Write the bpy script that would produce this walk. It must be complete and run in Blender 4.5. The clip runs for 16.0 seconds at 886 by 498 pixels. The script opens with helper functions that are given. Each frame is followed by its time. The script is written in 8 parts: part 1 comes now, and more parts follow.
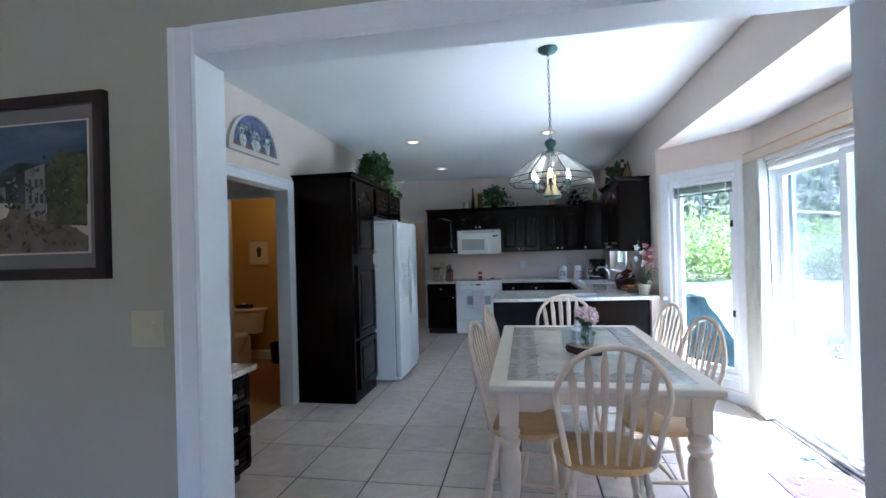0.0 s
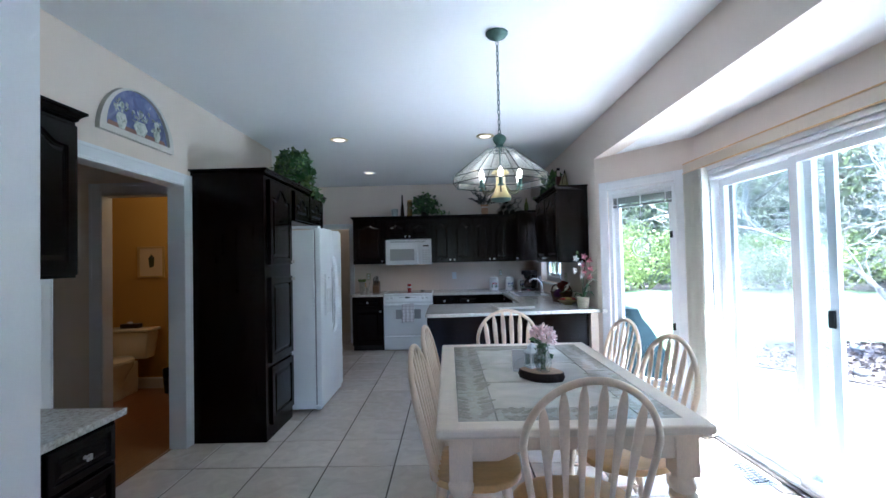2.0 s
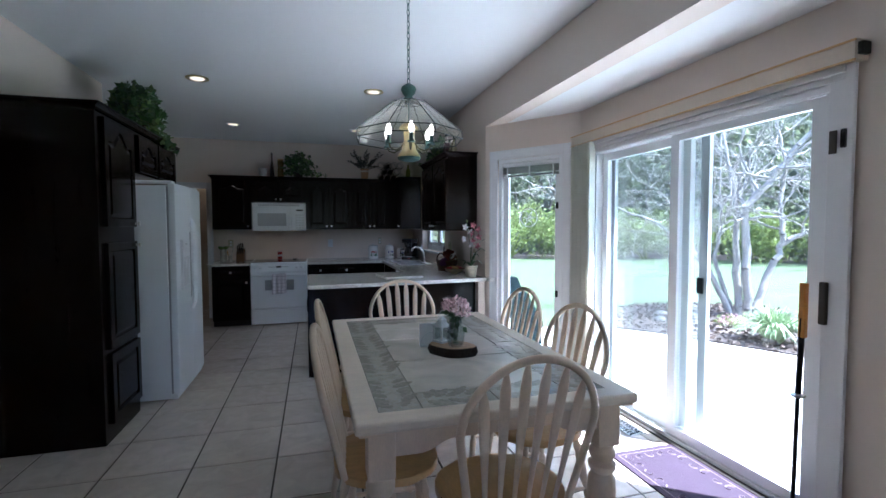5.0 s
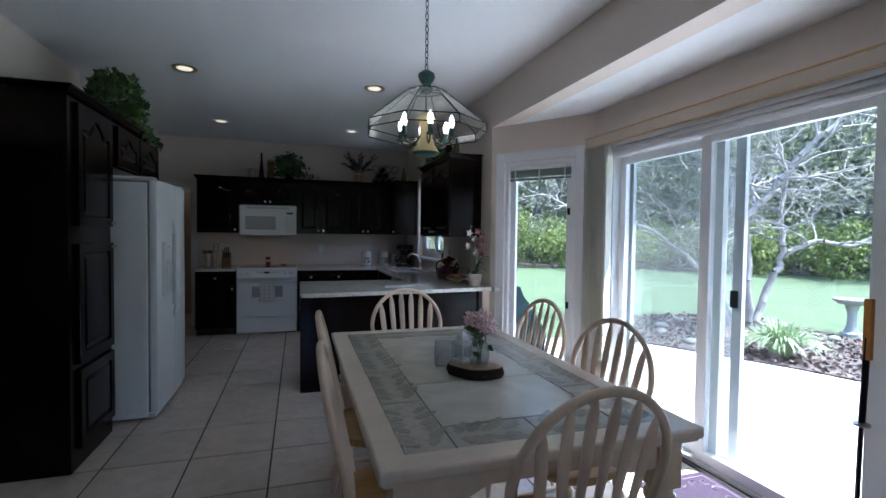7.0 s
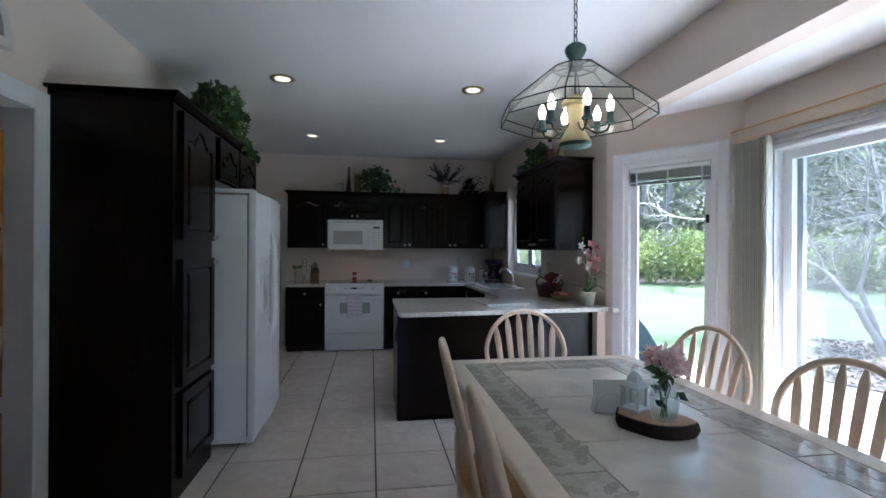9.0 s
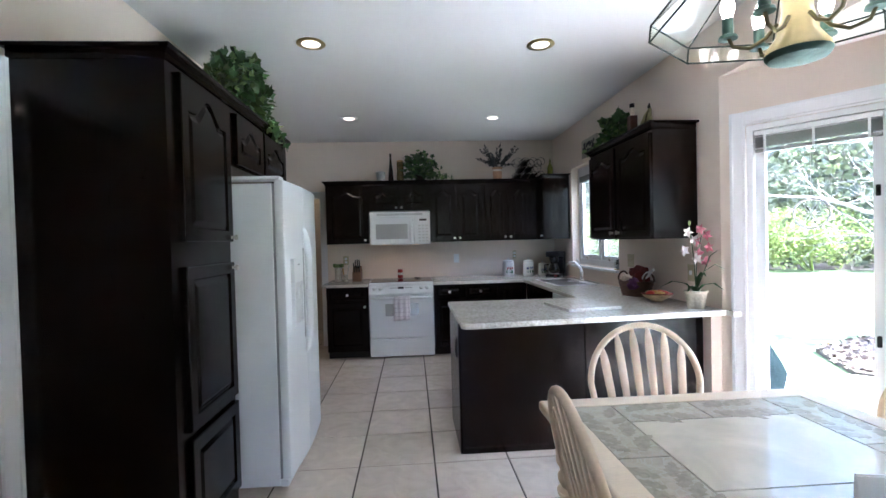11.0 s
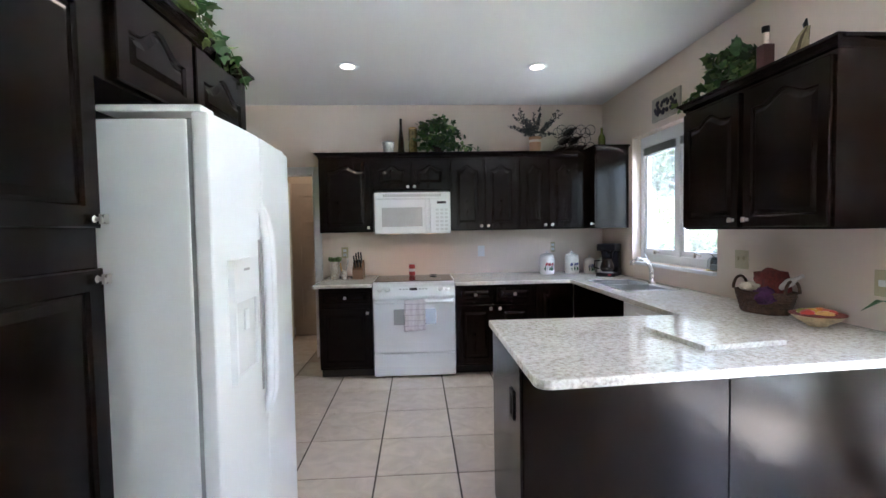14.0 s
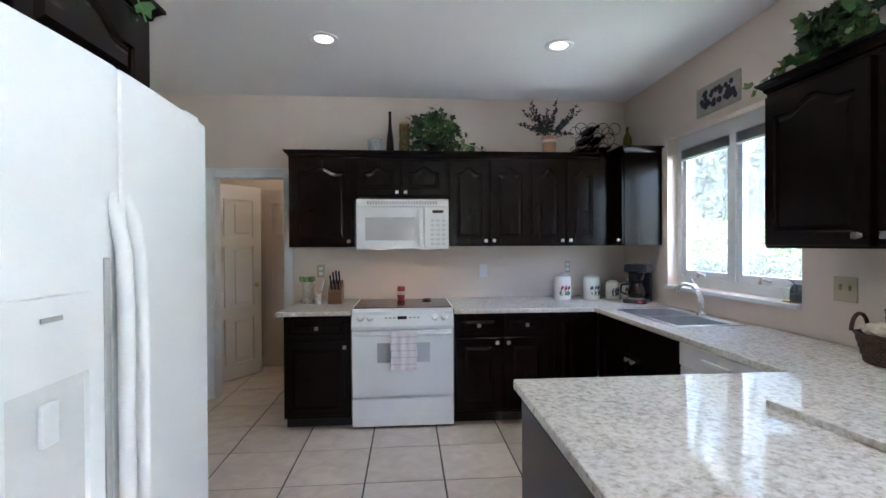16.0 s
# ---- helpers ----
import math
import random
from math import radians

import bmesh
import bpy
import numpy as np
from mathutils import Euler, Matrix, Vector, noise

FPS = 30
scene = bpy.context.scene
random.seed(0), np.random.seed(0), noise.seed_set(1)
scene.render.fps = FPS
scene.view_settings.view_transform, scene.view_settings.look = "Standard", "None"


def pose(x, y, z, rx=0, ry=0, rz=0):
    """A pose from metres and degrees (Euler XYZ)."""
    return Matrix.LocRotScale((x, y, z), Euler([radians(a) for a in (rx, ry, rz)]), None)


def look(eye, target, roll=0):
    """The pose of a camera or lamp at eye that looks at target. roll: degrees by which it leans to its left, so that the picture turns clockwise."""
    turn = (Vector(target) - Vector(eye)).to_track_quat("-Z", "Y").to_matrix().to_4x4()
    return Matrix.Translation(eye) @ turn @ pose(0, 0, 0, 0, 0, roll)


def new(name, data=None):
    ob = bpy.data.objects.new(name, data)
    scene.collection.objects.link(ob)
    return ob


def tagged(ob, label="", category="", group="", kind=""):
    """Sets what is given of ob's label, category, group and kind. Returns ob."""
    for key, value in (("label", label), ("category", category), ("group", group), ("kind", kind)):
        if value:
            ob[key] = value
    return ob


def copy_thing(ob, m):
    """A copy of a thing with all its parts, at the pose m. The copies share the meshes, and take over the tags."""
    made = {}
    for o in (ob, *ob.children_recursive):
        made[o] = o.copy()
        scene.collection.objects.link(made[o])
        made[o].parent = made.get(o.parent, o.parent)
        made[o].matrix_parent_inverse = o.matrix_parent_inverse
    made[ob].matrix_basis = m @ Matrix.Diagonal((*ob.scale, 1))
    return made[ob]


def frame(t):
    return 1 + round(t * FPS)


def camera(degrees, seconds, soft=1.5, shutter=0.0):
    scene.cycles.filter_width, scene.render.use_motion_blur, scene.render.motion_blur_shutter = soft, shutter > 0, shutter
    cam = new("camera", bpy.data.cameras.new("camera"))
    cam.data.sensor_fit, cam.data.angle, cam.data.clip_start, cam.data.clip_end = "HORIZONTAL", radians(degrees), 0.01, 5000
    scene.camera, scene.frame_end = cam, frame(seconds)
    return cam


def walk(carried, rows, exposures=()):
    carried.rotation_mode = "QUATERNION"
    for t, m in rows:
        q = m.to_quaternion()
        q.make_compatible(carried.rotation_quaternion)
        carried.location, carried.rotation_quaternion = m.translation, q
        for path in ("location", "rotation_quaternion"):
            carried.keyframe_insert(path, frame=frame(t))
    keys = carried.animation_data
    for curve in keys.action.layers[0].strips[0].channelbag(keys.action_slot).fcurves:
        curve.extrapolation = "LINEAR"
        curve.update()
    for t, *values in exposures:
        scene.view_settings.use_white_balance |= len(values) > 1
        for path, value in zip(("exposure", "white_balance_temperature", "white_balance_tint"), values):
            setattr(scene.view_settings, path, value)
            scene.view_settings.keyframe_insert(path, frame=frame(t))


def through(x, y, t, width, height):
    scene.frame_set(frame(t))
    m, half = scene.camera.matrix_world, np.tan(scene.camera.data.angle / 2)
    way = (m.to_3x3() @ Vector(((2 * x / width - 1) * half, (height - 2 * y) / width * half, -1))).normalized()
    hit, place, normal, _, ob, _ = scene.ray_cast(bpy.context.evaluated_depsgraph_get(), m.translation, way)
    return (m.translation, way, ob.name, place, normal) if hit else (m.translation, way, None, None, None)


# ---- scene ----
cam = camera(87.8, 16.0)
EXPOSURES = [
    (0, 4.0, 4760, 13),
    (1.5, 4.0, 4800, 13),
    (3, 3.7, 4830, 13),
    (4.5, 3.25, 4920, 14),
    (7, 2.55, 5030, 15),
    (8, 2.65, 5120, 15),
    (9, 3.2, 5120, 16),
    (10, 3.85, 5170, 16),
    (12.5, 4.92, 5460, 16),
    (14.5, 5.03, 5450, 16),
    (16, 4.9, 5360, 16),
]
PATH = [
    (0, (0.108, 0.372, 1.406), (-0.242, 2.342, 1.415), -1.6),
    (0.5, (0.061, 0.523, 1.409), (-0.209, 2.505, 1.445), -1.5),
    (1, (0.031, 0.654, 1.396), (-0.161, 2.644, 1.449), -1.4),
    (1.5, (0.006, 0.758, 1.399), (-0.108, 2.754, 1.455), -1.3),
    (2, (-0.019, 0.82, 1.399), (-0.042, 2.82, 1.448), -1.3),
    (2.5, (-0.039, 0.884, 1.398), (0.036, 2.882, 1.424), -1.2),
    (3, (-0.083, 0.949, 1.4), (0.095, 2.941, 1.39), -1.1),
    (3.5, (-0.115, 1.01, 1.384), (0.161, 2.991, 1.346), -0.9),
    (4, (-0.169, 1.062, 1.383), (0.213, 3.024, 1.318), -0.5),
    (4.5, (-0.199, 1.096, 1.384), (0.284, 3.035, 1.299), -0.2),
    (4.7, (-0.193, 1.102, 1.389), (0.321, 3.032, 1.292), -0.3),
    (6.8, (-0.244, 1.379, 1.353), (0.369, 3.282, 1.29), 0.7),
    (7, (-0.27, 1.416, 1.369), (0.33, 3.323, 1.307), 0.7),
    (7.5, (-0.306, 1.475, 1.351), (0.239, 3.399, 1.317), 0.7),
    (8, (-0.364, 1.556, 1.34), (0.1, 3.501, 1.324), 0.7),
    (8.5, (-0.41, 1.698, 1.344), (-0.033, 3.662, 1.338), 0.6),
    (9, (-0.459, 1.87, 1.353), (-0.15, 3.846, 1.353), 0.3),
    (9.5, (-0.477, 2.025, 1.368), (-0.239, 4.01, 1.365), -0.1),
    (10, (-0.493, 2.198, 1.367), (-0.305, 4.19, 1.36), -0.6),
    (10.2, (-0.498, 2.271, 1.372), (-0.329, 4.264, 1.361), -0.8),
    (12.5, (-0.594, 3.164, 1.371), (-0.476, 5.159, 1.287), -1.6),
    (13, (-0.6, 3.365, 1.372), (-0.487, 5.36, 1.28), -1.3),
    (13.5, (-0.618, 3.568, 1.375), (-0.512, 5.563, 1.283), -1.2),
    (14, (-0.628, 3.782, 1.376), (-0.518, 5.777, 1.291), -1.0),
    (14.5, (-0.613, 3.989, 1.372), (-0.496, 5.984, 1.297), -0.9),
    (15, (-0.609, 4.202, 1.365), (-0.489, 6.198, 1.307), -0.6),
    (15.5, (-0.617, 4.388, 1.359), (-0.493, 6.384, 1.324), -0.5),
    (16, (-0.633, 4.582, 1.371), (-0.479, 6.576, 1.354), -0.3),
]
walk(cam, [(t, look(eye, target, roll)) for t, eye, target, roll in PATH], EXPOSURES)


# ---- world, sun and lamps ----
world = bpy.data.worlds.new("sky")
scene.world = world
world.use_nodes = True
wn = world.node_tree.nodes
sky = wn.new("ShaderNodeTexSky")
sky.sky_type, sky.sun_disc = "NISHITA", False
sky.sun_elevation, sky.sun_rotation = radians(58), radians(127)
sky.air_density, sky.dust_density = 1.0, 2.5
wn["Background"].inputs["Strength"].default_value = 0.15
world.node_tree.links.new(sky.outputs["Color"], wn["Background"].inputs["Color"])

sun = new("sun", bpy.data.lights.new("sun", "SUN"))
sun.data.energy, sun.data.angle, sun.data.color = 4.8, radians(0.6), (1.0, 0.95, 0.86)
sun.matrix_world = look((8, -6, 16), (0, 0, 0))


def lamp(name, kind, m, power, colour, size=0.05, **more):
    ob = new(name, bpy.data.lights.new(name, kind))
    ob.data.energy, ob.data.color, ob.matrix_world = power, colour, m
    if kind == "SPOT":
        ob.data.spot_size, ob.data.spot_blend, ob.data.shadow_soft_size = radians(more["angle"]), 0.6, size
    elif kind == "AREA":
        ob.data.size = size
    else:
        ob.data.shadow_soft_size = size
    return ob


# ---- materials ----
def node_material(name):
    mat = bpy.data.materials.new(name)
    mat.use_nodes = True
    return mat, mat.node_tree.nodes, mat.node_tree.links, mat.node_tree.nodes["Principled BSDF"]


def surface(name, colour, rough=0.5, metal=0.0, vary=0.12, scale=6.0, grain=60.0, bump=0.05, stretch=(1, 1, 1), coat=0.0, second=None, island=0.0, spec=0.5):
    """A surface with colour and gloss that vary at two scales, with a fine relief."""
    mat, nodes, links, bsdf = node_material(name)
    coords, mapping = nodes.new("ShaderNodeTexCoord"), nodes.new("ShaderNodeMapping")
    mapping.inputs["Scale"].default_value = stretch
    links.new(coords.outputs["Object"], mapping.inputs["Vector"])
    broad, fine = nodes.new("ShaderNodeTexNoise"), nodes.new("ShaderNodeTexNoise")
    for tex, size, detail in ((broad, scale, 4), (fine, grain, 6)):
        tex.inputs["Scale"].default_value, tex.inputs["Detail"].default_value = size, detail
        links.new(mapping.outputs["Vector"], tex.inputs["Vector"])
    add = nodes.new("ShaderNodeMath")
    add.operation = "ADD"
    links.new(broad.outputs["Fac"], add.inputs[0])
    links.new(fine.outputs["Fac"], add.inputs[1])
    ramp = nodes.new("ShaderNodeMapRange")
    ramp.inputs["From Min"].default_value, ramp.inputs["From Max"].default_value = 0.65, 1.35
    links.new(add.outputs[0], ramp.inputs["Value"])
    mix = nodes.new("ShaderNodeMix")
    mix.data_type = "RGBA"
    other = second or tuple(c * (1 - 2 * vary) for c in colour)
    mix.inputs[6].default_value = (*other, 1)
    mix.inputs[7].default_value = (*colour, 1)
    links.new(ramp.outputs["Result"], mix.inputs[0])
    out = mix.outputs[2]
    if island:
        info, hsv, span = nodes.new("ShaderNodeNewGeometry"), nodes.new("ShaderNodeHueSaturation"), nodes.new("ShaderNodeMapRange")
        span.inputs["To Min"].default_value, span.inputs["To Max"].default_value = 1 - island, 1 + island
        links.new(info.outputs["Random Per Island"], span.inputs["Value"])
        links.new(span.outputs["Result"], hsv.inputs["Value"])
        links.new(out, hsv.inputs["Color"])
        out = hsv.outputs["Color"]
    links.new(out, bsdf.inputs["Base Color"])
    gloss = nodes.new("ShaderNodeMapRange")
    gloss.inputs["To Min"].default_value, gloss.inputs["To Max"].default_value = max(0.02, rough * 0.85), min(1, rough * 1.15)
    links.new(broad.outputs["Fac"], gloss.inputs["Value"])
    links.new(gloss.outputs["Result"], bsdf.inputs["Roughness"])
    bsdf.inputs["Metallic"].default_value = metal
    bsdf.inputs["Coat Weight"].default_value = coat
    bsdf.inputs["Specular IOR Level"].default_value = spec
    bsdf.inputs["Coat Roughness"].default_value = 0.12
    if bump:
        relief = nodes.new("ShaderNodeBump")
        relief.inputs["Strength"].default_value, relief.inputs["Distance"].default_value = bump, 0.01
        links.new(add.outputs[0], relief.inputs["Height"])
        links.new(relief.outputs["Normal"], bsdf.inputs["Normal"])
    return mat


def glass_sheet(name, tint=(0.93, 0.96, 0.95), rough=0.0, haze=0.0):
    mat, nodes, links, bsdf = node_material(name)
    clear, shine, mix, facing, power, fres = (nodes.new("ShaderNode" + k) for k in ("BsdfTransparent", "BsdfGlossy", "MixShader", "LayerWeight", "Math", "Math"))
    clear.inputs["Color"].default_value = (*tint, 1)
    shine.inputs["Roughness"].default_value = rough
    facing.inputs["Blend"].default_value = 0.5
    power.operation, fres.operation = "POWER", "MULTIPLY_ADD"
    power.inputs[1].default_value, fres.inputs[1].default_value, fres.inputs[2].default_value = 5, 0.7, 0.04
    links.new(facing.outputs["Facing"], power.inputs[0])
    links.new(power.outputs[0], fres.inputs[0])
    links.new(fres.outputs[0], mix.inputs[0])
    links.new(clear.outputs[0], mix.inputs[1])
    links.new(shine.outputs[0], mix.inputs[2])
    last = mix
    if haze:
        veil, more = nodes.new("ShaderNodeBsdfTranslucent"), nodes.new("ShaderNodeMixShader")
        more.inputs[0].default_value = haze
        links.new(mix.outputs[0], more.inputs[1])
        links.new(veil.outputs[0], more.inputs[2])
        last = more
    links.new(last.outputs[0], nodes["Material Output"].inputs["Surface"])
    return mat


def glowing(name, colour, strength):
    mat, nodes, links, bsdf = node_material(name)
    bsdf.inputs["Base Color"].default_value = (*colour, 1)
    bsdf.inputs["Emission Color"].default_value = (*colour, 1)
    bsdf.inputs["Emission Strength"].default_value = strength
    return mat


def leafy(name, colour, through, vary=0.5):
    """A thin leaf that lets part of the light through; each leaf is a little different."""
    mat, nodes, links, bsdf = node_material(name)
    info, hsv, span, lit, both, soft = (nodes.new("ShaderNode" + k) for k in ("NewGeometry", "HueSaturation", "MapRange", "BsdfTranslucent", "MixShader", "HueSaturation"))
    span.inputs["To Min"].default_value, span.inputs["To Max"].default_value = 1 - vary, 1 + vary
    hsv.inputs["Color"].default_value = (*colour, 1)
    links.new(info.outputs["Random Per Island"], span.inputs["Value"])
    links.new(span.outputs["Result"], hsv.inputs["Value"])
    links.new(hsv.outputs["Color"], bsdf.inputs["Base Color"])
    soft.inputs["Value"].default_value = 1.5
    links.new(hsv.outputs["Color"], soft.inputs["Color"])
    links.new(soft.outputs["Color"], lit.inputs["Color"])
    bsdf.inputs["Roughness"].default_value = 0.5
    both.inputs[0].default_value = through
    links.new(bsdf.outputs[0], both.inputs[1])
    links.new(lit.outputs[0], both.inputs[2])
    links.new(both.outputs[0], nodes["Material Output"].inputs["Surface"])
    return mat


def granite(name):
    """Pale polished stone with grey and brown flecks in drifts."""
    mat, nodes, links, bsdf = node_material(name)
    coords = nodes.new("ShaderNodeTexCoord")
    cells, blot, drift = nodes.new("ShaderNodeTexVoronoi"), nodes.new("ShaderNodeTexNoise"), nodes.new("ShaderNodeTexNoise")
    cells.inputs["Scale"].default_value = 130
    blot.inputs["Scale"].default_value, blot.inputs["Detail"].default_value = 50, 6
    drift.inputs["Scale"].default_value, drift.inputs["Detail"].default_value = 5, 3
    for tex in (cells, blot, drift):
        links.new(coords.outputs["Object"], tex.inputs["Vector"])
    ramp = nodes.new("ShaderNodeValToRGB")
    stops = ramp.color_ramp.elements
    stops[0].position, stops[0].color = 0.28, (0.36, 0.335, 0.30, 1)
    stops[1].position, stops[1].color = 0.52, (0.58, 0.56, 0.515, 1)
    mid = stops.new(0.41)
    mid.color = (0.49, 0.46, 0.415, 1)
    top = stops.new(0.74)
    top.color = (0.71, 0.70, 0.665, 1)
    mixed, sums = nodes.new("ShaderNodeMath"), nodes.new("ShaderNodeMath")
    mixed.operation, sums.operation = "MULTIPLY_ADD", "MULTIPLY_ADD"
    mixed.inputs[1].default_value, sums.inputs[1].default_value = 0.22, 0.25
    split = nodes.new("ShaderNodeSeparateColor")
    links.new(cells.outputs["Color"], split.inputs[0])
    links.new(split.outputs[0], mixed.inputs[0])
    links.new(blot.outputs["Fac"], mixed.inputs[2])
    links.new(drift.outputs["Fac"], sums.inputs[0])
    links.new(mixed.outputs[0], sums.inputs[2])
    less = nodes.new("ShaderNodeMath")
    less.operation = "SUBTRACT"
    less.inputs[1].default_value = 0.17
    links.new(sums.outputs[0], less.inputs[0])
    links.new(less.outputs[0], ramp.inputs["Fac"])
    links.new(ramp.outputs["Color"], bsdf.inputs["Base Color"])
    bsdf.inputs["Roughness"].default_value = 0.07
    return mat


def tile_material(name, light, dark, rough):
    """Glazed floor tile: soft cloudy veining, each tile a little different."""
    mat, nodes, links, bsdf = node_material(name)
    coords, info = nodes.new("ShaderNodeTexCoord"), nodes.new("ShaderNodeObjectInfo")
    shift = nodes.new("ShaderNodeVectorMath")
    shift.operation = "MULTIPLY_ADD"
    shift.inputs[1].default_value = (37, 53, 11)
    links.new(info.outputs["Random"], shift.inputs[0])
    links.new(coords.outputs["Object"], shift.inputs[2])
    cloud, speck = nodes.new("ShaderNodeTexNoise"), nodes.new("ShaderNodeTexNoise")
    cloud.inputs["Scale"].default_value, cloud.inputs["Detail"].default_value, cloud.inputs["Distortion"].default_value = 7, 5, 1.2
    speck.inputs["Scale"].default_value, speck.inputs["Detail"].default_value = 60, 4
    for tex in (cloud, speck):
        links.new(shift.outputs[0], tex.inputs["Vector"])
    ramp = nodes.new("ShaderNodeMapRange")
    ramp.inputs["From Min"].default_value, ramp.inputs["From Max"].default_value = 0.3, 0.7
    links.new(cloud.outputs["Fac"], ramp.inputs["Value"])
    mix, hsv, span = nodes.new("ShaderNodeMix"), nodes.new("ShaderNodeHueSaturation"), nodes.new("ShaderNodeMapRange")
    mix.data_type = "RGBA"
    mix.inputs[6].default_value, mix.inputs[7].default_value = (*dark, 1), (*light, 1)
    links.new(ramp.outputs["Result"], mix.inputs[0])
    span.inputs["To Min"].default_value, span.inputs["To Max"].default_value = 0.93, 1.06
    links.new(info.outputs["Random"], span.inputs["Value"])
    links.new(span.outputs["Result"], hsv.inputs["Value"])
    links.new(mix.outputs[2], hsv.inputs["Color"])
    links.new(hsv.outputs["Color"], bsdf.inputs["Base Color"])
    bsdf.inputs["Roughness"].default_value = rough
    relief = nodes.new("ShaderNodeBump")
    relief.inputs["Strength"].default_value, relief.inputs["Distance"].default_value = 0.06, 0.004
    links.new(speck.outputs["Fac"], relief.inputs["Height"])
    links.new(relief.outputs["Normal"], bsdf.inputs["Normal"])
    return mat


WALL = surface("wall_paint", (0.780, 0.678, 0.593), 0.75, vary=0.02, scale=1.2, grain=220, bump=0.06)
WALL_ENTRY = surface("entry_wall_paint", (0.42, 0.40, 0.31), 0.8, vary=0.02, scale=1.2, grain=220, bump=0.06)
WALL_BATH = surface("ochre_wall_paint", (0.47, 0.27, 0.04), 0.75, vary=0.04, scale=2, grain=200, bump=0.06)
WALL_HALL = surface("hall_paint", (0.60, 0.52, 0.40), 0.8, vary=0.03, scale=2, grain=200, bump=0.05)
CEILING = surface("ceiling_paint", (0.86, 0.86, 0.86), 0.9, vary=0.012, scale=1.5, grain=260, bump=0.12)
TRIM = surface("white_trim", (0.80, 0.81, 0.83), 0.35, vary=0.02, scale=4, grain=150, bump=0.02)
VINYL = surface("white_vinyl", (0.82, 0.84, 0.86), 0.3, vary=0.02, scale=4, grain=150, bump=0.01)
GROUT = surface("dark_grout", (0.075, 0.06, 0.05), 0.9, vary=0.15, scale=8, grain=150, bump=0.1)
TILE = tile_material("beige_tile", (0.70, 0.615, 0.52), (0.58, 0.505, 0.42), 0.17)
WOOD_FLOOR = surface("oak_floor", (0.30, 0.125, 0.035), 0.3, vary=0.25, scale=5, grain=40, stretch=(12, 1, 1), bump=0.03)
ESPRESSO = surface("espresso_wood", (0.0085, 0.0042, 0.0030), 0.22, vary=0.3, scale=2.2, grain=30, stretch=(9, 9, 0.8), bump=0.012, spec=0.17)
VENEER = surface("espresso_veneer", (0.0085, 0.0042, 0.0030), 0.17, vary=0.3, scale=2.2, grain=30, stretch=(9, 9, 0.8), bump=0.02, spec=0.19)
ESPRESSO_IN = surface("espresso_shadow_gap", (0.008, 0.005, 0.004), 0.6, vary=0.2, bump=0.02)
NICKEL = surface("brushed_nickel", (0.62, 0.60, 0.56), 0.28, 1.0, vary=0.08, scale=30, grain=200, bump=0.02)
STEEL = surface("stainless_steel", (0.72, 0.73, 0.74), 0.34, 1.0, vary=0.06, scale=20, grain=200, bump=0.01)
BRASS = surface("pale_brass", (0.72, 0.58, 0.28), 0.3, 1.0, vary=0.1, scale=20, bump=0.02)
GRANITE = granite("pale_granite")
ENAMEL = surface("white_enamel", (0.80, 0.82, 0.84), 0.3, vary=0.002, scale=0.3, grain=400, bump=0.0)
ENAMEL_GREY = surface("grey_plastic", (0.42, 0.43, 0.44), 0.5, vary=0.05)
GASKET = surface("grey_rubber_gasket", (0.36, 0.37, 0.385), 0.7, vary=0.1)
DARK_GLASS = surface("dark_ceramic_glass", (0.05, 0.045, 0.045), 0.06, vary=0.05, bump=0)
OVEN_GLASS = surface("smoky_oven_glass", (0.42, 0.43, 0.45), 0.1, vary=0.04, bump=0)
MW_GLASS = surface("mesh_oven_glass", (0.50, 0.51, 0.52), 0.1, vary=0.05, bump=0)
BLACK = surface("black_plastic", (0.008, 0.008, 0.009), 0.28, vary=0.1, bump=0.02, spec=0.3)
CREAM = surface("whitewashed_wood", (0.80, 0.635, 0.47), 0.38, vary=0.07, scale=8, grain=60, stretch=(3, 3, 1), bump=0.03)
CREAM_TOP = surface("whitewashed_wood_rim", (0.80, 0.69, 0.55), 0.30, vary=0.07, scale=8, grain=60, stretch=(1, 3, 3), bump=0.03)
HONEY = surface("honey_wood", (0.70, 0.43, 0.18), 0.35, vary=0.12, scale=6, grain=40, stretch=(6, 1, 1), bump=0.02)
GLASS = glass_sheet("clear_glass")
SCREEN_GLASS = glass_sheet("insect_screened_glass", (0.72, 0.74, 0.74), 0.0, 0.05)
GLASS_HAZE = glass_sheet("screened_glass", (0.82, 0.84, 0.84), 0.0, 0.022)
LEAF = surface("ivy_leaf", (0.055, 0.135, 0.035), 0.45, vary=0.3, scale=20, grain=90, bump=0.05, island=0.55)
LEAF_PALE = surface("variegated_leaf", (0.20, 0.30, 0.09), 0.45, vary=0.3, scale=25, grain=90, bump=0.05, island=0.4)
LEAF_DARK = surface("dark_leaf", (0.025, 0.05, 0.03), 0.5, vary=0.2, scale=20, bump=0.05, island=0.4)


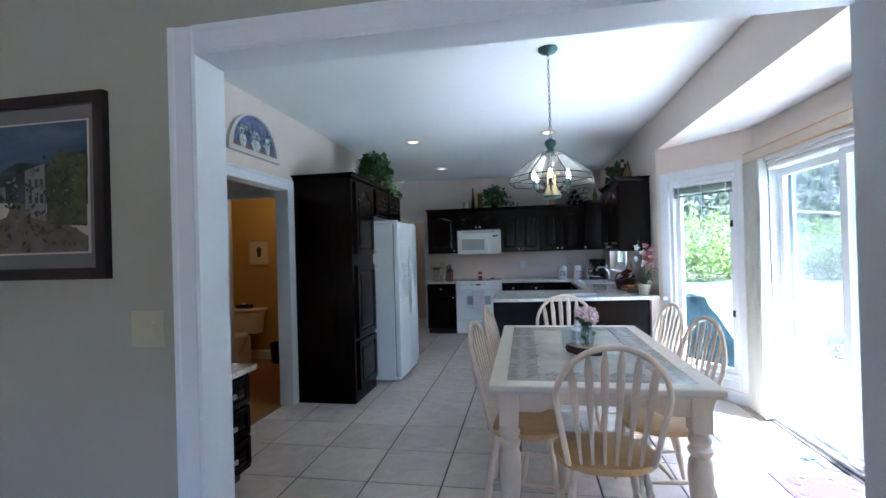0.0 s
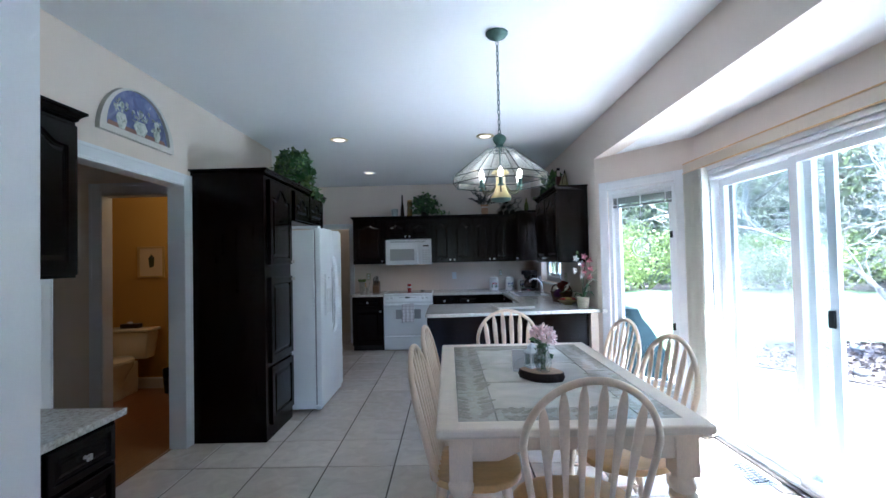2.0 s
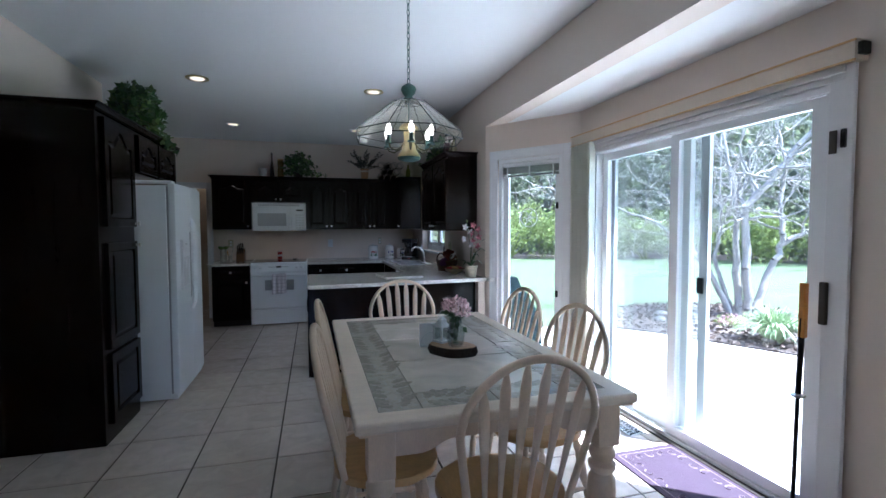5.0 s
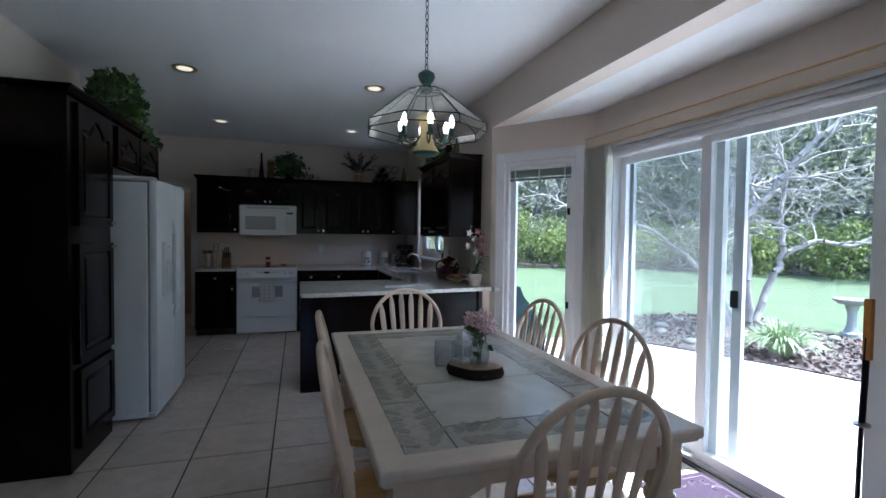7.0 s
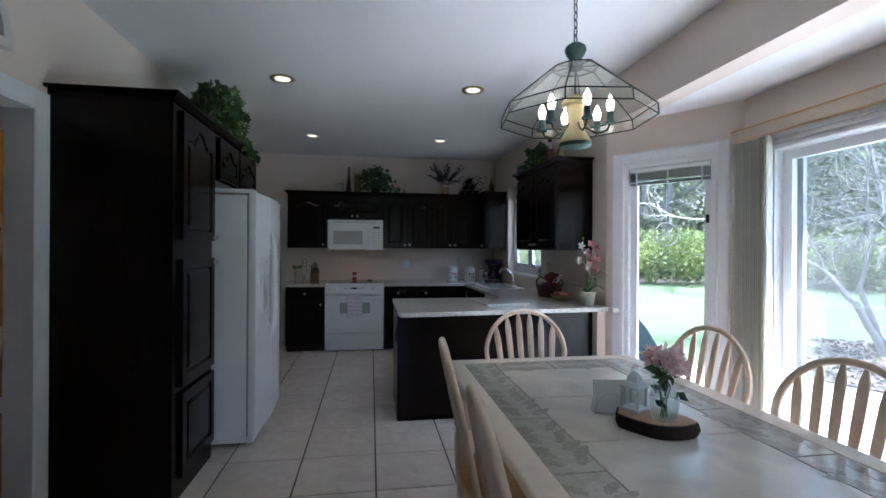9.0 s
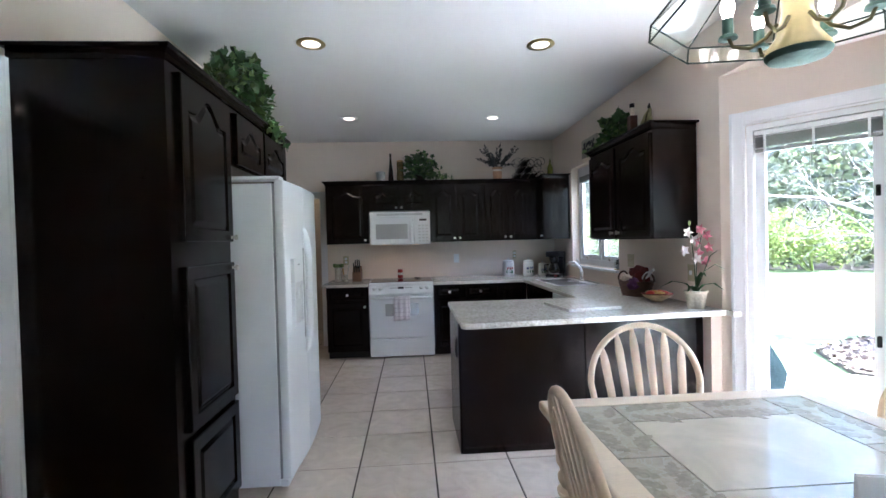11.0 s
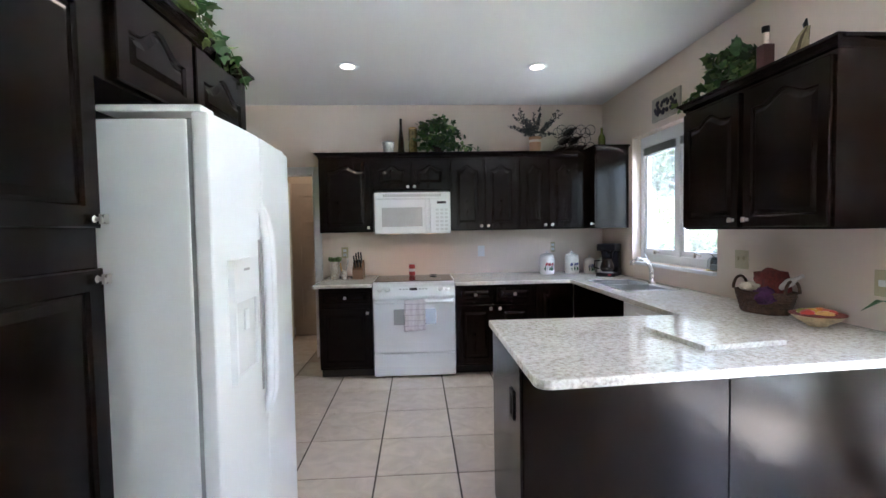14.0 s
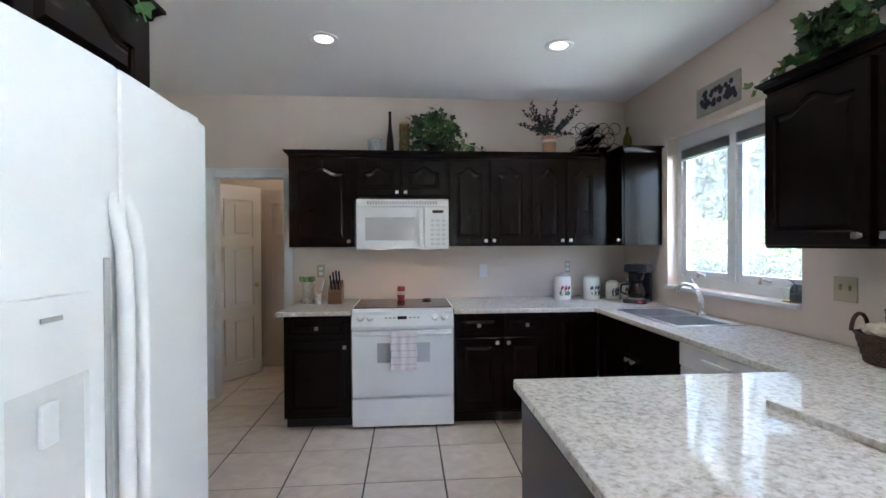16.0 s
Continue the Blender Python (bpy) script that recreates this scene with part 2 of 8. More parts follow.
# ---- mesh helpers ----
def box(bm, x0, x1, y0, y1, z0, z1, bevel=0.0, m=None):
    made = bmesh.ops.create_cube(bm, size=1.0, matrix=Matrix.Translation(((x0 + x1) / 2, (y0 + y1) / 2, (z0 + z1) / 2)) @ Matrix.Diagonal((x1 - x0, y1 - y0, z1 - z0, 1)))
    verts = made["verts"]
    if bevel:
        edges = list({e for v in verts for e in v.link_edges})
        got = bmesh.ops.bevel(bm, geom=edges, offset=bevel, segments=2, affect="EDGES", profile=0.6)
        verts = list({v for f in got["faces"] for v in f.verts} | {v for v in verts if v.is_valid})
    if m is not None:
        bmesh.ops.transform(bm, matrix=m, verts=[v for v in verts if v.is_valid])
    return bm


def boxed(*args, **kw):
    return box(bmesh.new(), *args, **kw)


def lathe(profile, n=20, m=None, bm=None, caps=True):
    """A turned shape from (radius, z) pairs."""
    bm = bm or bmesh.new()
    rings = []
    for r, z in profile:
        rings.append([bm.verts.new((r * math.cos(2 * math.pi * k / n), r * math.sin(2 * math.pi * k / n), z)) for k in range(n)])
    for a, b in zip(rings, rings[1:]):
        for k in range(n):
            bm.faces.new((a[k], a[(k + 1) % n], b[(k + 1) % n], b[k]))
    if caps:
        bm.faces.new(rings[0][::-1])
        bm.faces.new(rings[-1])
    if m is not None:
        bmesh.ops.transform(bm, matrix=m, verts=[v for ring in rings for v in ring])
    return bm


def tube(points, radii, n=8, bm=None, closed=False, flat=1.0):
    """A pipe along points, with a radius at each; flat squeezes it in z."""
    bm = bm or bmesh.new()
    pts = [Vector(p) for p in points]
    radii = radii if isinstance(radii, (list, tuple)) else [radii] * len(pts)
    rings, side = [], None
    for i, p in enumerate(pts):
        a = pts[i - 1] if (i or closed) else p
        b = pts[(i + 1) % len(pts)] if (i + 1 < len(pts) or closed) else p
        d = (b - a).normalized()
        if side is None:
            side = d.orthogonal().normalized()
        side = (side - d * side.dot(d)).normalized()
        up = d.cross(side)
        ring = []
        for k in range(n):
            w = 2 * math.pi * k / n
            ring.append(bm.verts.new(p + radii[i] * (math.cos(w) * side + flat * math.sin(w) * up)))
        rings.append(ring)
    pairs = list(zip(rings, rings[1:])) + ([(rings[-1], rings[0])] if closed else [])
    for a, b in pairs:
        for k in range(n):
            bm.faces.new((a[k], a[(k + 1) % n], b[(k + 1) % n], b[k]))
    if not closed:
        bm.faces.new(rings[0][::-1])
        bm.faces.new(rings[-1])
    return bm


def prism(points, z0, z1, bm=None):
    """A flat outline (x, y), counter-clockwise, raised from z0 to z1."""
    bm = bm or bmesh.new()
    low, high = [bm.verts.new((x, y, z0)) for x, y in points], [bm.verts.new((x, y, z1)) for x, y in points]
    bm.faces.new(low[::-1])
    bm.faces.new(high)
    n = len(points)
    for k in range(n):
        bm.faces.new((low[k], low[(k + 1) % n], high[(k + 1) % n], high[k]))
    return bm


def cells(us, vs, keep, depth, place, bm=None):
    """A panel of rectangles: those of the grid us x vs for which keep(u, v) holds, depth thick; place(u, v, w) gives the point."""
    bm = bm or bmesh.new()
    seen = {}

    def vert(u, v, w):
        key = (u, v, w)
        if key not in seen:
            seen[key] = bm.verts.new(place(u, v, w))
        return seen[key]

    on = {(i, j) for i in range(len(us) - 1) for j in range(len(vs) - 1) if keep((us[i] + us[i + 1]) / 2, (vs[j] + vs[j + 1]) / 2)}
    for i, j in on:
        a, b, c, d = us[i], us[i + 1], vs[j], vs[j + 1]
        bm.faces.new([vert(u, v, 0) for u, v in ((a, c), (a, d), (b, d), (b, c))])
        bm.faces.new([vert(u, v, depth) for u, v in ((a, c), (b, c), (b, d), (a, d))])
        for step, (p, q) in {(-1, 0): ((a, d), (a, c)), (1, 0): ((b, c), (b, d)), (0, -1): ((a, c), (b, c)), (0, 1): ((b, d), (a, d))}.items():
            if (i + step[0], j + step[1]) not in on:
                bm.faces.new([vert(*p, 0), vert(*q, 0), vert(*q, depth), vert(*p, depth)])
    bmesh.ops.recalc_face_normals(bm, faces=bm.faces)
    return bm


def mesh_of(name, bm, material, smooth=None):
    data = bpy.data.meshes.new(name)
    bm.normal_update()
    if smooth:
        for f in bm.faces:
            f.smooth = True
        for e in bm.edges:
            if len(e.link_faces) == 2 and e.calc_face_angle() > radians(smooth):
                e.smooth = False
    bm.to_mesh(data)
    bm.free()
    for m in material if isinstance(material, (list, tuple)) else (material,):
        data.materials.append(m)
    return data


def part(name, bm, material, parent, label="", smooth=None, m=None):
    ob = new(name, mesh_of(name, bm, material, smooth))
    ob.parent = parent
    if m is not None:
        ob.matrix_basis = m
    if label:
        ob["label"] = label
    return ob


def thing(name, m, label, category, group="", kind=""):
    ob = new(name)
    ob.empty_display_size = 0.1
    ob.matrix_basis = m
    return tagged(ob, label, category, group, kind)


def solid(name, bm, material, label, category, group="", kind="", smooth=None, m=None):
    ob = new(name, mesh_of(name, bm, material, smooth))
    if m is not None:
        ob.matrix_basis = m
    return tagged(ob, label, category, group, kind)


def structure(name, bm, material, label, category, smooth=None):
    return solid(name, bm, material, label, category, kind="structure", smooth=smooth)


class Mesh:
    """Points and faces gathered for one large mesh."""

    def __init__(self):
        self.v, self.f = [], []

    def limb(self, a, b, ra, rb, n=5):
        a, b = Vector(a), Vector(b)
        d = (b - a).normalized()
        s = d.orthogonal().normalized()
        t = d.cross(s)
        base = len(self.v)
        for p, r in ((a, ra), (b, rb)):
            for k in range(n):
                w = 2 * math.pi * k / n
                self.v.append(p + r * (math.cos(w) * s + math.sin(w) * t))
        for k in range(n):
            self.f.append((base + k, base + (k + 1) % n, base + n + (k + 1) % n, base + n + k))

    def leaf(self, p, size, rng, shape="oval", droop=None):
        p = Vector(p)
        d = Vector((rng.gauss(0, 1), rng.gauss(0, 1), rng.gauss(0, 0.8))).normalized() if droop is None else droop
        s = d.orthogonal().normalized()
        s = (s * math.cos(rng.uniform(0, 6.28)) + d.cross(s) * math.sin(rng.uniform(0, 6.28))).normalized()
        t = d.cross(s).normalized()
        base = len(self.v)
        if shape == "ivy":
            outline = ((0, 0), (0.45, 0.12), (0.55, 0.5), (0.25, 0.55), (0, 1.0), (-0.25, 0.55), (-0.55, 0.5), (-0.45, 0.12))
        else:
            outline = ((0, 0), (0.3, 0.4), (0, 1.0), (-0.3, 0.4))
        for u, v in outline:
            self.v.append(p + size * (u * s + v * d + 0.15 * abs(u) * t))
        self.f.append(tuple(range(base, base + len(outline))))

    def data(self, name, material, smooth=False):
        me = bpy.data.meshes.new(name)
        me.from_pydata([tuple(v) for v in self.v], [], self.f)
        me.materials.append(material)
        if smooth:
            me.polygons.foreach_set("use_smooth", [True] * len(me.polygons))
        return me


# ---- the large structure ----
LEFT, RIGHT, BACK, CEIL = -2.07, 1.45, 8.85, 2.73
BAY_A, BAY_B, BAY_X = (1.45, 5.40), (2.02, 4.62), 2.02
BAY_CEIL = 2.37

# entry wall with the wide cased opening
OPEN_L, OPEN_R, OPEN_T = -0.88, 0.985, 2.035
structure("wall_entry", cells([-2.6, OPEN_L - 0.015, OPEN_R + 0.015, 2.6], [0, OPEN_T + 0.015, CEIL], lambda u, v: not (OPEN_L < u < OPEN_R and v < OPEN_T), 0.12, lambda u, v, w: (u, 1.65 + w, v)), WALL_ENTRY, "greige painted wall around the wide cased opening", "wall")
structure("wall_left", cells([1.77, 3.16, 4.37, 6.18], [0, 2.03, CEIL], lambda u, v: not (3.16 < u < 4.37 and v < 2.03), 0.12, lambda u, v, w: (LEFT - w, u, v)), WALL, "beige painted wall with a cased doorway", "wall")
structure("wall_back", cells([-3.0, -2.36, -1.735, RIGHT + 0.15], [0, 2.0, CEIL], lambda u, v: not (-2.36 < u < -1.735 and v < 2.0), 0.12, lambda u, v, w: (u, BACK + w, v)), WALL, "beige painted kitchen wall behind the range", "wall")
WIN_Y0, WIN_Y1, WIN_Z0, WIN_Z1 = 6.865, 8.13, 1.045, 2.21
structure("wall_right", cells([BAY_A[1], WIN_Y0, WIN_Y1, BACK], [0, WIN_Z0, WIN_Z1, CEIL], lambda u, v: not (WIN_Y0 < u < WIN_Y1 and WIN_Z0 < v < WIN_Z1), 0.14, lambda u, v, w: (RIGHT + w, u, v)), WALL, "beige painted wall with the sink window", "wall")
structure("wall_header", boxed(RIGHT, RIGHT + 0.14, 1.77, BAY_A[1], BAY_CEIL, CEIL), WALL, "beige painted header above the bay", "wall")
# bay: slanted wall with a tall window, then the wall with the sliding door
slant = Vector((BAY_B[0] - BAY_A[0], BAY_B[1] - BAY_A[1], 0))
SLANT_LEN = slant.length
slant.normalize()
slant_out = Vector((-slant.y, slant.x, 0))
TALL_U0, TALL_U1, TALL_Z0, TALL_Z1 = 0.145, SLANT_LEN - 0.165, 0.20, 2.03


def on_slant(u, v, w):
    return Vector((*BAY_A, 0)) + slant * u + slant_out * w + Vector((0, 0, v))


structure("wall_bay_slant", cells([0, TALL_U0, TALL_U1, SLANT_LEN], [0, TALL_Z0, TALL_Z1, BAY_CEIL], lambda u, v: not (TALL_U0 < u < TALL_U1 and TALL_Z0 < v < TALL_Z1), 0.14, on_slant), WALL, "beige painted slanting bay wall with a tall window", "wall")
SL_Y0, SL_Y1, SL_Z1 = 2.58, 4.42, 2.06
structure("wall_bay", cells([2.10, SL_Y0, SL_Y1, BAY_B[1]], [0, SL_Z1, BAY_CEIL], lambda u, v: not (SL_Y0 < u < SL_Y1 and v < SL_Z1), 0.14, lambda u, v, w: (BAY_X + w, u, v)), WALL, "beige painted bay wall around the sliding door", "wall")
structure("wall_bay_near", prism([(1.45, 1.77), (1.6, 1.65), (2.2, 2.02), (2.02, 2.10)][::1], 0, BAY_CEIL), WALL, "beige painted slanting bay wall", "wall")
structure("wall_kitchen_left", boxed(-3.02, -2.9, 6.18, 10.1, 0, CEIL), WALL, "beige painted wall", "wall")
structure("wall_return", boxed(-3.02, LEFT - 0.121, 6.06, 6.18, 0, CEIL), WALL, "beige painted wall", "wall")
structure("ceiling", boxed(-3.02, RIGHT + 0.14, 1.65, BACK + 0.12, CEIL, CEIL + 0.12), CEILING, "flat white painted ceiling", "ceiling")
structure("ceiling_bay", prism([(RIGHT + 0.14, 1.7), (2.3, 1.95), (2.3, 4.75), (RIGHT + 0.14, 5.6)], BAY_CEIL, BAY_CEIL + 0.12), CEILING, "flat white lower ceiling of the bay", "ceiling")
# unseen overhangs above the bay and sink window, added to block direct sun
structure("roof", boxed(RIGHT + 0.15, 2.66, 1.2, 5.3, 2.50, 2.62), TRIM, "white unseen overhang added to block direct sun", "roof")
structure("sun_block_sink_side", boxed(RIGHT + 0.15, 2.25, 5.301, 10.5, 2.50, 2.62), TRIM, "white unseen overhang added to block direct sun", "roof")

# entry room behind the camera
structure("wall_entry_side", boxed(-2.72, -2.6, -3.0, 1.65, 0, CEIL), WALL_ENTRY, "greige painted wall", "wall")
# opening added out of view, sized to brighten the entry wall
structure("wall_entry_far", cells([-2.72, -0.6, 0.6, 2.72], [0, 0.9, 2.0, CEIL], lambda u, v: not (-0.6 < u < 0.6 and 0.9 < v < 2.0), 0.12, lambda u, v, w: (u, -3.0 - w, v)), WALL_ENTRY, "greige painted wall with an unseen opening added to let daylight in", "wall")
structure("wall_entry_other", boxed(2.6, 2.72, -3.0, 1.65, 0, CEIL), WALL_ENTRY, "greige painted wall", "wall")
structure("ceiling_entry", boxed(-2.72, 2.72, -3.12, 1.65, CEIL, CEIL + 0.12), CEILING, "flat white painted ceiling", "ceiling")
structure("floor_entry", boxed(-2.72, 2.72, -3.12, 1.66, -0.1, -0.002), WOOD_FLOOR, "dark oak floor", "floor")

# vestibule and bathroom beyond the doorway
BATH_Y, BATH_BACK = 4.76, 6.12
structure("wall_vestibule", cells([-4.2, -3.012, -2.24, LEFT - 0.12], [0, 2.03, CEIL], lambda u, v: not (-3.012 < u < -2.24 and v < 2.03), 0.11, lambda u, v, w: (u, BATH_Y + w, v)), WALL, "beige vestibule wall with the bathroom doorway", "wall")
structure("wall_vestibule_side", boxed(-4.32, -4.2, 2.4, 6.24, 0, CEIL), WALL, "beige painted wall", "wall")
structure("wall_vestibule_near", boxed(-4.2, LEFT - 0.12, 2.4, 2.52, 0, CEIL), WALL, "beige painted wall", "wall")
structure("wall_bath_back", boxed(-4.2, LEFT - 0.12, BATH_BACK, BATH_BACK + 0.1, 0, CEIL), WALL_BATH, "ochre painted bathroom wall", "wall")
structure("wall_bath_side", boxed(LEFT - 0.135, LEFT - 0.12, BATH_Y + 0.11, BATH_BACK, 0, CEIL), WALL_BATH, "ochre painted bathroom wall", "wall")
structure("wall_bath_left", boxed(-4.2, -4.19, BATH_Y + 0.11, BATH_BACK, 0, CEIL), WALL_BATH, "ochre painted bathroom wall", "wall")
structure("ceiling_bath", boxed(-4.32, LEFT - 0.12, 2.4, 6.24, 2.74, 2.84), CEILING, "white painted ceiling", "ceiling")
structure("floor_wood", boxed(-4.32, LEFT - 0.11, 2.4, 6.24, -0.1, 0.004), WOOD_FLOOR, "honey oak strip floor of the bathroom", "floor")

# back hall beyond the kitchen
structure("wall_hall_back", boxed(-2.9, 0.2, 10.0, 10.1, 0, CEIL), WALL_HALL, "tan painted hall wall", "wall")
structure("wall_hall_right", boxed(-1.2, -1.1, BACK + 0.12, 10.0, 0, CEIL), WALL_HALL, "tan painted hall wall", "wall")
structure("ceiling_hall", boxed(-3.02, 0.2, BACK + 0.121, 10.1, 2.73, 2.83), CEILING, "white painted ceiling", "ceiling")


# ---- trim, doors and windows ----
def board(bm, a, b, width, out, thick=0.02, side=1):
    """A moulded casing board from a to b (both on the opening's edge); width runs away from the opening along side, thick along out."""
    a, b, out = Vector(a), Vector(b), Vector(out)
    along = (b - a).normalized()
    across = along.cross(out) * side
    profile = [(0, 0), (0, 0.55), (0.12, 0.75), (0.2, 0.6), (0.75, 0.85), (0.82, 1.0), (1.0, 1.0), (1.0, 0)]
    ends = []
    for p, reach in ((a, -1), (b, 1)):
        ends.append([bm.verts.new(p + across * (u * width) + out * (v * thick)) for u, v in profile])
    n = len(profile)
    for k in range(n):
        bm.faces.new((ends[0][k], ends[0][(k + 1) % n], ends[1][(k + 1) % n], ends[1][k]))
    bm.faces.new(ends[0][::-1])
    bm.faces.new(ends[1])
    bmesh.ops.recalc_face_normals(bm, faces=bm.faces)
    return bm


def cased(name, origin, along, out, u0, u1, z0, z1, width, label, sill=False, reveal=0.0, thick=0.02):
    """The casing round an opening in a wall: two uprights, a head and, where wanted, a lower board; and the lining of the reveal."""
    o, al, ou = Vector(origin), Vector(along), Vector(out)
    trim = structure(name, boxed(0, 0.001, 0, 0.001, -0.2, -0.199), TRIM, label, "trim")
    at = lambda u, z: o + al * u + Vector((0, 0, z))  # noqa: E731
    low = z0 - width if sill else z0
    for a, b, flip in (((u0, low), (u0, z1 + width), None), ((u1, low), (u1, z1 + width), None)):
        bm = bmesh.new()
        p, q = at(*a), at(*b)
        across = (q - p).normalized().cross(ou)
        want = -1 if a[0] == u0 else 1
        board(bm, p, q, width, ou, thick, 1 if across.dot(al) * want > 0 else -1)
        part("upright", bm, TRIM, trim)
    heads = [(z1, 1)] + ([(z0, -1)] if sill else [])
    for z, want in heads:
        p, q = at(u0, z), at(u1, z)
        across = (q - p).normalized().cross(ou)
        part("head", board(bmesh.new(), p, q, width, ou, thick - 0.002, 1 if across.z * want > 0 else -1), TRIM, trim)
    if reveal:
        for u, du in ((u0, -0.012), (u1, 0.012)):
            bm = bmesh.new()
            pts = [at(u, z0), at(u + du, z0)]
            base = [pts[0], pts[1], pts[1] - ou * reveal, pts[0] - ou * reveal]
            vs = [bm.verts.new(p) for p in base] + [bm.verts.new(p + Vector((0, 0, z1 - z0))) for p in base]
            for f in ((0, 1, 2, 3), (4, 5, 6, 7), (0, 1, 5, 4), (1, 2, 6, 5), (2, 3, 7, 6), (3, 0, 4, 7)):
                bm.faces.new([vs[k] for k in f])
            bmesh.ops.recalc_face_normals(bm, faces=bm.faces)
            part("jamb", bm, TRIM, trim)
        bm = bmesh.new()
        base = [at(u0, z1), at(u1, z1), at(u1, z1) - ou * reveal, at(u0, z1) - ou * reveal]
        vs = [bm.verts.new(p) for p in base] + [bm.verts.new(p + Vector((0, 0, 0.012))) for p in base]
        for f in ((0, 1, 2, 3), (4, 5, 6, 7), (0, 1, 5, 4), (1, 2, 6, 5), (2, 3, 7, 6), (3, 0, 4, 7)):
            bm.faces.new([vs[k] for k in f])
        bmesh.ops.recalc_face_normals(bm, faces=bm.faces)
        part("jamb_head", bm, TRIM, trim)
    return trim


cased("trim_entry", (0, 1.65, 0), (1, 0, 0), (0, -1, 0), OPEN_L, OPEN_R, 0, OPEN_T, 0.088, "white moulded casing of the wide opening", reveal=0.12)
cased("trim_entry_inside", (0, 1.77, 0), (1, 0, 0), (0, 1, 0), OPEN_L, OPEN_R, 0, OPEN_T, 0.088, "white moulded casing of the wide opening")
cased("trim_vestibule", (LEFT, 0, 0), (0, 1, 0), (1, 0, 0), 3.172, 4.358, 0, 2.018, 0.095, "white moulded casing of the vestibule doorway", reveal=0.12)
cased("trim_bathroom", (0, BATH_Y, 0), (1, 0, 0), (0, -1, 0), -3.0, -2.27, 0, 2.018, 0.11, "white moulded casing of the bathroom doorway", reveal=0.11)
cased("trim_hall", (0, BACK, 0), (1, 0, 0), (0, -1, 0), -2.348, -1.747, 0, 1.985, 0.085, "white moulded casing of the hall doorway", reveal=0.12)

# baseboards
def baseboard(a, b, out, h=0.10):
    a, b, o = Vector(a), Vector(b), Vector(out)
    bm = bmesh.new()
    ends = [[bm.verts.new(p + o * u + Vector((0, 0, z))) for u, z in ((0, 0.002), (0.014, 0.002), (0.014, h - 0.02), (0.008, h), (0, h))] for p in (a, b)]
    for k in range(5):
        bm.faces.new((ends[0][k], ends[0][(k + 1) % 5], ends[1][(k + 1) % 5], ends[1][k]))
    bm.faces.new(ends[0][::-1])
    bm.faces.new(ends[1])
    bmesh.ops.recalc_face_normals(bm, faces=bm.faces)
    structure("baseboard", bm, TRIM, "white painted baseboard along the wall", "baseboard")


baseboard((-4.19, BATH_BACK, 0), (LEFT - 0.136, BATH_BACK, 0), (0, -1, 0), 0.13)
baseboard(on_slant(0.02, 0, 0), on_slant(SLANT_LEN - 0.01, 0, 0), -slant_out)
baseboard((BAY_X, SL_Y1 + 0.07, 0), (BAY_X, BAY_B[1] - 0.03, 0), (-1, 0, 0))
baseboard((-2.69, 9.999, 0), (-1.21, 9.999, 0), (0, -1, 0))


def blind_slat(w):
    return boxed(0, w, -0.013, 0.013, -0.001, 0.001)


# tall window in the slanting bay wall
def local_slant():
    return Matrix.Translation((*BAY_A, 0)) @ Matrix(((slant.x, slant_out.x, 0, 0), (slant.y, slant_out.y, 0, 0), (0, 0, 1, 0), (0, 0, 0, 1)))


cased("trim_tall_window", (*BAY_A, 0), slant, -slant_out, TALL_U0, TALL_U1, TALL_Z0, TALL_Z1, 0.085, "white moulded casing of the tall window", sill=True)
tall = thing("window_1", local_slant(), "tall white vinyl window with a raised blind", "window", kind="structure")


def sash(parent, u0, u1, z0, z1, y0, y1, bar, glass, name="sash"):
    frame_part = part(name, cells([u0, u0 + bar, u1 - bar, u1], [z0, z0 + bar, z1 - bar, z1], lambda u, v: not (u0 + bar < u < u1 - bar and z0 + bar < v < z1 - bar), y1 - y0, lambda u, v, w: (u, y0 + w, v)), VINYL, parent)
    pane = part("pane", boxed(u0 + bar, u1 - bar, (y0 + y1) / 2 - 0.003, (y0 + y1) / 2 + 0.003, z0 + bar, z1 - bar), glass, frame_part)
    pane.visible_shadow = False
    return frame_part


part("window_frame", cells([TALL_U0, TALL_U0 + 0.035, TALL_U1 - 0.035, TALL_U1], [TALL_Z0, TALL_Z0 + 0.035, TALL_Z1 - 0.035, TALL_Z1], lambda u, v: not (TALL_U0 + 0.035 < u < TALL_U1 - 0.035 and TALL_Z0 + 0.035 < v < TALL_Z1 - 0.035), 0.12, lambda u, v, w: (u, 0.01 + w, v)), VINYL, tall)
sash(tall, TALL_U0 + 0.036, TALL_U1 - 0.036, TALL_Z0 + 0.036, TALL_Z1 - 0.036, 0.05, 0.09, 0.05, GLASS)
# slat colour darkened for the shade of a stack seen against daylight
BLIND = surface("backlit_blind", (0.26, 0.27, 0.27), 0.5, vary=0.06)
part("blind_rail", boxed(TALL_U0 + 0.04, TALL_U1 - 0.04, 0.012, 0.045, TALL_Z1 - 0.07, TALL_Z1 - 0.04, bevel=0.004), VINYL, tall)
for k in range(9):
    part("slat", boxed(TALL_U0 + 0.045, TALL_U1 - 0.045, 0.014, 0.044, TALL_Z1 - 0.082 - 0.007 * k, TALL_Z1 - 0.079 - 0.007 * k), BLIND, tall)
for k in range(3):
    tape_u = TALL_U0 + 0.09 + k * (TALL_U1 - TALL_U0 - 0.19) / 2
    part("blind_tape", boxed(tape_u, tape_u + 0.012, 0.0105, 0.0135, TALL_Z1 - 0.17, TALL_Z1 - 0.045), VINYL, tall, "white ladder tape")
